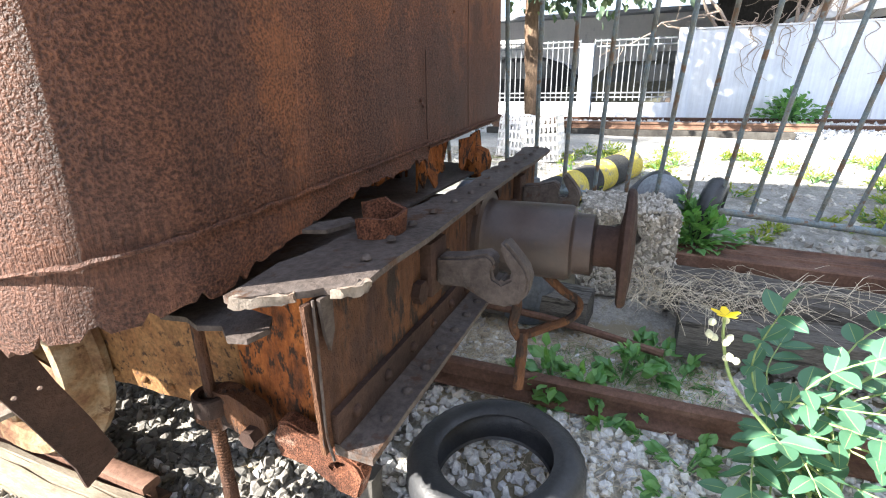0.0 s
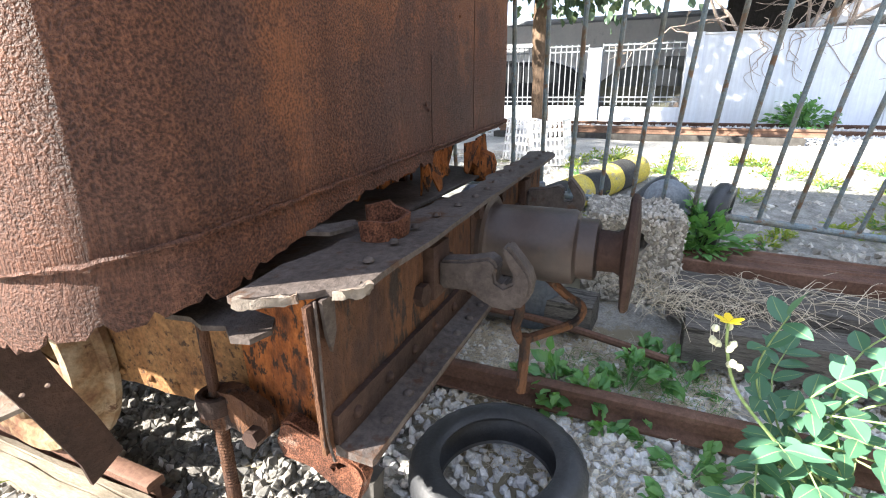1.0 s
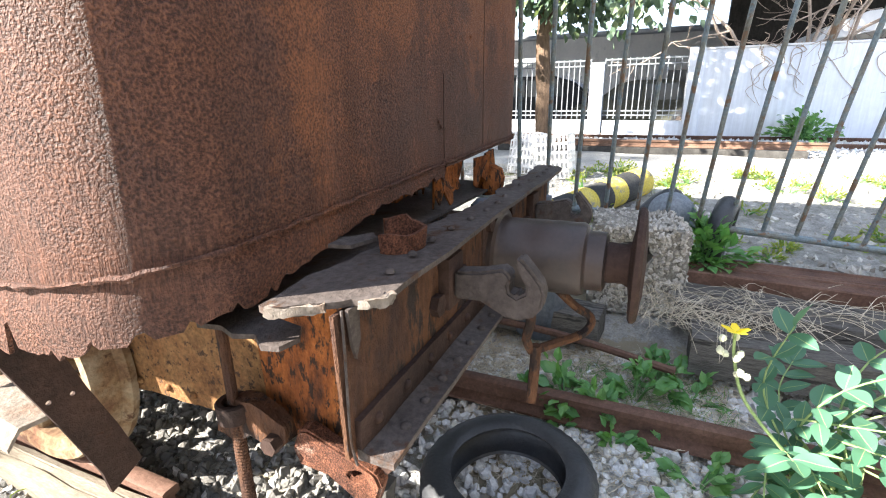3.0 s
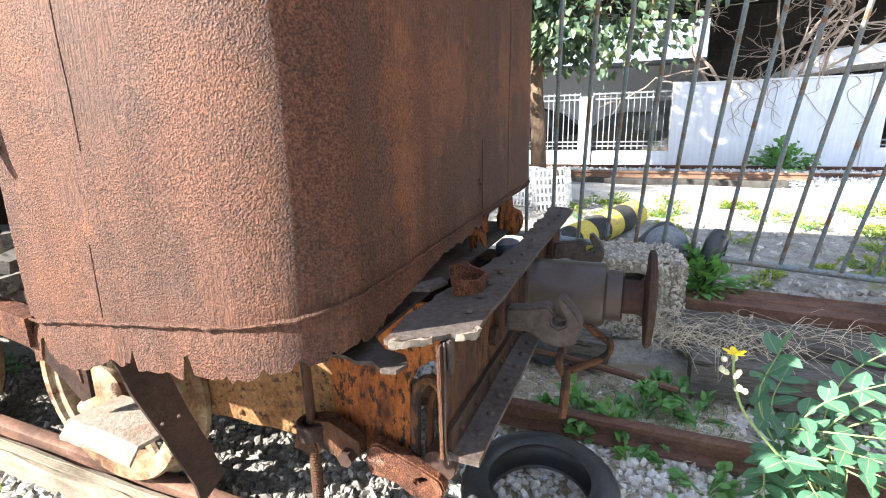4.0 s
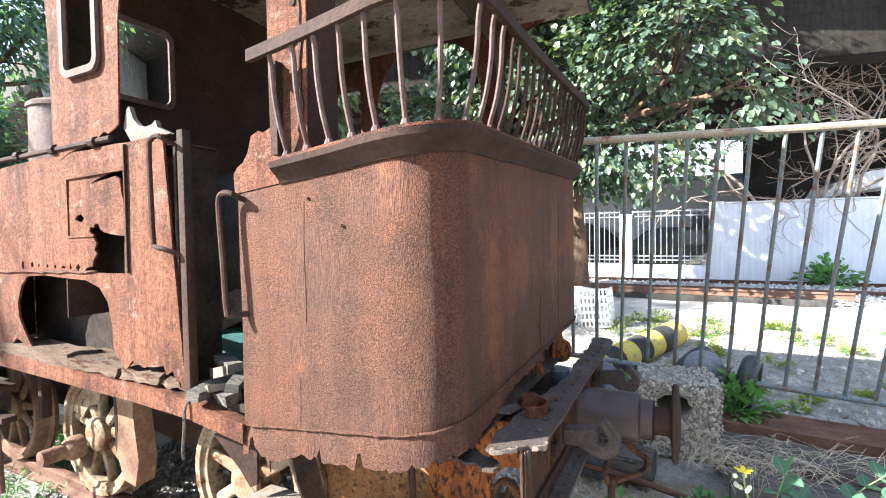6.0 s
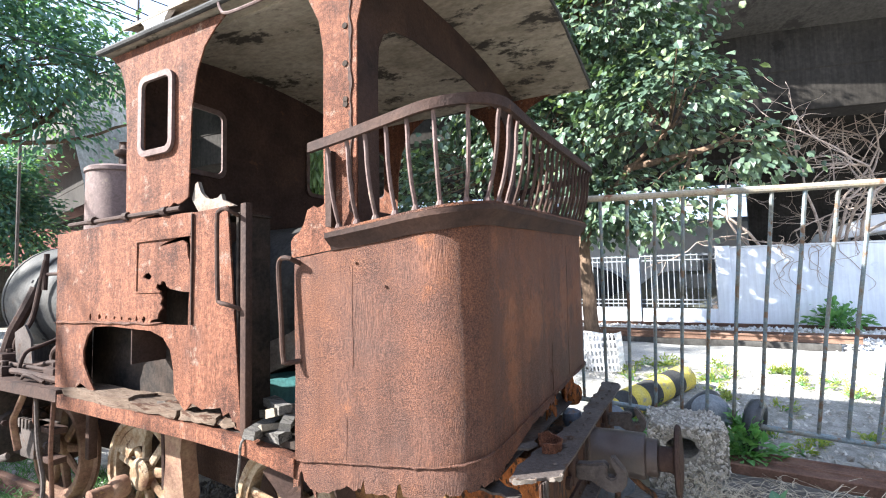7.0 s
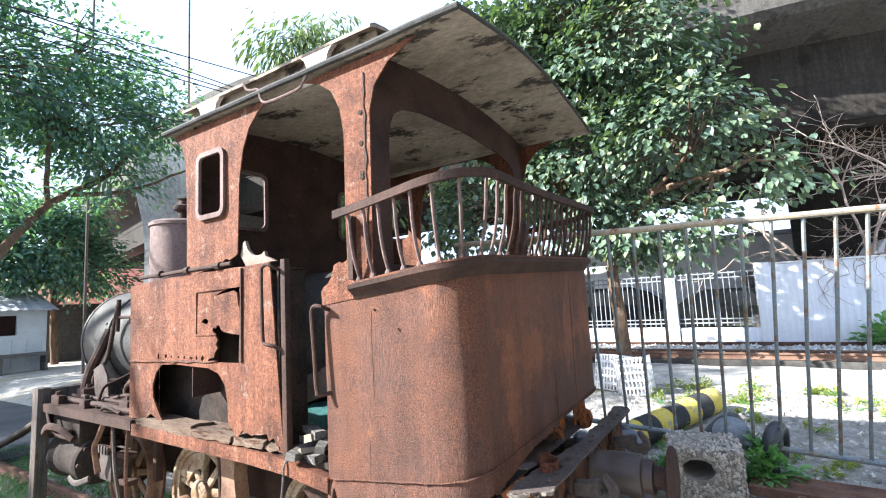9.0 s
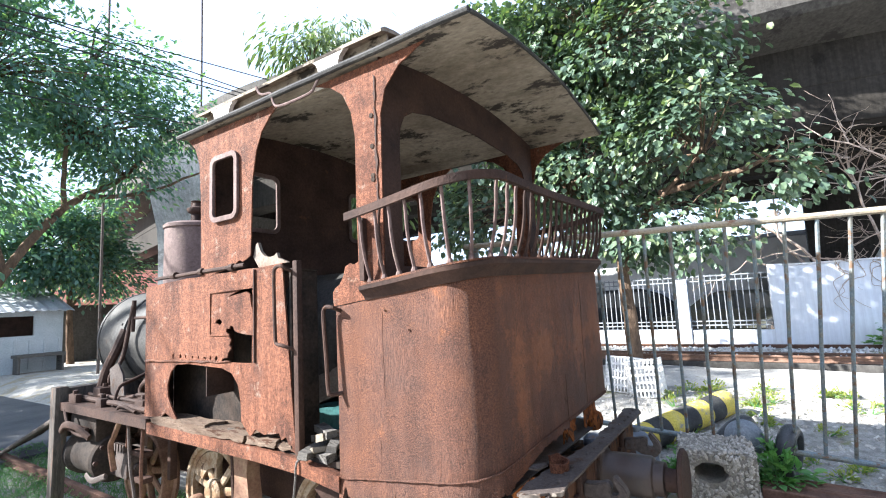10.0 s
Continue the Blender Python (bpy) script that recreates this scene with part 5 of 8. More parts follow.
    outl = [(0.045, 0.955), (0.075, 0.868), (0.105, 0.756), (0.177, 0.552), (0.237, 0.365), (0.25, 0.29), (0.285, 0.305), (0.345, 0.335), (0.30, 0.48), (0.255, 0.623), (0.215, 0.762), (0.17, 0.955)]
    spots = [[(cx + 0.007 * math.cos(a), cz + 0.007 * math.sin(a)) for a in np.arange(0, 6.2, 0.9)] for cx, cz in ((0.222, 0.623), (0.171, 0.627))]
    plate(bm, outl, spots, lambda u, v: (u, 0.68, v), (0, 0.012, 0))
    jitter(bm, 0.005, 5)
    part("stay", bm, RUST_DARK, loco, "dark diagonal flat stay hanging under the bunker")
    bm = bmesh.new()
    plate(bm, [(1.14, 0.855), (1.0, 0.955), (0.95, 0.955), (0.955, 0.66), (0.985, 0.645), (1.03, 0.72)], [], lambda u, v: (0.10 + 0.3 * (1.14 - u), u, v), (0.012, 0, 0))
    part("stay", bm, RUST_DARK, loco, "dark bent step bracket")
    bm = bmesh.new()
    plate(bm, torn((0.80, 0.98), (0.745, 0.84), 6, 0.006, 2) + torn((0.735, 0.82), (0.765, 0.98), 6, 0.006, 5), [], lambda u, v: (0.025, u, v), (0.006, 0, 0))
    part("stay", bm, RUST_SHELL, loco, "hanging torn rusty strip")
    # bent pale step tread
    bm = bmesh.new()
    vs = []
    for i in range(9):
        for j in range(7):
            u, v = i / 8, j / 6
            vs.append(bm.verts.new((0.085 + 0.18 * v, 1.02 - 0.30 * u - 0.025 * v, 0.60 - 0.015 * u + 0.008 * math.sin(u * 3.1) - 0.04 * (v < 0.1) + 0.006 * noise.noise(Vector((u * 6, v * 6, 0))))))
    for i in range(8):
        for j in range(6):
            bm.faces.new((vs[i * 7 + j], vs[(i + 1) * 7 + j], vs[(i + 1) * 7 + j + 1], vs[i * 7 + j + 1]))
    fs = bmesh.ops.extrude_face_region(bm, geom=bm.faces[:])
    bmesh.ops.translate(bm, vec=(0, 0, -0.012), verts=[v for v in fs["geom"] if isinstance(v, bmesh.types.BMVert)])
    part("step_tread", bm, CAST_BRIGHT, loco, "bent pale step tread with a crack")


build_underframe()


def build_rear_beam():
    W = 2 * XC
    g = random.Random(4)
    bm = bmesh.new()
    plate(bm, [(0.185, 0.735), (1.72, 0.735), (1.72, 1.0), (0.175, 1.0)], [], lambda u, v: (u, -0.168, v), (0, 0.008, 0))
    beam = part("buffer_beam", bm, RUST_SCALY, loco, "scaly rusted buffer beam plate")
    # top flange, torn at the near end
    bm = bmesh.new()
    near = [(0.262, -0.222), (0.235, -0.222), (0.215, -0.20), (0.21, -0.178), (0.195, -0.168), (0.182, -0.15), (0.17, -0.13), (0.148, -0.105), (0.13, -0.082), (0.135, -0.066), (0.17, -0.066), (0.24, -0.055)]
    inner = torn((0.24, -0.045), (0.55, -0.07), 9, 0.012, 31) + torn((0.55, -0.08), (0.95, -0.125), 12, 0.012, 33) + torn((0.95, -0.13), (1.88, -0.09), 20, 0.010, 32)
    far = [(1.86, -0.09), (1.89, -0.13), (1.86, -0.19), (1.78, -0.218)]
    out = near + inner[1:] + far + [(x, -0.218 + 0.004 * noise.noise(Vector((x * 9, 0, 0)))) for x in np.linspace(1.75, 0.3, 24)]
    plate(bm, out, [], lambda u, v: (u, v, 1.006 + 0.007 * noise.noise(Vector((u * 3, v * 3, 0)))), (0, 0, 0.011))
    fl = part("top_flange", bm, STEEL_GREY, beam, "grey flat top flange, bent and torn at its end")
    for x in np.arange(0.33, 1.85, 0.105):
        bm = bmesh.new()
        rivet(bm, (x, -0.17 + 0.01 * math.sin(x * 50), 1.02), (0, 0, 1), 0.010)
        part("rivet", bm, STEEL_GREY, fl)
    # pale lifted scale on the torn edges
    for pts in ([(0.126, -0.082), (0.146, -0.11), (0.168, -0.136), (0.18, -0.153), (0.187, -0.147), (0.172, -0.125), (0.14, -0.08)], [(0.208, -0.19), (0.213, -0.207), (0.234, -0.227), (0.266, -0.226), (0.262, -0.215), (0.235, -0.214), (0.218, -0.19)]):
        bm = bmesh.new()
        plate(bm, pts, [], lambda u, v: (u, v, 1.003), (0, 0, 0.014))
        bmesh.ops.subdivide_edges(bm, edges=bm.edges[:], cuts=4)
        jitter(bm, 0.006, 90)
        part("lifted_scale", bm, CAST_BRIGHT, fl, "pale lifted flake of scale")
    # torn web end
    bm = bmesh.new()
    tube(bm, smooth_line([(0.19, -0.172, 1.005), (0.188, -0.174, 0.94), (0.188, -0.172, 0.84), (0.189, -0.171, 0.77), (0.195, -0.176, 0.72)], 4), 0.0025, 6)
    plate(bm, [(0.0, 0), (0.03, 0.0), (0.028, -0.06), (0.015, -0.09), (0.006, -0.06)], [], lambda u, v: (0.195 + u, -0.175, 1.005 + v), (0, -0.006, 0))
    part("torn_edge", bm, STEEL_GREY, beam)
    # lower angle iron with rivets
    bm = bmesh.new()
    prof = [(-0.168, 0.742), (-0.176, 0.742), (-0.182, 0.738), (-0.192, 0.735), (-0.238, 0.733), (-0.238, 0.720), (-0.168, 0.720)]
    rings = [[bm.verts.new((x, y + 0.003 * noise.noise(Vector((x * 6, y, z))), z)) for y, z in prof] for x in np.linspace(0.207, 1.70, 24)]
    for A, B in zip(rings, rings[1:]):
        for j in range(7):
            bm.faces.new((A[j], A[(j + 1) % 7], B[(j + 1) % 7], B[j]))
    bm.faces.new(rings[0])
    bm.faces.new(rings[-1][::-1])
    ang = part("lower_angle", bm, STEEL_GREY, beam, "grey angle iron along the beam foot")
    for x in np.arange(0.30, 1.65, 0.085):
        bm = bmesh.new()
        rivet(bm, (x, -0.213, 0.733), (0, 0, 1), 0.012)
        part("rivet", bm, STEEL_GREY, ang)
    bm = bmesh.new()
    box(bm, 0.207, 1.70, -0.180, -0.1675, 0.743, 0.80)
    bmesh.ops.subdivide_edges(bm, edges=[e for e in bm.edges if e.calc_length() > 1], cuts=20)
    jitter(bm, 0.003, 20)
    leg = part("angle_leg", bm, RUST_DARK, beam, "dark upright leg of the angle iron")
    for x in np.arange(0.26, 1.65, 0.11):
        bm = bmesh.new()
        rivet(bm, (x, -0.180, 0.772), (0, -1, 0), 0.012)
        part("rivet", bm, RUST_DARK, leg)
    # brake shaft end: curved ear with an eye, on a cross shaft
    bm = bmesh.new()
    ear = [(0.171, 0.515), (0.146, 0.526), (0.015, 0.48), (-0.051, 0.454), (-0.064, 0.42), (-0.043, 0.35), (0.011, 0.352), (0.092, 0.399), (0.178, 0.409), (0.195, 0.454)]
    eye = [(0.005 + 0.022 * math.cos(a), 0.432 + 0.012 * math.sin(a) - 0.25 * 0.022 * math.cos(a)) for a in np.arange(0, 6.2, 0.8)]
    plate(bm, ear, [eye], lambda u, v: (0.43, u, v), (0.045, 0, 0))
    bmesh.ops.bevel(bm, geom=[e for e in bm.edges if e.calc_face_angle(0) > 0.8], offset=0.006, segments=2, affect='EDGES')
    jitter(bm, 0.004, 14)
    part("drawbar_ear", bm, RUST_RED, beam, "orange rusty ear with an eye")
    bm = bmesh.new()
    tube(bm, [(x, -0.035 + 0.004 * noise.noise(Vector((x * 6, 0, 0))), 0.475) for x in np.linspace(0.46, 1.5, 14)], 0.05, 14)
    part("beam_tube", bm, RUST_DARK, beam)
    # frame plate behind the beam: orange flakes to the rear, ochre further on
    bm = bmesh.new()
    out = [(0.34, 0.425), (0.20, 0.44), (0.075, 0.455), (0.07, 0.60), (0.066, 0.70), (0.045, 0.75), (0.005, 0.78), (-0.06, 0.795), (-0.15, 0.795), (-0.15, 0.95), (0.34, 0.95)]
    plate(bm, out, [], lambda u, v: (0.50, u, v), (0.014, 0, 0))
    bmesh.ops.subdivide_edges(bm, edges=bm.edges[:], cuts=4, use_grid_fill=True)
    jitter(bm, 0.006, 22)
    part("end_plate", bm, RUST_ORANGE, beam, "orange flaking frame plate with an arched end")
    bm = bmesh.new()
    tube(bm, smooth_line([(0.49, 0.05, 0.46), (0.485, 0.045, 0.60), (0.485, 0.03, 0.70), (0.485, -0.005, 0.735), (0.485, -0.04, 0.715), (0.485, -0.055, 0.64), (0.49, -0.05, 0.50)], 4), 0.017, 8)
    tube(bm, smooth_line([(0.53, 0.02, 0.46), (0.53, 0.015, 0.60), (0.53, -0.005, 0.69), (0.53, -0.03, 0.66), (0.53, -0.03, 0.50)], 4), 0.014, 8)
    jitter(bm, 0.006, 18)
    part("arch_rib", bm, RUST_SCALY, beam, "scaly ribbed spring hanger in the arch")
    bm = bmesh.new()
    out = torn((1.02, 0.40), (0.34, 0.425), 10, 0.006, 3) + [(0.34, 0.425), (0.34, 0.95), (1.02, 0.95)]
    plate(bm, out, [], lambda u, v: (0.505, u, v), (0.014, 0, 0))
    jitter(bm, 0.008, 6)
    side = part("drag_plate", bm, RUST_YELLOW, loco, "ochre rusty frame plate under the bunker")
    for y, z in ((0.42, 0.46), (0.52, 0.455), (0.64, 0.45), (0.75, 0.45), (0.88, 0.445), (0.95, 0.60)):
        bm = bmesh.new()
        rivet(bm, (0.503, y, z), (-1, 0, 0), 0.013)
        part("rivet", bm, RUST_YELLOW, side)
    # plate added behind the beam; hides sunlit ground so the gap stays dark
    bm = bmesh.new()
    box(bm, 0.53, 1.70, -0.155, 0.50, 0.80, 0.81)
    jitter(bm, 0.006, 4)
    part("gap_backing_plate", bm, RUST_SCALY, loco, "rusty plate added to keep the gap behind the beam dark")
    # foot plate of the bunker with an eaten, curled near edge
    bm = bmesh.new()
    edge = torn((0.165, 0.56), (0.15, -0.08), 20, 0.014, 17) + [(0.145, -0.085), (0.18, -0.095), (0.215, -0.07), (0.22, -0.02), (0.26, 0.03), (0.5, 0.035), (1.7, 0.035), (1.74, 0.56)]
    plate(bm, edge, [], lambda u, v: (u, v, 0.946 + 0.012 * noise.noise(Vector((u * 7, v * 7, 2)))), (0, 0, 0.009))
    part("foot_plate", bm, STEEL_GREY, loco, "grey eaten foot plate under the bunker")
    # brake bar with an eye and vertical screw
    bm = bmesh.new()
    outl = [(0.424, 0.529), (0.366, 0.563), (0.303, 0.572), (0.206, 0.523), (0.199, 0.476), (0.242, 0.434), (0.323, 0.463), (0.38, 0.427), (0.445, 0.441)]
    plate(bm, outl, [], lambda u, v: (0.415, u, v), (0.045, 0, 0))
    bmesh.ops.subdivide_edges(bm, edges=bm.edges[:], cuts=2)
    jitter(bm, 0.006, 20)
    bar = part("brake_bar", bm, RUST_SCALY, loco, "rusty brake cross bar with an eye")
    bm = bmesh.new()
    hexnut(bm, (0.415, 0.235, 0.475), (-1, 0, 0), 0.025, 0.03)
    part("nut", bm, RUST_DARK, bar)
    bm = bmesh.new()
    revolve(bm, [(0.045, -0.03), (0.047, 0.02), (0.042, 0.024), (0.030, 0.022), (0.028, -0.01)], (0.42, 0.37, 0.535), (0, 0, 1), 18)
    part("eye", bm, RUST_DARK, bar)
    bm = bmesh.new()
    tube(bm, [(0.43, 0.385, 0.945), (0.425, 0.378, 0.74), (0.42, 0.37, 0.55)], 0.015, 10)
    revolve(bm, [(0.0165 if i % 2 else 0.019, 0.50 - 0.24 * i / 47) for i in range(48)] + [(0.02, 0.25), (0.02, 0.10), (0.03, 0.095), (0.03, 0.05), (0.0, 0.045)], (0.42, 0.37, 0), (0, 0, 1), 12)
    part("brake_screw", bm, RUST_SCALY, loco, "threaded vertical brake screw")
    # broken stub collar on the flange
    bm = bmesh.new()
    seg = 20
    ring = []
    for k in range(seg + 1):
        a = radians(168 + 262 * k / seg)
        h = 0.034 + 0.003 * math.sin(k * 0.9) + (0.012 if k > 15 else 0)
        c, s = math.cos(a), math.sin(a)
        ring.append([bm.verts.new((0.495 + r * c * 1.05, -0.108 + r * s * 0.85, z)) for r, z in ((0.052, 1.012), (0.061, 1.012), (0.066, 1.02 + h), (0.057, 1.02 + h))])
    for A, B in zip(ring, ring[1:]):
        for j in range(4):
            bm.faces.new((A[j], A[(j + 1) % 4], B[(j + 1) % 4], B[j]))
    bm.faces.new(ring[0])
    bm.faces.new(ring[-1][::-1])
    part("pipe_collar", bm, RUST_RED, beam, "broken rusty half collar standing on the flange")
    bm = bmesh.new()
    plate(bm, [(0.36, 0.02), (0.40, -0.05), (0.47, -0.07), (0.50, -0.04), (0.45, -0.01), (0.42, 0.03)], [], lambda u, v: (u, v, 1.028 + 0.1 * (0.05 + v) * (u < 0.45)), (0, 0, 0.008))
    part("bent_tab", bm, STEEL_GREY, beam)
    # centre buffer
    bx, bz = 1.0, 0.865
    bm = bmesh.new()
    revolve(bm, [(0.13, -0.17), (0.13, -0.185), (0.11, -0.19), (0.104, -0.20), (0.106, -0.30), (0.106, -0.42), (0.10, -0.432), (0.088, -0.436), (0.085, -0.44), (0.085, -0.485), (0.075, -0.49), (0.05, -0.49)], (bx, 0, bz), (0, 1, 0), 40)
    buf = part("buffer", bm, BUFFER_GREY, loco, "grey-brown cast centre buffer with round head")
    bm = bmesh.new()
    revolve(bm, [(0.058, -0.48), (0.056, -0.535), (0.064, -0.55), (0.10, -0.556), (0.15, -0.558), (0.161, -0.564), (0.161, -0.574), (0.152, -0.582), (0.08, -0.590), (0.0, -0.592)], (bx, 0, bz), (0, 1, 0), 44)
    part("buffer_head", bm, RUST_DARK, buf, "worn brown buffer head disc")
    for dx, dz in ((-0.11, 0.11), (0.11, 0.11), (-0.11, -0.11), (0.11, -0.11)):
        bm = bmesh.new()
        hexnut(bm, (bx + dx, -0.157, bz + dz), (0, -1, 0), 0.024, 0.03)
        part("bolt", bm, RUST_DARK, buf)
    bm = bmesh.new()
    box(bm, bx - 0.15, bx + 0.15, -0.172, -0.156, bz - 0.13, bz + 0.13, bevel=0.005)
    part("base_plate", bm, RUST_DARK, buf)
    # side hooks
    prof = [(-0.197, 0.94), (-0.256, 0.947), (-0.307, 0.96), (-0.321, 0.952), (-0.329, 0.937), (-0.322, 0.924), (-0.325, 0.908), (-0.34, 0.9), (-0.357, 0.911), (-0.36, 0.926), (-0.35, 0.944), (-0.341, 0.962), (-0.334, 0.978), (-0.34, 0.989), (-0.351, 0.986), (-0.374, 0.96), (-0.392, 0.937), (-0.4, 0.913), (-0.395, 0.881), (-0.378, 0.858), (-0.348, 0.846), (-0.316, 0.848), (-0.293, 0.86), (-0.257, 0.878), (-0.196, 0.875)]
    for x in (0.60, 1.40):
        bm = bmesh.new()
        plate(bm, prof, [], lambda u, v: (x - 0.025, u, v), (0.05, 0, 0))
        bmesh.ops.bevel(bm, geom=[e for e in bm.edges if e.calc_face_angle(0) > 0.9], offset=0.006, segments=2, affect='EDGES')
        hk = part("coupling_hook", bm, STEEL_GREY, loco, "worn grey steel coupling hook", 50)
        bm = bmesh.new()
        box(bm, x - 0.045, x + 0.045, -0.195, -0.157, 0.85, 0.975, bevel=0.01)
        part("hook_socket", bm, RUST_DARK, hk)
        for dx in (-0.07, 0.07):
            bm = bmesh.new()
            hexnut(bm, (x + dx, -0.157, 0.90 if dx > 0 else 0.875), (0, -1, 0), 0.026, 0.03)
            revolve(bm, [(0.035, 0), (0.035, 0.006)], (x + dx, -0.157, 0.90 if dx > 0 else 0.875), (0, -1, 0), 14)
            part("bolt", bm, RUST_DARK, hk)
    # coupling link hanging from the hook
    bm = bmesh.new()
    tube(bm, smooth_line([(0.76, -0.325, 0.84), (0.78, -0.33, 0.756), (0.815, -0.312, 0.68), (0.84, -0.325, 0.63)], 4), 0.013, 8)
    tube(bm, smooth_line([(0.835, -0.335, 0.655), (0.835, -0.335, 0.60), (0.83, -0.333, 0.54), (0.83, -0.33, 0.478)], 4), 0.015, 8)
    tube(bm, smooth_line([(0.93, -0.33, 0.82), (0.95, -0.352, 0.795), (1.0, -0.412, 0.718), (1.02, -0.455, 0.683), (1.012, -0.458, 0.655), (0.98, -0.435, 0.636), (0.90, -0.387, 0.643), (0.85, -0.335, 0.634)], 5), 0.013, 8)
    part("coupling_link", bm, RUST_SCALY, loco, "rusty bent coupling link hanging below the hook")


build_rear_beam()


# ---- things beside the locomotive ----
def build_tyre():
    c = Vector((0.915, -0.245, 0.0))
    bm = bmesh.new()
    seg = 72
    prof = [(0.185, 0.03), (0.20, 0.018), (0.24, 0.015), (0.27, 0.025), (0.288, 0.05), (0.291, 0.085), (0.288, 0.12), (0.27, 0.148), (0.24, 0.158), (0.20, 0.155), (0.186, 0.142), (0.19, 0.132), (0.215, 0.13), (0.255, 0.11), (0.262, 0.085), (0.255, 0.06), (0.215, 0.042), (0.19, 0.04)]
    rings = []
    for k in range(seg):
        a = 2 * math.pi * k / seg
        w = 1 + 0.015 * math.sin(2 * a + 0.6)
        ring = []
        for j, (r, z) in enumerate(prof):
            groove = -0.004 if 3 <= j <= 7 and k % 2 else 0
            ring.append(bm.verts.new(c + Vector(((r * w + groove) * math.cos(a), (r / w + groove) * math.sin(a), z + 0.012 * math.cos(a + 0.8) + 0.004))))
        rings.append(ring)
    m = len(prof)
    for k in range(seg):
        A, B = rings[k], rings[(k + 1) % seg]
        for j in range(m):
            bm.faces.new((A[j], A[(j + 1) % m], B[(j + 1) % m], B[j]))
    single("tyre", bm, RUBBER, "worn black rubber tyre lying flat on gravel", "tyre", smooth=55)
    bm = bmesh.new()
    box(bm, 0.66, 0.73, 0.07, 0.16, -0.02, 0.15)
    bmesh.ops.subdivide_edges(bm, edges=bm.edges[:], cuts=2, use_grid_fill=True)
    jitter(bm, 0.014, 9)
    single("concrete_chunk", bm, CEMENT, "pale broken concrete chunk beside a tyre", "rubble")


build_tyre()


def build_block():
    g = random.Random(12)
    blk = thing("concrete_block", (2.7, -0.55, 0.12), "eroded pebble-concrete block with a round hole", "block")
    c = Vector((2.7, -0.53, 0))
    out = [(u + 0.016 * noise.noise(Vector((u * 9, v * 9, 0))), v + 0.016 * noise.noise(Vector((u * 9, v * 9, 4)))) for u, v in rounded(-0.265, 0.255, 0.08, 0.605, 0.05, 4)]
    dense = []
    for (a, b), (p, q) in zip(out, out[1:] + out[:1]):
        n = max(1, int(math.hypot(p - a, q - b) / 0.05))
        dense += [(a + (p - a) * i / n + g.uniform(-.012, .012), b + (q - b) * i / n + g.uniform(-.012, .012)) for i in range(n)]
    hole = [(0.03 + (0.098 + 0.03 * noise.noise(Vector((k * 0.7, 3, 0)))) * math.cos(2 * math.pi * k / 18) * 1.15, 0.455 + (0.075 + 0.012 * noise.noise(Vector((k, 9, 0)))) * math.sin(2 * math.pi * k / 18)) for k in range(18)]
    turn = Matrix.Translation(c) @ Matrix.Rotation(radians(6), 4, 'Z')
    bm = bmesh.new()
    plate(bm, dense, [hole], lambda u, v: turn @ Vector((-0.24, u, v)), turn.to_3x3() @ Vector((0.5, 0, 0)))
    part("block_body", bm, AGGREGATE, blk, smooth=None)
    verts, faces = [], []
    base = ((1, 0, 0), (-1, 0, 0), (0, 1, 0), (0, -1, 0), (0, 0, 1), (0, 0, -1))
    tri = ((0, 2, 4), (2, 1, 4), (1, 3, 4), (3, 0, 4), (2, 0, 5), (1, 2, 5), (3, 1, 5), (0, 3, 5))
    for i in range(1500):
        f = g.random()
        u, v = g.uniform(-0.255, 0.25), g.uniform(0.1, 0.60)
        if f < 0.55:
            if (u - 0.03) ** 2 / 1.3 + (v - 0.455) ** 2 < 0.0115:
                continue
            p = Vector((-0.243, u, v))
        elif f < 0.8:
            p = Vector((g.uniform(-0.24, 0.25), u, 0.606))
        else:
            p = Vector((g.uniform(-0.24, 0.25), -0.268, v))
        e = Euler((g.uniform(0, 6), g.uniform(0, 6), g.uniform(0, 6))).to_matrix()
        s = g.uniform(0.010, 0.021)
        b = len(verts)
        verts += [turn @ (p + e @ Vector((q[0] * 1.25, q[1], q[2] * 0.75)) * s) for q in base]
        faces += [tuple(b + k for k in t) for t in tri]
    ob = new("pebble", soup("pebble", verts, faces, STONE_BLOCK))
    ob.parent = blk
    ob.matrix_parent_inverse = PLACE[blk].inverted()
    tagged(ob, "pale pebbles set in cement", kind="stuff")


build_block()


def timber(name, p, q, w, h, mat, label, cat, group, seed, n=14):
    """A weathered beam along p-q with split, worn edges."""
    p, q = Vector(p), Vector(q)
    d = q - p
    side = Vector((d.y, -d.x, 0)).normalized()
    bm = bmesh.new()
    prof = [(-w / 2, 0), (w / 2, 0), (w / 2, h * 0.55), (w / 2 * 0.93, h * 0.93), (w * 0.3, h), (w * 0.12, h * 0.985), (w * 0.1, h * 0.9), (w * 0.07, h * 0.99), (-w * 0.2, h), (-w * 0.23, h * 0.93), (-w * 0.26, h), (-w / 2 * 0.93, h * 0.94), (-w / 2, h * 0.5)]
    rings = []
    for i in range(n + 1):
        c = p + d * i / n
        rings.append([bm.verts.new(c + side * (a + 0.012 * noise.noise(Vector((i * 0.6, j, seed)))) + Vector((0, 0, b + 0.012 * noise.noise(Vector((i * 0.7, j * 0.6, seed + 5)))))) for j, (a, b) in enumerate(prof)])
    k = len(prof)
    for A, B in zip(rings, rings[1:]):
        for j in range(k):
            bm.faces.new((A[j], A[(j + 1) % k], B[(j + 1) % k], B[j]))
    bm.faces.new(rings[0][::-1])
    bm.faces.new(rings[-1])
    return single(name, bm, mat, label, cat, group, smooth=30)


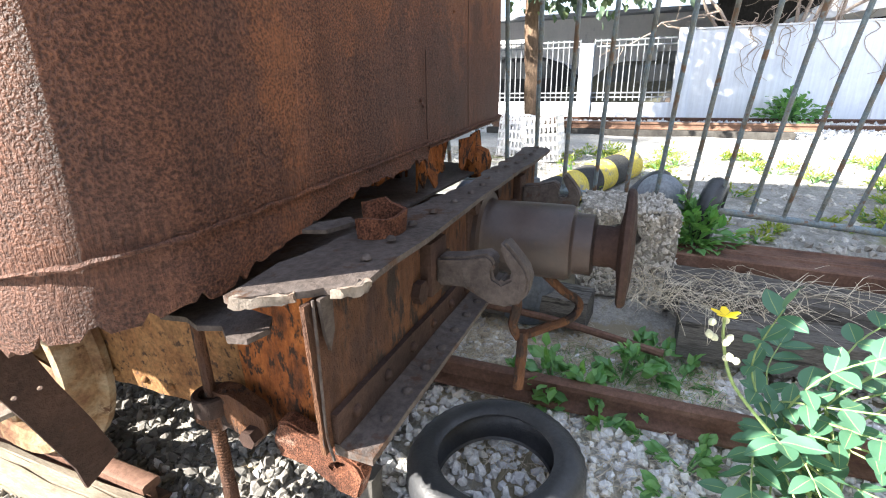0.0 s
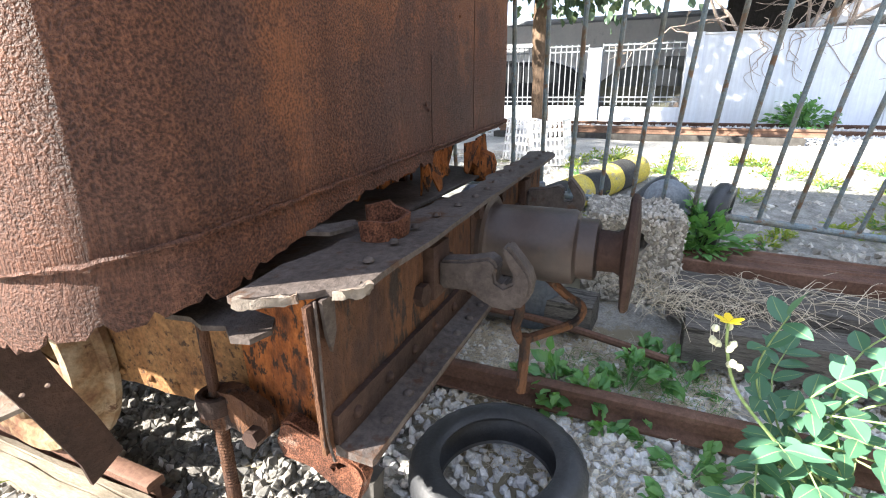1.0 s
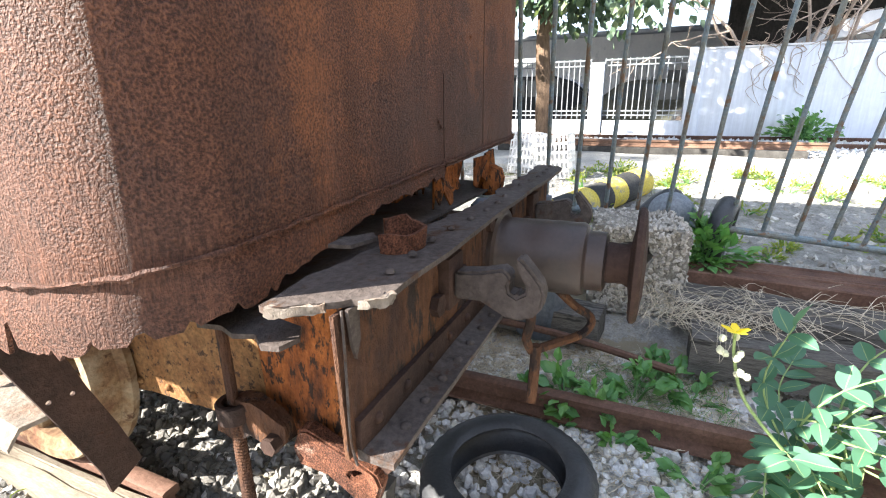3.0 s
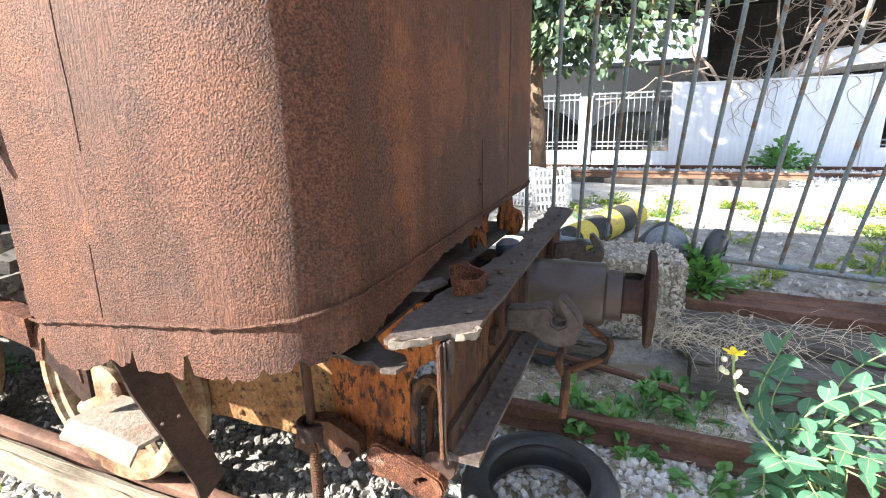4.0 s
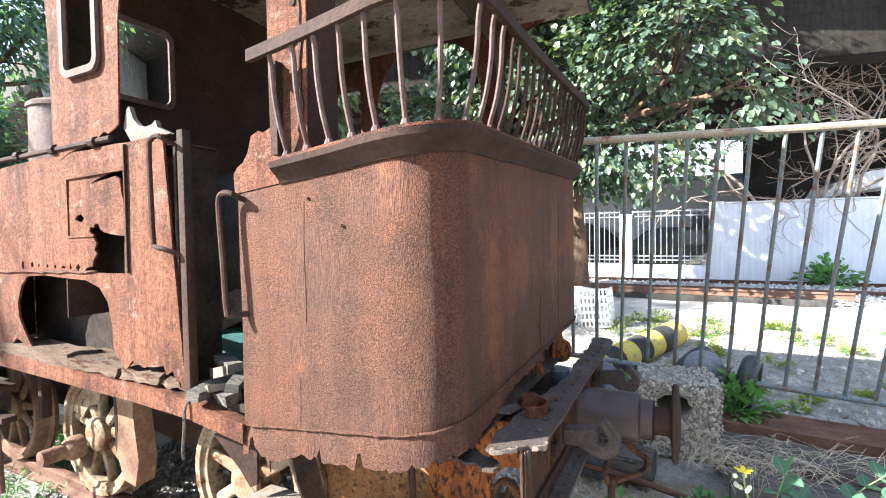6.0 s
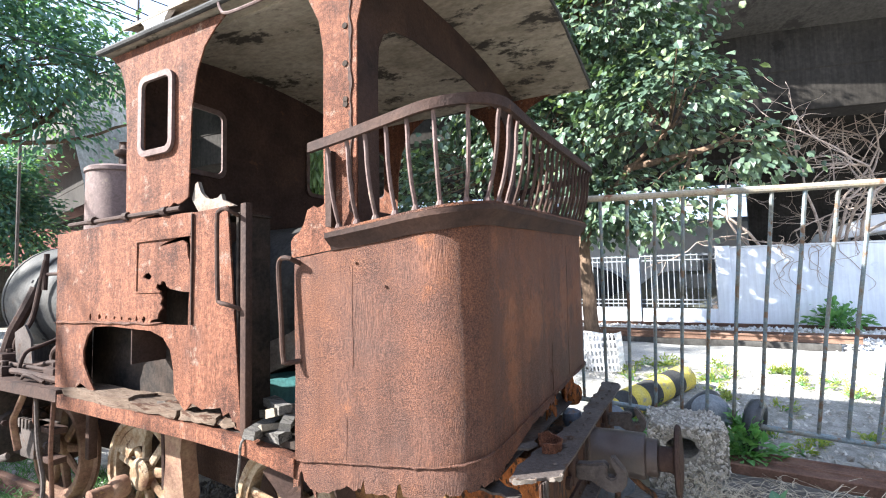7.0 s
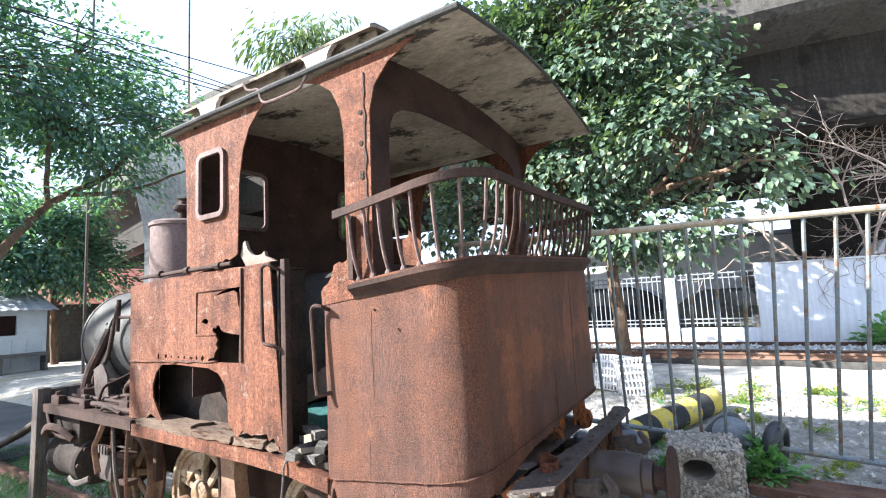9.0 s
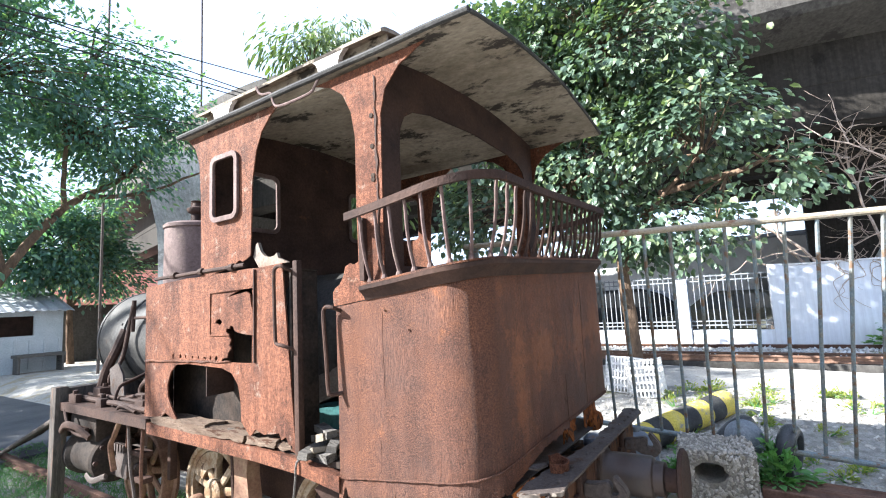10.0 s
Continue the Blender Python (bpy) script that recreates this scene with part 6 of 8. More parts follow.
timber("railway_sleeper", (2.05, -0.84, 0.06), (1.97, -2.9, 0.05), 0.24, 0.19, WOOD_GREY, "dark weathered split railway sleeper lying in weeds", "sleeper", "old sleepers", 1)
timber("railway_sleeper", (2.47, -0.78, 0.12), (2.30, -2.9, 0.10), 0.34, 0.16, WOOD_GREY, "wide grey weathered sleeper under dry grass", "sleeper", "old sleepers", 2)
timber("railway_sleeper", (2.20, 0.35, 0.05), (2.14, -0.42, 0.05), 0.24, 0.17, WOOD_GREY, "short dark sleeper end behind the coupling", "sleeper", "old sleepers", 3)
for x0, x1, z, lab in ((2.90, 2.74, 0.255, "brown rusty steel channel lying behind sleepers"), (2.72, 2.56, 0.255, "brown rusty flat steel beam lying beside a sleeper")):
    bm = bmesh.new()
    p, q = Vector((x0, -0.84, z)), Vector((x1, -3.2, z - 0.01))
    d = q - p
    s = Vector((d.y, -d.x, 0)).normalized()
    prof = [(-0.085, 0.0), (0.085, 0.0), (0.085, 0.075), (0.078, 0.082), (0.062, 0.082), (0.055, 0.07), (-0.055, 0.07), (-0.062, 0.082), (-0.078, 0.082), (-0.085, 0.075)]
    rings = [[bm.verts.new(c + s * a + Vector((0, 0, b))) for a, b in prof] for c in (p, q)]
    for j in range(10):
        bm.faces.new((rings[0][j], rings[0][(j + 1) % 10], rings[1][(j + 1) % 10], rings[1][j]))
    bm.faces.new(rings[0][::-1])
    bm.faces.new(rings[1])
    single("steel_channel", bm, RAIL_RUST, lab, "steel beam", "steel beams")
bm = bmesh.new()
tube(bm, smooth_line([(2.06, 0.35, 0.10), (1.98, -0.2, 0.12), (1.86, -0.78, 0.09)], 5), 0.02, 8)
single("steel_rod", bm, RAIL_RUST, "thin rusty steel rod lying beside the rail", "rod")

# firewood and scraps on the cab floor
gw = random.Random(6)
for k, (x, y, z, a, L) in enumerate(((0.10, 1.10, 1.085, 20, 0.34), (0.14, 1.00, 1.09, -15, 0.30), (0.08, 0.95, 1.135, 40, 0.28), (0.20, 1.04, 1.14, 5, 0.32), (0.12, 1.06, 1.17, 65, 0.24), (0.26, 1.12, 1.10, -40, 0.3), (0.05, 1.02, 1.065, 75, 0.25), (0.22, 0.93, 1.19, 30, 0.25))):
    bm = bmesh.new()
    w = gw.uniform(0.018, 0.032)
    vs = box(bm, -L / 2, L / 2, -w, w, -w * 0.7, w * 0.7)
    bmesh.ops.subdivide_edges(bm, edges=bm.edges[:], cuts=2, use_grid_fill=True)
    jitter(bm, 0.012, 7)
    bmesh.ops.transform(bm, matrix=pose(x, y, z - 0.01, gw.uniform(-20, 20), gw.uniform(-8, 8), a), verts=bm.verts)
    single("firewood", bm, WOOD_PALE if k % 2 else WOOD_GREY, "short split grey firewood billet on the cab floor", "firewood", "firewood pile")
bm = bmesh.new()
box(bm, 0.35, 0.75, 1.0, 1.5, 1.05, 1.20)
bmesh.ops.subdivide_edges(bm, edges=bm.edges[:], cuts=4, use_grid_fill=True)
jitter(bm, 0.05, 5)
single("tarpaulin", bm, TEAL_CLOTH, "crumpled teal tarpaulin on the cab floor", "tarpaulin")
bm = bmesh.new()
box(bm, -0.02, 0.02, -0.35, 0.35, -0.09, 0.09)
bmesh.ops.subdivide_edges(bm, edges=bm.edges[:], cuts=3, use_grid_fill=True)
jitter(bm, 0.02, 4)
bmesh.ops.transform(bm, matrix=pose(0.5, 1.35, 1.36, -24, 8, 0), verts=bm.verts)
single("plank", bm, CAST_BRIGHT, "pale plank leaning in the cab doorway", "plank")
bm = bmesh.new()
tube(bm, smooth_line([(0.02, 1.10, 1.06), (-0.03, 1.12, 1.03), (-0.035, 1.13, 0.93), (-0.03, 1.15, 0.84), (-0.02, 1.16, 0.80)], 4), 0.006, 6)
single("string", bm, WOOD_GREY, "grey string hanging over the running plate", "string")


# ---- fence ----
def fence_point(y, f):
    """On the leaning fence: y along the top rail, f from 0 at the foot to 1 at the top."""
    top = Vector((2.308 - 0.168 * (y + 0.014), y, 2.31 + 0.012 * y))
    foot = Vector((2.845 - 0.205 * (y + 0.014), y + 0.10, 0.635 + 0.115 * y))
    return foot.lerp(top, f)


fence = thing("metal_fence", (3.0, -1.2, 0.3), "leaning steel bar fence with chipped grey-blue paint and rust", "fence")
bm = bmesh.new()
tube(bm, [fence_point(y, 1.0) + Vector((0, 0, 0.012 + 0.004 * noise.noise(Vector((y * 2, 0, 0))))) for y in np.arange(1.3, -4.2, -0.2)], 0.026, 10)
part("top_rail", bm, FENCE_TOP, fence, "rusty cream and grey top rail")
bm = bmesh.new()
tube(bm, [fence_point(y, 0.0) for y in np.arange(1.3, -4.2, -0.2)], 0.022, 10)
part("bottom_rail", bm, FENCE_PAINT, fence)
gf = random.Random(2)
y = -0.05 + 0.187 * 7
while y > -4.1:
    bm = bmesh.new()
    a, b = fence_point(y + gf.uniform(-.008, .008), 0.0), fence_point(y + gf.uniform(-.006, .006), 1.0)
    if y > 0.9:
        b = b.lerp(a, 0.02)
    tube(bm, [a.lerp(b, f) + Vector((0.003 * noise.noise(Vector((y, f * 3, 0))), 0.004 * noise.noise(Vector((y, f * 3, 5))), 0)) for f in (0, 0.25, 0.5, 0.75, 1)], 0.0135, 8)
    part("bar", bm, FENCE_PAINT, fence)
    y -= 0.187
for y in (1.2, -4.0):
    bm = bmesh.new()
    a = fence_point(y, 0)
    tube(bm, [(a.x + 0.1, a.y, 0.1), a, fence_point(y, 1)], 0.03, 10)
    part("post", bm, FENCE_PAINT, fence)


# ---- clutter behind the fence ----
def banded_log():
    p, q = Vector((3.25, 0.22, 0)), Vector((4.75, -0.50, 0))
    for v in (p, q):
        v.z = ground_z(v.x, v.y) + 0.145
    d = (q - p).normalized()
    L = (q - p).length
    log = thing("concrete_bollard", tuple(p), "fallen concrete bollard banded in flaking black and yellow paint", "bollard")
    n = 7
    for k in range(n):
        bm = bmesh.new()
        r = 0.14
        prof = [(r, L * k / n), (r * 1.004, L * (k + 0.5) / n), (r, L * (k + 1) / n - 0.002)]
        if k == 0:
            prof = [(0.02, 0), (r * 0.9, 0.0), (r, 0.02)] + prof[1:]
        if k == n - 1:
            prof = prof[:2] + [(r, L - 0.02), (r * 0.9, L), (0.02, L)]
        revolve(bm, prof, p, d, 28)
        part("band", bm, YELLOW_PAINT if k % 2 == 0 else BLACK_PAINT, log, "yellow painted band" if k % 2 == 0 else "black painted band")


banded_log()
bm = bmesh.new()
revolve(bm, [(0.15 * math.sin(a), -0.15 * math.cos(a)) for a in np.linspace(0.02, math.pi - 0.02, 16)], (3.13, -0.73, 0.56), (0, 0, 1), 28)
single("concrete_ball", bm, BALL_GREY, "grey painted concrete ball on the ground behind a fence", "ball", smooth=60)


def ring_tyre(c, axis, R, r, label, mat=RUBBER):
    c, d = Vector(c), Vector(axis).normalized()
    u, v = ring_frame(d)
    bm = bmesh.new()
    rings = []
    for k in range(36):
        a = 2 * math.pi * k / 36
        o = math.cos(a) * u + math.sin(a) * v
        rings.append([bm.verts.new(c + o * (R - r + r * math.cos(b)) + d * r * 1.2 * math.sin(b)) for b in [2 * math.pi * j / 10 for j in range(10)]])
    for k in range(36):
        A, B = rings[k], rings[(k + 1) % 36]
        for j in range(10):
            bm.faces.new((A[j], A[(j + 1) % 10], B[(j + 1) % 10], B[j]))
    return single("tyre", bm, mat, label, "tyre", "old tyres", smooth=60)


ring_tyre((3.35, -0.62, 0.47), (0.35, 0.75, 0.55), 0.27, 0.06, "dark old tyre leaning behind a concrete ball")
ring_tyre((3.12, -1.03, 0.48), (0.25, 1, 0.15), 0.23, 0.055, "dark old tyre standing beside a weed")
bm = bmesh.new()
revolve(bm, [(0.13, 0.0), (0.15, 0.02), (0.15, 0.55), (0.145, 0.62), (0.12, 0.70), (0.07, 0.745), (0.03, 0.755), (0.03, 0.79), (0.0, 0.795)], (2.16, -0.08, 0.03), (0, 0, 1), 26)
single("gas_cylinder", bm, PIPE_BLUE, "blue-grey steel gas cylinder standing behind the buffer", "cylinder", smooth=45)
# rusted fittings inside the open bunker bottom
for p, s, mat, lab in (((1.58, 0.05, 0.985), 0.06, RUST_ORANGE, "orange corroded valve body"), ((1.41, 0.01, 0.885), 0.055, PIPE_BLUE, "blue-grey round cap")):
    bm = bmesh.new()
    revolve(bm, [(s * 0.7, -s), (s, -s * 0.6), (s * 1.1, 0), (s, s * 0.6), (s * 0.5, s), (0, s * 1.05)], p, (0, 0.2, 1), 14)
    jitter(bm, 0.015, 12)
    part("valve_body", bm, mat, loco, lab)
bm = bmesh.new()
plate(bm, torn((0.62, 1.03), (1.1, 1.03), 14, 0.02, 5) + torn((1.1, 1.12), (0.62, 1.12), 10, 0.015, 6), [], lambda u, v: (u, 0.10 + 0.02 * math.sin(u * 30), v), (0, 0.008, 0))
part("inner_scrap", bm, RUST_ORANGE, loco, "orange ragged sheet inside the bunker skirt")
for k, (x0, x1, y0) in enumerate(((0.98, 1.14, 0.03), (1.16, 1.32, 0.06), (1.34, 1.50, 0.04), (1.52, 1.72, 0.06))):
    bm = bmesh.new()
    plate(bm, torn((x0, 1.0), (x1, 1.01), 9, 0.03, 40 + k) + [(x1, 1.10), (x0, 1.10)], [], lambda u, v: (u, y0 + 0.018 * math.sin(u * 45), v), (0, 0.006, 0))
    part("inner_scrap", bm, RUST_ORANGE, loco, "orange ragged strip hanging inside the bunker")


def plastic_crate(at, turn, label):
    cr = thing("plastic_crate", at, label, "crate", "white crates")
    M = Matrix.Translation(at) @ Euler(turn).to_matrix().to_4x4()
    L, Wd, H = 0.42, 0.28, 0.50
    for side in range(4):
        bm = bmesh.new()
        a, b = ((L / 2, 0), (0, Wd / 2), (-L / 2, 0), (0, -Wd / 2))[side]
        ln = Wd if a else L
        n = 5 if a else 8

        def put(u, v):
            return M @ (Vector((a, u, v)) if a else Vector((u, b, v)))
        holes = []
        for i in range(n):
            for j in range(5):
                u0, v0 = -ln / 2 + ln * (i + 0.18) / n, H * (j + 0.15) / 5
                holes.append([(u0, v0), (u0 + ln / n * 0.62, v0), (u0 + ln / n * 0.62, v0 + H / 5 * 0.68), (u0, v0 + H / 5 * 0.68)])
        th = M.to_3x3() @ Vector((-a, -b, 0)).normalized() * 0.012
        plate(bm, [(-ln / 2, 0), (ln / 2, 0), (ln / 2, H), (-ln / 2, H)], holes, put, th)
        part("lattice_side", bm, WHITE_PLASTIC, cr, smooth=None)
    bm = bmesh.new()
    box(bm, -L / 2, L / 2, -Wd / 2, Wd / 2, 0, 0.015, M)
    part("crate_bottom", bm, WHITE_PLASTIC, cr)


plastic_crate((5.30, 0.45, 0.43), (0, 0.1, 1.45), "white plastic lattice crate on bright ground")
plastic_crate((5.45, 0.82, 0.43), (0.18, 0, 1.2), "white plastic lattice crate leaning beside another")

# pale concrete apron in front of the far track
bm = bmesh.new()
box(bm, 5.9, 7.9, -9.0, 3.4, 0.36, 0.475)
bmesh.ops.subdivide_edges(bm, edges=[e for e in bm.edges if e.calc_length() > 4], cuts=30)
jitter(bm, 0.05, 1.1)
single("concrete_path", bm, PATH_PALE, "sun-bleached pale concrete strip beside the track", "path", kind="structure")


# ---- far wall with fence panels ----
def far_wall():
    w = thing("boundary_wall", (12.1, 0, 0.4), "pale grey boundary wall with steel fence panels", "wall", kind="structure")
    for y0, y1, z0, z1, mat, nm in ((0.66, 12.0, 0.35, 0.84, WALL_GREY, "plinth"), (-1.22, 0.62, 0.35, 0.82, WALL_GREY, "plinth"), (-4.86, -1.26, 0.35, 2.30, WALL_GREY, "wall_panel"), (-9.5, -4.9, 0.35, 0.88, WALL_WHITE, "plinth"), (-15, -9.54, 0.35, 2.3, WALL_WHITE, "wall_panel")):
        bm = bmesh.new()
        box(bm, 12.0, 12.2, y0, y1, z0, z1, bevel=0.01)
        part(nm, bm, mat, w)
    for y, zt in ((0.82, 2.12), (4.6, 2.15), (8.4, 2.15), (-1.24, 2.36), (-4.88, 2.36)):
        bm = bmesh.new()
        box(bm, 11.96, 12.24, y - 0.15, y + 0.15, 0.35, zt, bevel=0.012)
        part("pillar", bm, WALL_GREY, w)
    bm = bmesh.new()
    box(bm, 11.97, 12.23, -4.7, -1.4, 2.302, 2.34, bevel=0.008)
    part("coping", bm, WALL_WHITE, w)
    for y0, y1, tall in ((-1.08, 0.66, 2.22), (0.98, 4.44, 2.22), (4.76, 8.24, 2.22), (-9.3, -5.05, 2.3)):
        bm = bmesh.new()
        for z in (0.94, 1.04, tall - 0.16, tall - 0.04):
            box(bm, 12.08, 12.12, y0, y1, z - 0.014, z + 0.014)
        pan = part("fence_panel", bm, FAR_STEEL, w, "light grey steel fence panel")
        n = max(2, int((y1 - y0) / 0.125))
        for k in range(n + 1):
            bm = bmesh.new()
            yy = y0 + (y1 - y0) * k / n
            box(bm, 12.09, 12.11, yy - 0.009, yy + 0.009, 0.86, tall)
            part("bar", bm, FAR_STEEL, pan, smooth=None)


far_wall()


def car(at, mat, label, length=4.2, hgt=1.5):
    """A plain hatchback seen side on, along y."""
    cx, cy, cz = at
    cr = thing("car", at, label, "car", "parked cars")
    side = [(-2.1, 0.25), (2.05, 0.25), (2.1, 0.55), (2.0, 0.78), (1.3, 0.9), (0.65, 1.38), (0.2, 1.48), (-0.9, 1.48), (-1.5, 1.3), (-1.95, 0.95), (-2.1, 0.7)]
    k = length / 4.2
    bm = bmesh.new()
    plate(bm, [(u * k, v * hgt / 1.5) for u, v in side], [], lambda u, v: (cx - 0.8, cy + u, cz + v), (1.6, 0, 0))
    bmesh.ops.bevel(bm, geom=[e for e in bm.edges if e.calc_face_angle(0) > 0.5], offset=0.07, segments=2, affect='EDGES')
    part("body", bm, mat, cr)
    for u0, u1 in ((-0.05, 0.95), (-1.25, -0.15)):
        bm = bmesh.new()
        pts = [(u0, 0.92), (u1, 0.92), (min(u1, 0.5), 1.36), (max(u0, -1.05), 1.38)]
        plate(bm, [(u * k, v * hgt / 1.5) for u, v in pts], [], lambda u, v: (cx - 0.81, cy + u, cz + v), (0.02, 0, 0))
        part("window", bm, GLASS, cr)
    for u in (-1.3, 1.3):
        bm = bmesh.new()
        revolve(bm, [(0.12, 0), (0.30, 0.0), (0.31, 0.03), (0.31, 0.18), (0.28, 0.2), (0.1, 0.2)], (cx - 0.85, cy + u * k, cz + 0.3), (1, 0, 0), 20)
        wh = part("wheel", bm, RUBBER, cr)
        bm = bmesh.new()
        revolve(bm, [(0.05, -0.015), (0.18, -0.01), (0.2, 0.01)], (cx - 0.855, cy + u * k, cz + 0.3), (1, 0, 0), 14)
        part("rim", bm, STEEL_GREY, wh)


gv = random.Random(9)
for k in range(9):
    y = gv.uniform(-4.4, -1.5)
    bm = bmesh.new()
    pts = [(11.985, y, 2.36)]
    for i in range(6):
        p = pts[-1]
        pts.append((11.985, p[1] + gv.uniform(-.22, .22), p[2] - gv.uniform(0.05, 0.3)))
    tube(bm, smooth_line(pts, 3), 0.009, 5, 0.004)
    single("vine", bm, BARK_PALE, "thin bare vine stem hanging on the wall", "vine", "wall vines")
car((15.2, 3.2, 0.45), CAR_DARK, "dark parked car behind the fence panels", hgt=1.55)
car((14.6, -0.1, 0.45), CAR_OLIVE, "dusty olive parked car behind the fence panels", 3.6, 1.35)
car((17.5, 7.0, 0.45), CAR_DARK, "dark parked car further behind the wall")

# white building beyond the wall
bld = thing("white_building", (26, 2, 0.4), "sunlit white low building beyond the boundary wall", "building")
bm = bmesh.new()
wins = [[(y, 1.2), (y + 1.2, 1.2), (y + 1.2, 2.5), (y, 2.5)] for y in (-14, -10, -6, -2, 6, 10, 14, 18)]
plate(bm, [(-18, 0.3), (24, 0.3), (24, 4.0), (-18, 4.0)], wins, lambda u, v: (24, u, v), (0.25, 0, 0))
part("wall", bm, WALL_WHITE, bld)
bm = bmesh.new()
box(bm, 23.2, 30, -18.5, 24.5, 4.0, 4.15)
part("roof", bm, TIN, bld)
for wn_ in wins:
    bm = bmesh.new()
    plate(bm, wn_, [], lambda u, v: (24.15, u, v), (0.02, 0, 0))
    part("window", bm, GLASS, bld)
# white carport roof behind the wall
port = thing("carport", (14.5, -5.5, 0.4), "white sloping carport roof behind the wall", "carport")
bm = bmesh.new()
plate(bm, [(-3.55, 2.42), (-3.75, 2.75), (-4.4, 3.0), (-9, 3.3), (-9, 2.95), (-4.6, 2.62)], [], lambda u, v: (13.2, u, v), (2.6, 0, 0))
part("roof", bm, WALL_WHITE, port)
for y in (-4.2, -8.6):
    bm = bmesh.new()
    tube(bm, [(14.5, y, 0.35), (14.5, y, 2.8)], 0.05, 8)
    part("post", bm, FAR_STEEL, port)


# ---- overpass ----
def overpass():
    ov = thing("overpass", (12, 6, 0), "stained concrete road overpass on hammerhead piers", "overpass")
    line = smooth_line([(16, -24, 0), (12.2, -12, 0), (9.9, -3.4, 0), (9.25, 0, 0), (7.4, 6, 0), (6.2, 12, 0), (7.3, 20, 0), (10.4, 34, 0), (14.4, 51, 0), (23, 84, 0)], 5)
    # deck with parapet
    def sweep(name, prof, mat, label=""):
        bm = bmesh.new()
        rings = []
        for i, p in enumerate(line):
            d = (line[min(i + 1, len(line) - 1)] - line[max(i - 1, 0)]).normalized()
            s = Vector((d.y, -d.x, 0))
            rings.append([bm.verts.new(p + s * a + Vector((0, 0, b))) for a, b in prof])
        k = len(prof)
        for A, B in zip(rings, rings[1:]):
            for j in range(k):
                bm.faces.new((A[j], A[(j + 1) % k], B[(j + 1) % k], B[j]))
        bm.faces.new(rings[0][::-1])
        bm.faces.new(rings[-1])
        return part(name, bm, mat, ov, label)
    sweep("deck", [(0, 8.5), (0, 7.35), (0.15, 7.2), (1.3, 7.0), (11.0, 7.0), (11.9, 7.2), (12, 7.35), (12, 8.5), (11.75, 8.5), (11.75, 7.5), (0.25, 7.5), (0.25, 8.5)], CEMENT, "concrete deck edge and parapet")
    sweep("fascia_girder", [(1.3, 7.0), (1.3, 6.1), (1.32, 6.08), (1.32, 5.2), (1.44, 5.2), (1.46, 7.0)], CEMENT_DARK, "brown-stained concrete fascia girder, darkened for shade")
    # Inner girders are coloured black for the shade beneath the deck.
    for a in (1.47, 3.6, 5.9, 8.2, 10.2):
        sweep("girder", [(a, 7.0), (a, 5.22), (a + 0.7, 5.22), (a + 0.7, 5.45), (a + 0.58, 5.6), (a + 0.58, 6.6), (a + 0.7, 6.75), (a + 0.7, 7.0)], SHADE_CEMENT, "concrete girder with the underside's shade put into its black colour")
    for x, y, turn in ((12.3, 14.5, 4), (17.5, 38, -12)):
        bm = bmesh.new()
        out = [(-1.0, 0.2), (1.0, 0.2), (1.0, 3.4), (1.4, 4.0), (5.2, 4.9), (5.2, 5.19), (-5.2, 5.19), (-5.2, 4.9), (-1.4, 4.0), (-1.0, 3.4)]
        M = Matrix.Translation((x, y, 0)) @ Matrix.Rotation(radians(turn), 4, 'Z')
        plate(bm, out, [], lambda u, v: M @ Vector((u, -0.7, v)), M.to_3x3() @ Vector((0, 1.4, 0)))
        part("pier", bm, CEMENT, ov, "concrete hammerhead pier", smooth=25)
    # the near edge pier head that rises beside the dome
    bm = bmesh.new()
    M = Matrix.Translation((6.6, 14.2, 0)) @ Matrix.Rotation(radians(35), 4, 'Z')
    out = [(-0.62, 0), (0.62, 0), (0.62, 3.9), (0.72, 4.6), (1.15, 5.6), (1.2, 6.9), (-1.2, 6.9), (-1.15, 5.6), (-0.72, 4.6), (-0.62, 3.9)]
    plate(bm, out, [], lambda u, v: M @ Vector((u, -0.9, v)), M.to_3x3() @ Vector((0, 1.8, 0)))
    part("pier", bm, CEMENT_LIT, ov, "flared concrete pier, light put into its pale colour", smooth=25)


overpass()
# Added black wall; it closes the underpass and stands for its deep shade.
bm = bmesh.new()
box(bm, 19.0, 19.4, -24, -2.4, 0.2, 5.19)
single("underpass_shade_wall", bm, SHADE_CEMENT, "added black wall that stands for the shade under the overpass", "wall", kind="structure")

# added plain wall, unseen behind the viewpoint; blocks sky and bounce from the bunker's rear
bm = bmesh.new()
box(bm, -16, 2.2, -3.9, -3.6, -0.1, 5.2)
single("sky_blocker_wall", bm, WALL_SHADE, "added unseen dark wall that shades the bunker's rear", "wall", kind="structure")


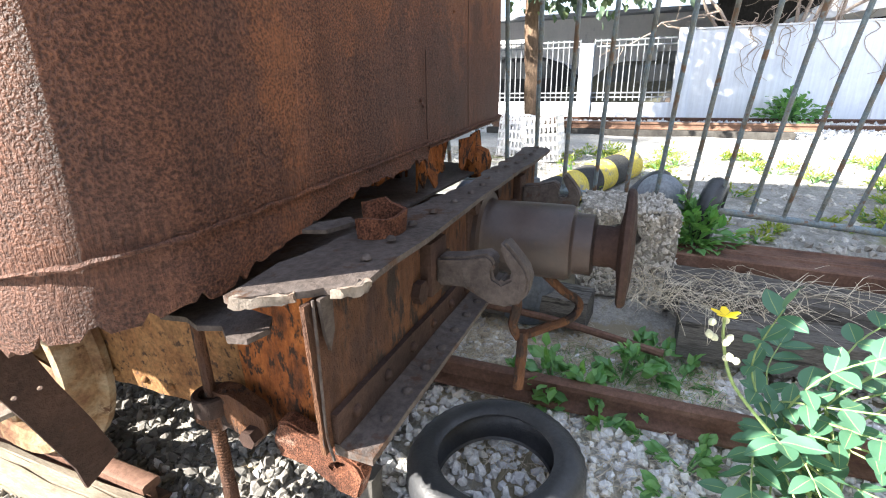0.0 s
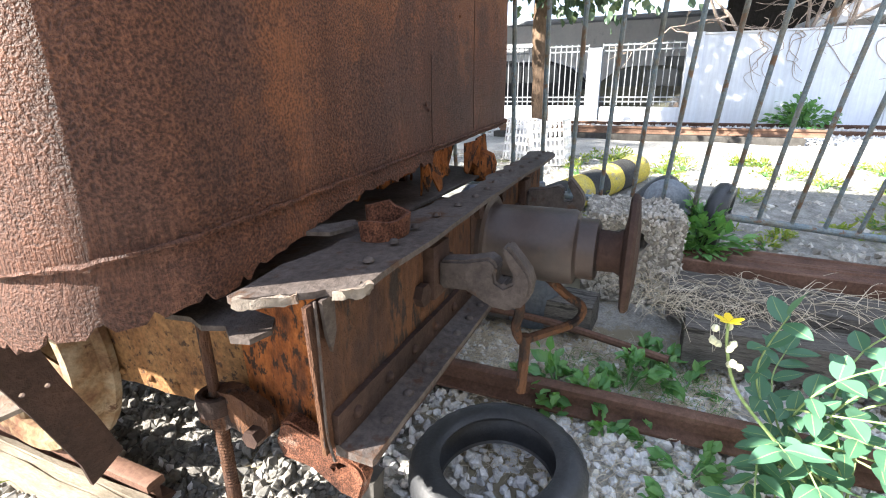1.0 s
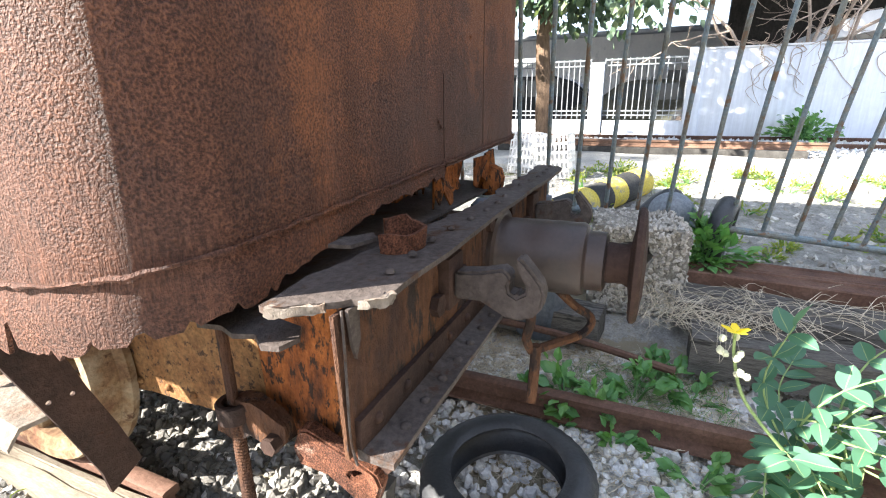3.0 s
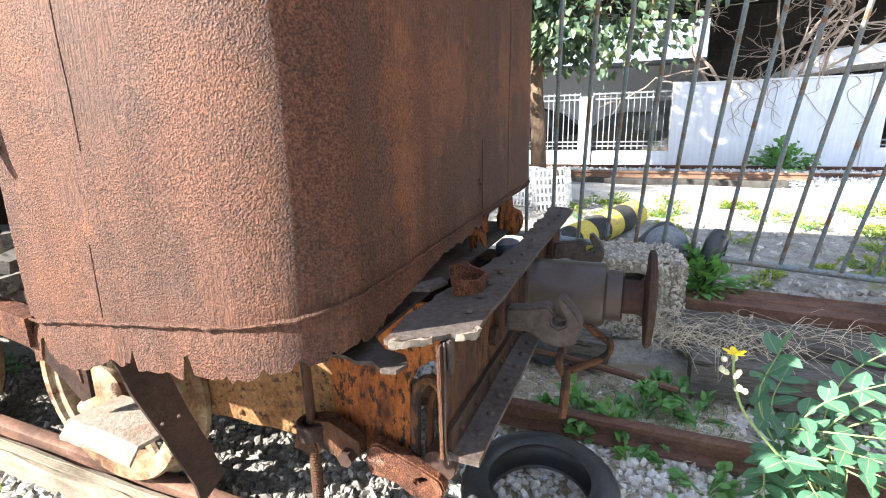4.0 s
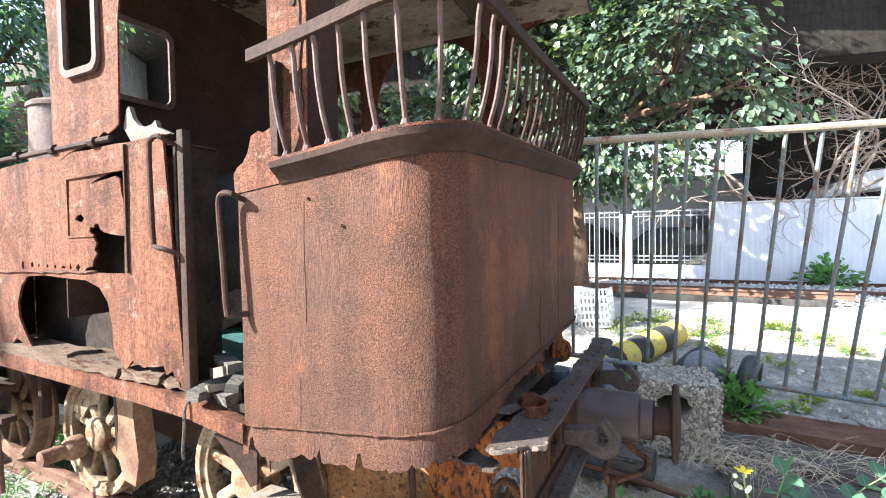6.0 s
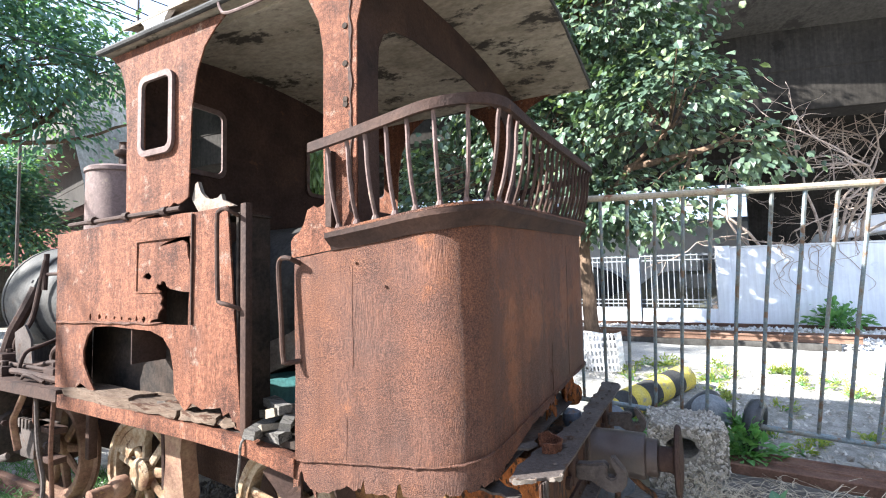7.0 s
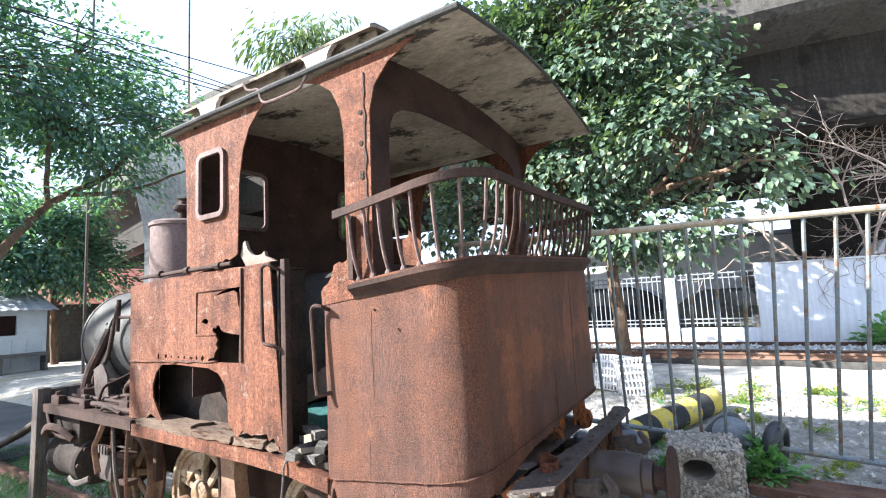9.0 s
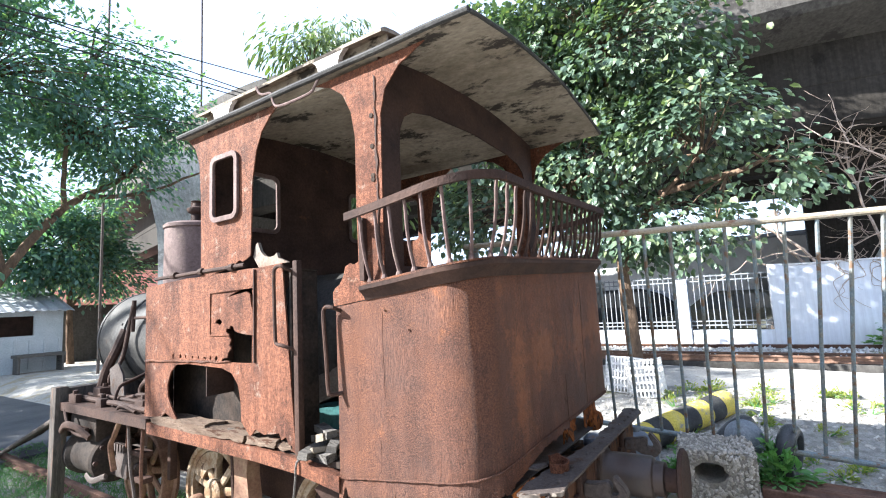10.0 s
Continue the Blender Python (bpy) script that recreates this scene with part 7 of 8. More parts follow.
# ---- trees ----
def tree(name, base, limbs, lobes, leaf_mat, leaf, count, label, seed, shape=0.62, droop=0.2, bark=BARK, trunk_r=0.14, clump=0.32):
    g = random.Random(seed)
    t = thing(name, base, label, "tree")
    bm = bmesh.new()
    trunk_top = limbs[0][-1]
    for i, limb in enumerate(limbs):
        r0 = trunk_r if i == 0 else trunk_r * 0.5
        pts = smooth_line(limb, 5)
        tube(bm, pts, r0, 10, r0 * 0.35)
    jitter(bm, 0.03, 3)
    part("trunk", bm, bark, t, "branching trunk")
    bm = bmesh.new()
    spots = []
    vol = [rx * ry * rz for _, (rx, ry, rz) in lobes]
    for (c, rr), v in zip(lobes, vol):
        n = int(count * v / sum(vol) / 26)
        c = Vector(c)
        anchor = min((Vector(p) for limb in limbs for p in limb), key=lambda p: (p - c).length)
        for k in range(max(4, n)):
            d = Vector((g.gauss(0, 1), g.gauss(0, 1), g.gauss(0, 1))).normalized()
            rad = g.uniform(0.35, 1.0) ** 0.6
            p = c + Vector((d.x * rr[0], d.y * rr[1], d.z * rr[2])) * rad * (1 + 0.18 * g.gauss(0, 1))
            if k % 4 == 0:
                mid = anchor.lerp(p, 0.5) + Vector((g.uniform(-.15, .15), g.uniform(-.15, .15), g.uniform(0, .2)))
                tube(bm, [anchor.lerp(p, 0.05), mid, p], 0.022, 4, 0.005, cap=False)
            out = (p - c).normalized()
            for _ in range(26):
                q = p + Vector((g.gauss(0, clump), g.gauss(0, clump), g.gauss(0, clump * 0.75)))
                spots.append((q, out + Vector((0, 0, -droop))))
    tagged(part("twig", bm, bark, t), kind="stuff")
    cr = new("crown", leaf_mesh("crown", spots, leaf, leaf_mat, g, shape, droop=droop))
    cr.parent = t
    cr.matrix_parent_inverse = PLACE[t].inverted()
    tagged(cr, "crown of many single leaves with gaps", kind="stuff")


tree("broadleaf_tree", (7.3, 1.02, 0.4), [[(7.3, 1.02, 0.35), (7.25, 1.05, 1.4), (7.3, 1.1, 2.6), (7.2, 1.0, 4.2), (7.2, 1.1, 6.5)], [(7.3, 1.08, 2.2), (7.0, 0.5, 3.2), (6.8, -0.4, 4.0)], [(7.3, 1.1, 2.7), (7.1, 1.9, 3.8), (7.2, 2.6, 5.6)], [(7.0, 0.3, 3.5), (6.8, -0.7, 3.6), (6.7, -1.2, 3.7)]],
     [((7.1, 0.6, 6.2), (1.3, 1.7, 1.4)), ((6.9, -0.2, 4.5), (1.1, 1.25, 1.0)), ((6.7, -1.25, 3.5), (0.6, 0.7, 0.5)), ((7.0, 1.7, 4.2), (1.2, 1.2, 1.5)), ((7.2, 2.7, 6.0), (1.3, 1.4, 2.0)), ((6.9, 0.5, 3.0), (0.9, 1.0, 0.6)), ((7.2, 1.2, 7.9), (1.3, 1.9, 1.1)), ((7.3, 3.9, 3.5), (0.9, 1.2, 1.1)), ((6.8, -0.3, 2.75), (0.6, 0.8, 0.45)), ((6.9, 0.9, 2.65), (0.6, 0.7, 0.35))],
     LEAF_BIG, 0.122, 24000, "broadleaf tree with large glossy green leaves behind the fence", 21, 0.86, 0.4, clump=0.17)
tree("feathery_tree", (0.2, 11.4, 0.0), [[(0.2, 11.4, -0.1), (0.55, 11.2, 1.4), (1.1, 11.0, 2.8), (2.0, 11.0, 4.2), (3.1, 11.0, 5.1), (4.0, 11.0, 6.4)], [(1.1, 11.0, 2.8), (0.7, 10.8, 4.6), (0.6, 10.8, 6.6)], [(2.0, 11.0, 4.2), (1.9, 10.6, 5.6), (2.2, 10.5, 7.4)], [(2.4, 11, 4.5), (3.4, 10.6, 4.7), (4.6, 10.4, 5.4)]],
     [((1.0, 10.8, 6.8), (1.9, 1.6, 1.2)), ((2.6, 10.8, 6.2), (1.6, 1.5, 1.0)), ((4.2, 10.8, 6.7), (1.1, 1.2, 0.75)), ((-0.6, 10.5, 5.2), (1.5, 1.4, 1.2)), ((0.5, 10.6, 8.6), (1.1, 1.5, 0.9)), ((0.6, 11, 4.6), (1.2, 1.0, 0.8)), ((3.0, 10.6, 5.2), (1.1, 0.9, 0.6)), ((-0.2, 10.8, 3.3), (0.9, 0.9, 0.6)), ((2.9, 10.8, 7.6), (1.2, 1.2, 0.6)), ((-1.8, 10.2, 7.6), (1.6, 1.6, 1.8))],
     LEAF_FEATHER, 0.15, 30000, "spreading feathery-leaved tree against a white sky", 22, 0.42, 0.15, trunk_r=0.12, clump=0.26)
tree("small_tree", (5.6, 21.2, 0.0), [[(5.6, 21.2, -0.1), (5.5, 21.2, 1.8), (5.4, 21.0, 3.4), (5.3, 21.0, 5.4)], [(5.5, 21.2, 2.4), (6.4, 21, 3.6)]],
     [((5.2, 20.9, 4.6), (2.0, 1.4, 1.5)), ((3.9, 20.9, 3.9), (1.2, 1.1, 0.8)), ((6.5, 20.9, 3.7), (1.4, 1.2, 0.9)), ((5.7, 20.9, 6.0), (1.4, 1.2, 0.9)), ((3.2, 20.9, 5.2), (1.2, 1.1, 0.8))],
     LEAF_FEATHER, 0.19, 13000, "dense green tree behind the tin-roofed shed", 23, 0.55, 0.15, trunk_r=0.14, clump=0.3)
tree("mango_tree", (4.6, 6.3, 0.2), [[(4.6, 6.3, 0.1), (4.6, 6.3, 2.5), (4.55, 6.3, 4.8), (4.6, 6.3, 6.9)], [(4.6, 6.3, 4.6), (5.0, 6.0, 6.0), (5.3, 5.8, 7.2)]],
     [((4.5, 6.4, 7.05), (0.8, 0.8, 0.45)), ((5.3, 6.0, 7.5), (0.8, 0.7, 0.5)), ((5.0, 5.4, 4.0), (0.8, 0.9, 1.0)), ((4.9, 6.0, 5.6), (0.9, 0.8, 0.8))],
     LEAF_MANGO, 0.22, 5200, "mango tree with long drooping leaves behind the cab", 24, 0.24, 0.7, trunk_r=0.11, clump=0.22)

tree("shade_tree", (-7.5, 15.5, 0.0), [[(-7.5, 15.5, -0.1), (-7.3, 15.3, 2.5), (-7.0, 15.4, 5.0), (-6.6, 16.5, 7.5)], [(-7.2, 15.3, 4.2), (-6.4, 13.0, 7.2), (-5.8, 11.0, 8.3), (-5.5, 9.45, 7.4), (-5.5, 8.9, 6.7), (-5.4, 8.6, 6.2)], [(-7.0, 15.4, 5.0), (-5.0, 17.5, 6.5), (-4.0, 19.5, 7.2)]],
     [((-7.0, 17.5, 7.2), (2.8, 2.6, 1.3)), ((-4.4, 19.5, 7.4), (2.2, 2.2, 1.1)), ((-6.2, 12.6, 7.3), (1.2, 1.2, 0.7)), ((-8.5, 15.5, 6.5), (2.0, 2.0, 1.1)), ((-4.6, 23.0, 7.4), (2.4, 2.4, 1.1))],
     LEAF_FEATHER, 0.2, 20000, "roadside tree whose limbs shade the track and road", 27, 0.5, 0.2, trunk_r=0.2, clump=0.3)


def dead_shrub(base, seed, label, n=9, size=2.2, up=1.9):
    g = random.Random(seed)
    t = thing("bare_tree", base, label, "tree")
    for k in range(n):
        bm = bmesh.new()

        def grow(p, d, L, r, depth):
            pts = [p]
            q = Vector(p)
            dd = Vector(d)
            for _ in range(5):
                dd = (dd + Vector((g.gauss(0, .2), g.gauss(0, .25), g.gauss(0, .2)))).normalized()
                q = q + dd * L / 5
                pts.append(q.copy())
            tube(bm, pts, r, 5, r * 0.5, cap=False)
            if depth:
                for _ in range(4):
                    i = g.randint(1, 5)
                    grow(pts[i], (dd + Vector((g.gauss(0, .6), g.gauss(0, .8), g.gauss(0.1, .6)))).normalized(), L * g.uniform(0.4, 0.7), r * 0.55, depth - 1)
        foot = Vector(base) + Vector((g.uniform(-.1, .1), g.uniform(-.5, .5), 0))
        knee = foot + Vector((g.uniform(-.1, .1), g.uniform(-.3, .3), up))
        tube(bm, [foot, foot.lerp(knee, 0.5) + Vector((0, g.uniform(-.1, .1), 0)), knee], 0.045, 6, 0.032)
        grow(knee, Vector((g.uniform(-.75, -.35), g.uniform(-.7, .6), 0.9)).normalized(), size * g.uniform(0.6, 1.0), 0.038, 3)
        part("branch", bm, BARK_PALE, t)


dead_shrub((12.6, -3.7, 0.43), 31, "bare pale-branched dead shrub behind the wall", 6, 3.0)
dead_shrub((12.6, -2.2, 0.43), 34, "thin bare sapling behind the wall", 2, 3.2)


def bush(name, base, r, count, leaf, mat, label, seed, shape=0.6, droop=0.2, flat=0.8):
    """A low plant: stems from the base, leaves on them."""
    g = random.Random(seed)
    b = thing(name, base, label, "plant")
    bm = bmesh.new()
    spots = []
    B = Vector(base)
    for k in range(max(4, count // 12)):
        d = Vector((g.gauss(0, 1), g.gauss(0, 1), abs(g.gauss(0.8, 0.5)))).normalized()
        tip = B + Vector((d.x * r, d.y * r, d.z * r * flat * 1.3)) * g.uniform(0.6, 1.05)
        mid = B.lerp(tip, 0.5) + Vector((0, 0, r * 0.12))
        pts = smooth_line([B + Vector((g.uniform(-.1, .1) * r, g.uniform(-.1, .1) * r, -0.01)), mid, tip], 3)
        tube(bm, pts, 0.006 + r * 0.006, 5, 0.002, cap=False)
        for _ in range(12):
            i = g.randint(len(pts) // 2, len(pts) - 1)
            spots.append((pts[i] + Vector((g.gauss(0, .05), g.gauss(0, .05), g.gauss(0, .05))) * r * 2, d))
    tagged(part("stem", bm, LEAF_WEED, b), kind="stuff")
    ob = new("leaves", leaf_mesh("leaves", spots, leaf, mat, g, shape, droop=droop))
    ob.parent = b
    ob.matrix_parent_inverse = PLACE[b].inverted()
    tagged(ob, "small green leaves", kind="stuff")


bush("wall_bush", (11.4, -3.3, 0.45), 0.6, 420, 0.13, LEAF_WEED, "green leafy bush growing at the foot of the wall", 41)
bush("weed", (2.95, -0.95, 0.25), 0.25, 420, 0.085, LEAF_WEED, "dense green leafy weed beside a fence foot", 42, 0.48, 0.1, 1.0)
for k, (x, y, r, n, s) in enumerate(((1.55, -0.33, 0.17, 90, 0.065), (1.50, -0.50, 0.13, 60, 0.06), (1.72, -0.62, 0.13, 60, 0.06), (1.86, -0.72, 0.16, 80, 0.065), (1.68, -0.46, 0.10, 40, 0.05), (1.40, -0.72, 0.06, 14, 0.045), (1.78, -0.86, 0.12, 50, 0.055), (1.36, -0.55, 0.08, 24, 0.05), (1.60, -0.18, 0.09, 30, 0.05), (1.25, -0.85, 0.10, 36, 0.05), (1.1, -0.78, 0.07, 20, 0.045))):
    bush("weed", (x, y, ground_z(x, y)), r * 1.1, int(n * 0.9), s * 1.05, LEAF_WEED, "low green nettle-like weed growing between rails", 50 + k, 0.62, 0.15, 0.9)
gt = random.Random(77)
for k in range(84):
    x, y = gt.uniform(3.3, 6.0), gt.uniform(-4.8, 0.4)
    near = k < 6
    if near:
        x, y = 2.5 + 0.2 * k + gt.uniform(-.1, .1), gt.uniform(-0.25, 0.05)
    bush("grass_tuft", (x, y, ground_z(x, y)), gt.uniform(0.10, 0.22), gt.randint(60, 150), 0.04, LEAF_WEED if near else LEAF_YELLOW, "green creeping weed behind the concrete block" if near else "sunlit yellow-green weed tuft on gravel", 170 + k, 0.4, 0.0, 0.55)


def straw(name, area, n, label, seed, L=0.22, mat=STRAW, lift=0.06, r=0.0016, z0=None):
    g = random.Random(seed)
    bm = bmesh.new()
    x0, x1, y0, y1 = area
    for _ in range(n):
        x, y = g.uniform(x0, x1), g.uniform(y0, y1)
        a = g.uniform(0, 6.28)
        l = L * g.uniform(0.4, 1.2)
        z = (ground_z(x, y) if z0 is None else z0) + 0.005
        p = Vector((x, y, z))
        d = Vector((math.cos(a), math.sin(a), 0))
        h = g.uniform(0.15, 1.0) * lift
        tube(bm, smooth_line([p, p + d * l * 0.45 + Vector((0, 0, h)), p + d * l + Vector((g.uniform(-.04, .04), g.uniform(-.04, .04), h * g.uniform(-0.1, 0.9)))], 3), r, 3, r * 0.5, cap=False)
    tagged(new(name, mesh_of(name, bm, mat)), label, "dry grass", kind="stuff")


straw("dry_grass", (1.5, 2.1, -1.0, 0.2), 2800, "dead straw grass matted between the rails", 81, 0.16, lift=0.04)
straw("dry_grass", (2.0, 2.5, -1.25, -0.6), 230, "dry straw tangled over the sleeper ends", 82, 0.30, lift=0.12, z0=0.22, r=0.0014)
straw("dry_grass", (2.15, 2.5, -2.2, -1.0), 90, "dry straw lying on the grey sleepers", 83, 0.34, lift=0.07, z0=0.27)
straw("dry_grass", (1.0, 1.5, -0.9, 0.1), 420, "dead straw lying on gravel around a tyre", 84, 0.12, lift=0.02)
straw("green_grass", (1.5, 1.95, -1.0, -0.3), 420, "short green grass blades between the rails", 85, 0.09, LEAF_WEED, 0.07, 0.0014)
straw("green_grass", (-1.2, 1.0, 3.0, 8.4), 6500, "short green grass beside the locomotive", 86, 0.11, LEAF_WEED, 0.08, 0.004)
straw("green_grass", (-0.7, 0.22, 0.7, 2.8), 1100, "sparse green grass beside the near rail", 88, 0.08, LEAF_YELLOW, 0.06, 0.003)
straw("dry_grass", (1.0, 1.95, -0.95, -0.15), 420, "short dry straw between the weeds and rails", 87, 0.10, STRAW, 0.04, 0.0013)


# ---- yellow-flowered shrub in the foreground ----
def cassia():
    g = random.Random(17)
    base = Vector((1.14, -1.23, 0.0))
    sh = thing("flowering_shrub", tuple(base), "green shrub with oval paired leaflets and one yellow flower", "shrub")
    info_mat = LEAF_NEAR
    meshes = []
    for v in range(4):
        bm = bmesh.new()
        rows = []
        n = 8
        for i in range(n + 1):
            t = i / n
            w = 0.5 * (math.sin(math.pi * t ** 0.85) ** 0.8 if 0 < t < 1 else 0.0) * (0.50 + 0.04 * v)
            z = -0.10 * t * t + 0.02 * math.sin(t * 5 + v)
            rows.append([bm.verts.new((t, s * w, z + abs(s) * w * (0.16 + 0.06 * v) + 0.012 * math.sin(8 * t + 3 * s))) for s in (-1, -0.5, -0.045, 0.045, 0.5, 1)])
        for A, B in zip(rows, rows[1:]):
            for j in range(5):
                f = bm.faces.new((A[j], A[j + 1], B[j + 1], B[j]))
                f.material_index = 1 if j == 2 else 0
        bmesh.ops.remove_doubles(bm, verts=bm.verts, dist=1e-5)
        me = mesh_of("leaf", bm, info_mat, 80)
        me.materials.append(RIB)
        meshes.append(me)

    def leaf(p, d, up, s):
        d, up = Vector(d).normalized(), Vector(up)
        side = up.cross(d).normalized()
        nrm = d.cross(side)
        ob = new("leaf", g.choice(meshes))
        M = Matrix((d, side, nrm)).transposed().to_4x4()
        ob.parent = sh
        ob.matrix_parent_inverse = PLACE[sh].inverted()
        ob.matrix_basis = Matrix.Translation(p) @ M @ Matrix.Diagonal((s, s, s, 1))
    fronds = [((0.98, -0.98, 0.42), (0.96, -0.90, 0.60), (0.93, -0.93, 0.78)), ((0.98, -1.0, 0.46), (0.92, -1.05, 0.64), (0.90, -1.22, 0.76)), ((1.0, -0.98, 0.48), (0.9, -1.08, 0.56), (0.86, -1.28, 0.60)), ((0.95, -0.95, 0.40), (0.85, -0.92, 0.38), (0.76, -0.92, 0.28)),
              ((1.0, -1.0, 0.38), (0.88, -1.02, 0.42), (0.76, -1.05, 0.38)), ((1.0, -1.05, 0.4), (0.90, -1.16, 0.46), (0.80, -1.28, 0.48)), ((1.0, -1.05, 0.34), (0.86, -1.12, 0.34), (0.72, -1.18, 0.28)), ((1.02, -1.1, 0.5), (1.0, -1.22, 0.66), (0.98, -1.38, 0.74)),
              ((1.05, -1.1, 0.45), (1.05, -1.3, 0.58), (1.02, -1.5, 0.62)), ((1.0, -1.1, 0.3), (0.9, -1.25, 0.32), (0.82, -1.4, 0.3)), ((1.05, -1.1, 0.35), (1.15, -1.2, 0.5), (1.25, -1.35, 0.55)), ((1.0, -0.98, 0.3), (0.9, -0.9, 0.25), (0.82, -0.84, 0.16)),
              ((1.03, -1.0, 0.4), (1.12, -0.98, 0.5), (1.2, -1.02, 0.56)), ((1.0, -1.1, 0.22), (0.85, -1.2, 0.2), (0.72, -1.3, 0.14)), ((1.1, -1.2, 0.4), (1.2, -1.4, 0.5), (1.25, -1.6, 0.5)), ((0.95, -1.0, 0.3), (0.82, -0.98, 0.22), (0.72, -0.98, 0.12)), ((1.0, -1.05, 0.45), (0.88, -1.1, 0.52), (0.78, -1.18, 0.56)), ((1.0, -1.0, 0.35), (0.84, -1.02, 0.32), (0.70, -1.06, 0.22)), ((1.0, -1.1, 0.4), (0.86, -1.26, 0.42), (0.76, -1.42, 0.40)), ((0.98, -0.98, 0.36), (0.90, -0.95, 0.46), (0.80, -0.95, 0.50)), ((1.05, -1.1, 0.5), (1.1, -1.15, 0.64), (1.12, -1.25, 0.74))]
    fronds = [[Vector((-0.3 + 1.1 * (x + 0.3), -0.58 + 1.1 * (y + 0.58), max(0.07, 1.29 + 1.1 * (z - 1.29)))) for x, y, z in f] for f in fronds]
    for a, b, c in fronds:
        pts = smooth_line([base + Vector((g.uniform(-.03, .03), g.uniform(-.03, .03), -0.02)), Vector(a) * 0.6 + base * 0.4 + Vector((0, 0, 0.05)), a, b, c], 5)
        bm = bmesh.new()
        tube(bm, pts, 0.005, 6, 0.0018)
        part("stem", bm, RIB, sh)
        tail = pts[9:]
        n = 6
        for k in range(n):
            i = min(len(tail) - 2, int(len(tail) * (k + 0.3) / n))
            d = (tail[i + 1] - tail[i]).normalized()
            up = Vector((g.uniform(-.35, .05), g.uniform(-.2, .3), 1)).normalized()
            side = d.cross(up).normalized()
            s = 0.088 * (0.75 + 0.45 * k / n) * g.uniform(0.85, 1.1)
            for sg in (-1, 1):
                leaf(tail[i], d * 0.55 + side * sg + Vector((0, 0, g.uniform(-.25, .15))), up + Vector((g.uniform(-.3, .3), g.uniform(-.3, .3), 0)), s)
        leaf(tail[-1], tail[-1] - tail[-2], (0, 0, 1), 0.08)
    # flower spike
    pts = smooth_line([(0.98, -0.98, 0.40), (0.92, -0.86, 0.56), (0.87, -0.81, 0.70), (0.855, -0.80, 0.775)], 5)
    bm = bmesh.new()
    tube(bm, pts, 0.005, 6, 0.003)
    part("stem", bm, RIB, sh)
    for k in range(5):
        bm = bmesh.new()
        a = 2 * math.pi * k / 5
        d = Vector((math.cos(a), math.sin(a), 0.3))
        p = Vector((0.855, -0.80, 0.775))
        s = Vector((-math.sin(a), math.cos(a), 0))
        vs = [bm.verts.new(q) for q in (p, p + d * 0.015 + s * 0.010, p + d * 0.03 + s * 0.006, p + d * 0.032 - s * 0.004, p + d * 0.016 - s * 0.011)]
        bm.faces.new(vs)
        part("petal", bm, PETAL, sh, "yellow petal")
    for k in range(9):
        p = Vector(pts[8 + k % 6]) + Vector((g.uniform(-.03, .03), g.uniform(-.04, .04), g.uniform(-.02, .02)))
        bm = bmesh.new()
        revolve(bm, [(0.002, 0), (0.008, 0.006), (0.009, 0.014), (0.003, 0.022)], p, (g.uniform(-1, 1), g.uniform(-1, 1), 1), 7)
        part("bud", bm, BUD, sh, "pale green bud")


RIB = weathered("pale_green_rib", [(0.20, 0.30, 0.12), (0.27, 0.34, 0.14)], 0.6)
BUD = weathered("cream_bud", [(0.55, 0.58, 0.38), (0.66, 0.66, 0.48)], 0.6)
cassia()


# ---- far left: road, shed, house, poles and wires ----
bm = bmesh.new()
box(bm, -30, 12, 7.6, 19.5, -0.2, 0.03)
single("road", bm, ASPHALT, "worn grey asphalt road", "road", kind="structure")


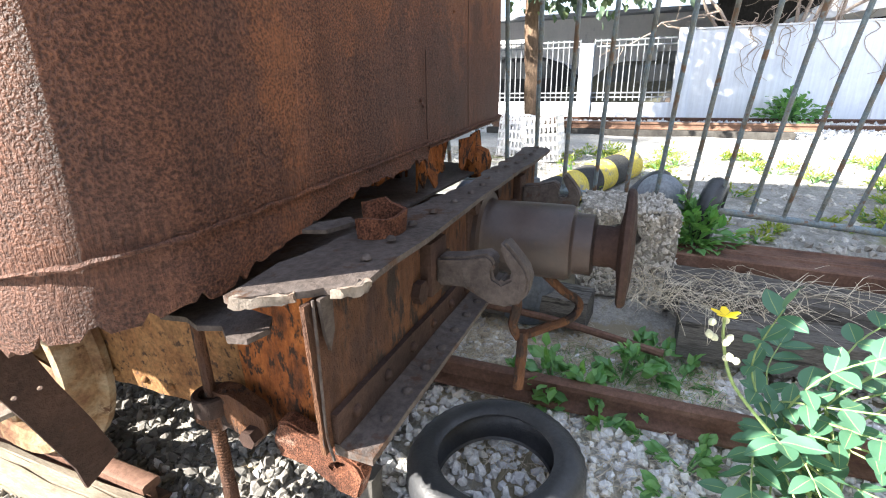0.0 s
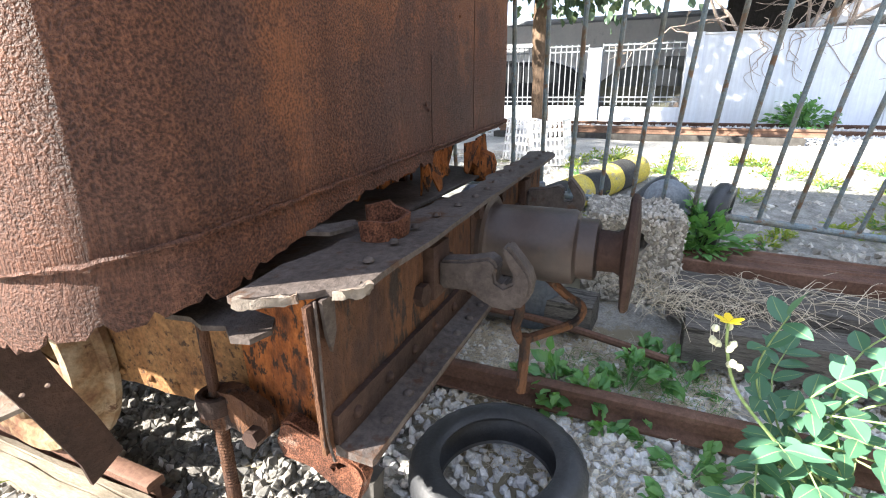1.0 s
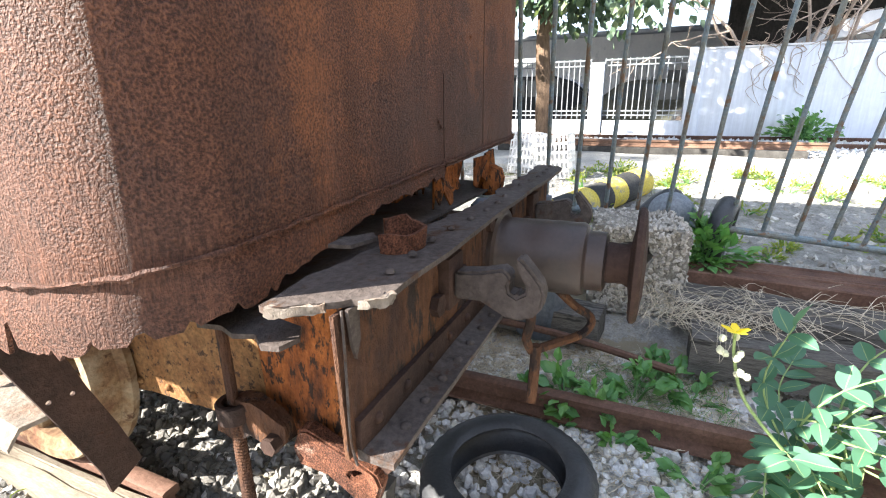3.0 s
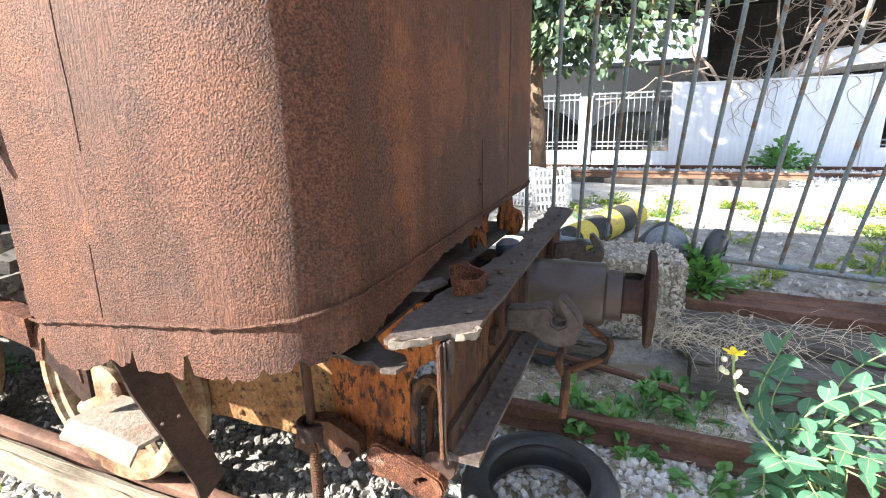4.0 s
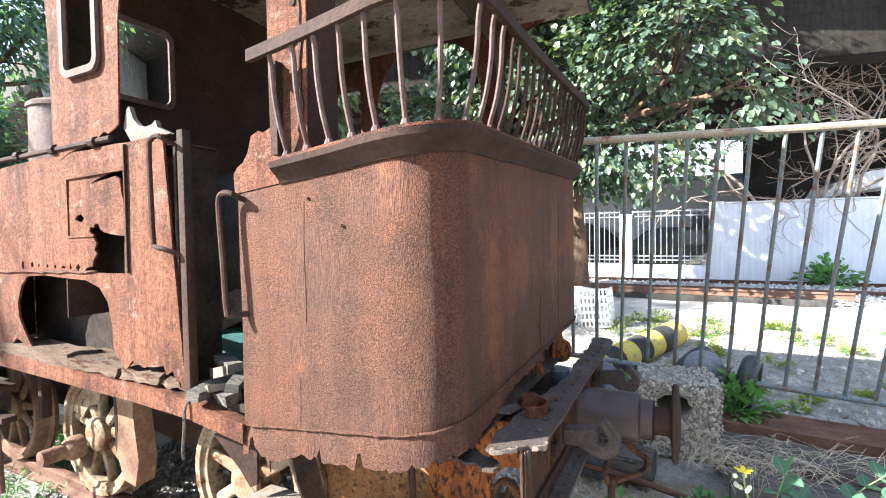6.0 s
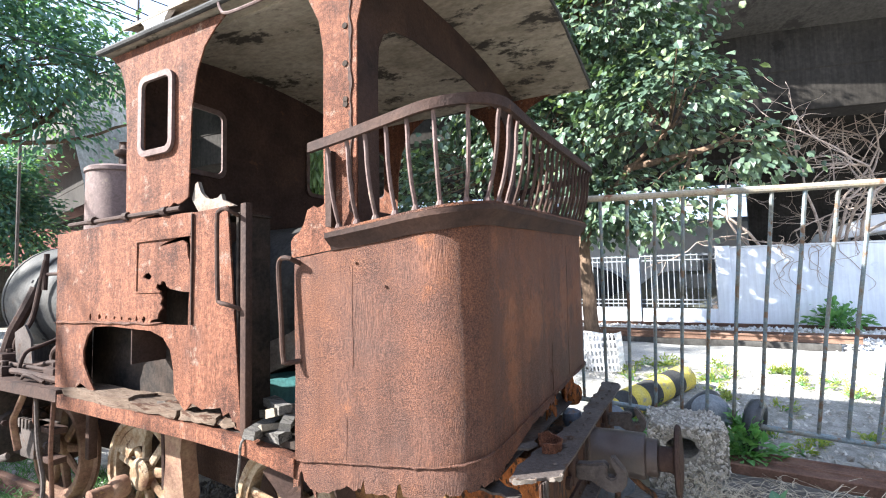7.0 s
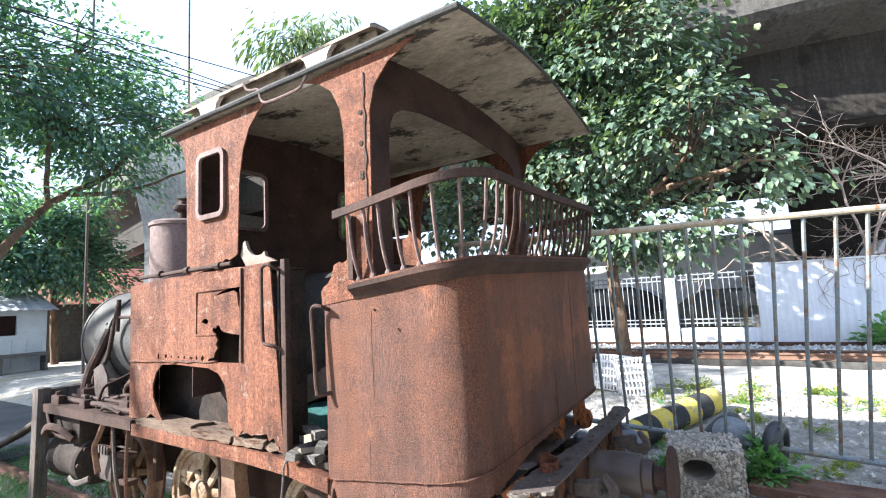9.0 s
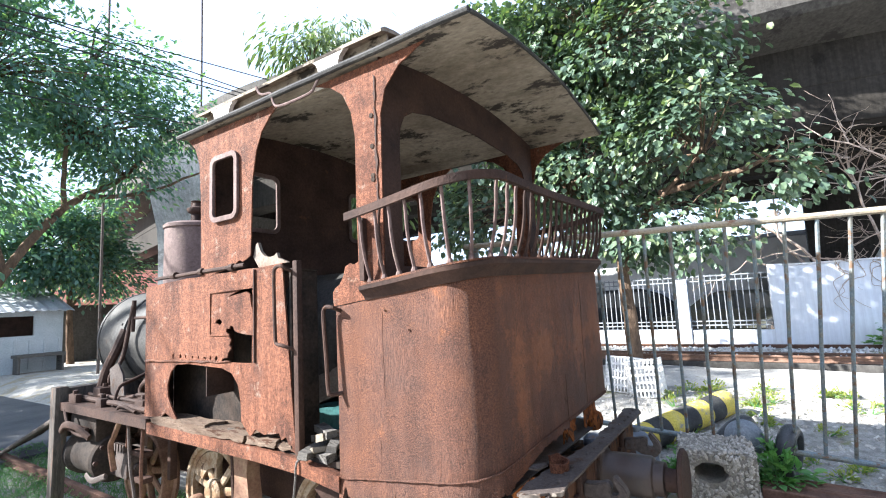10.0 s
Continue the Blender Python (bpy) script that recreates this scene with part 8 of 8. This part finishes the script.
def shed():
    sh = thing("shed", (1.8, 20, 0), "grey corrugated-roof shed with pale blue panels", "shed")
    bm = bmesh.new()
    n = 60
    x0, x1 = -4.0, 5.0
    for k in range(n):
        a, b = x0 + (x1 - x0) * k / n, x0 + (x1 - x0) * (k + 1) / n
        h = 0.035 * (k % 2)
        h2 = 0.035 * ((k + 1) % 2)
        rise = lambda x: 2.35 + 0.75 * (1 - abs(x - 1.0) / 4.5)
        vs = [bm.verts.new(q) for q in ((a, 19.2, 2.25 + h), (b, 19.2, 2.25 + h2), (b, 22.5, 3.35 + h2), (a, 22.5, 3.35 + h))]
        bm.faces.new(vs)
    bmesh.ops.remove_doubles(bm, verts=bm.verts, dist=1e-4)
    fs = bmesh.ops.extrude_face_region(bm, geom=bm.faces[:])
    bmesh.ops.translate(bm, vec=(0, 0, -0.02), verts=[v for v in fs["geom"] if isinstance(v, bmesh.types.BMVert)])
    part("roof", bm, TIN, sh, "corrugated tin roof", smooth=None)
    bm = bmesh.new()
    plate(bm, [(-3.8, 0), (4.8, 0), (4.8, 2.25), (-3.8, 2.25)], [[(-3.0, 1.45), (0.0, 1.45), (0.0, 2.1), (-3.0, 2.1)], [(0.6, 1.45), (4.0, 1.45), (4.0, 2.1), (0.6, 2.1)]], lambda u, v: (u, 19.6, v), (0, 0.12, 0))
    part("wall", bm, PALE_BLUE, sh)
    for k in range(22):
        bm = bmesh.new()
        x = -3.7 + 8.4 * k / 21
        box(bm, x - 0.03, x + 0.03, 19.56, 19.6, 0.35, 1.3)
        part("slat", bm, PALE_BLUE, sh)
    bm = bmesh.new()
    box(bm, -3.8, 4.8, 20.6, 20.7, 0, 2.25)
    part("back_wall", bm, RUST_DARK, sh)
    bm = bmesh.new()
    box(bm, 3.4, 4.7, 18.9, 19.5, 0.75, 0.85)
    for x in (3.45, 4.6):
        box(bm, x, x + 0.06, 18.95, 19.45, 0.02, 0.75)
    single("bench", bm, WOOD_GREY, "wooden bench in front of a shed", "bench")


shed()
house = thing("red_roof_house", (9, 23, 0), "low house with a faded red tin roof", "house")
bm = bmesh.new()
box(bm, 5.6, 14, 22.4, 28, 0, 2.6)
part("wall", bm, CEMENT, house)
bm = bmesh.new()
vs = [bm.verts.new(q) for q in ((5.2, 21.8, 2.5), (14.4, 21.8, 2.5), (14.4, 25.2, 4.3), (5.2, 25.2, 4.3), (5.2, 28.6, 2.5), (14.4, 28.6, 2.5))]
for q in ((0, 1, 2, 3), (3, 2, 5, 4), (0, 3, 4), (1, 5, 2), (0, 4, 5, 1)):
    bm.faces.new([vs[i] for i in q])
part("roof", bm, TIN_RED, house, "faded red pitched roof")
for x, y, z, lab in ((4.57, 16.0, 15.0, "thin tall steel mast"), (7.7, 16.0, 16.5, "thin tall steel pole")):
    bm = bmesh.new()
    tube(bm, [(x, y, 0), (x, y, z)], 0.045, 8, 0.035)
    single("mast", bm, STEEL_GREY, lab + " beside the road", "pole", "poles")
for za, slope, sagging in ((6.80, 0.117, 0.25), (6.57, 0.058, 0.2), (6.86, 0.010, 0.3), (5.39, 0.110, 0.2), (6.45, 0.058, 0.35)):
    bm = bmesh.new()
    p, q = Vector((-12, 8.5, za - 12 * slope)), Vector((9, 8.5, za + 9 * slope))
    tube(bm, [p.lerp(q, t / 20) + Vector((0, 0, 0.5 * sagging - sagging * (1 - (2 * t / 20 - 1) ** 2) * 0.5)) for t in range(21)], 0.012, 5)
    single("overhead_cable", bm, WIRE_BLACK, "thin black overhead cable", "cable", "overhead cables")
# rusty bars stacked beside the front of the engine
for k in range(9):
    bm = bmesh.new()
    x = -0.6 + 0.075 * k
    tube(bm, [(x + 1.0, 7.9 + 0.06 * k, 0.06 + 0.012 * k), (x + 0.62, 4.66 + 0.05 * k, 0.92 + 0.03 * k)], 0.024, 8)
    single("steel_bar", bm, RAIL_RUST if k % 3 == 1 else WOOD_DARK, "long rusty steel bar leaning beside the track", "steel bar", "leaning bars")
timber("sleeper_edge", (0.33, 2.6, -0.03), (0.36, 0.25, -0.04), 0.10, 0.12, WOOD_PALE, "pale weathered timber lying along the track", "timber", "", 7)
# cable across the sky to the overpass
bm = bmesh.new()
tube(bm, [(6.2, 4.5, 5.4), (7.5, 2.0, 6.0), (9.0, -1.0, 6.6)], 0.012, 5)
single("overhead_cable", bm, WIRE_BLACK, "pale cable running into the tree", "cable", "overhead cables")
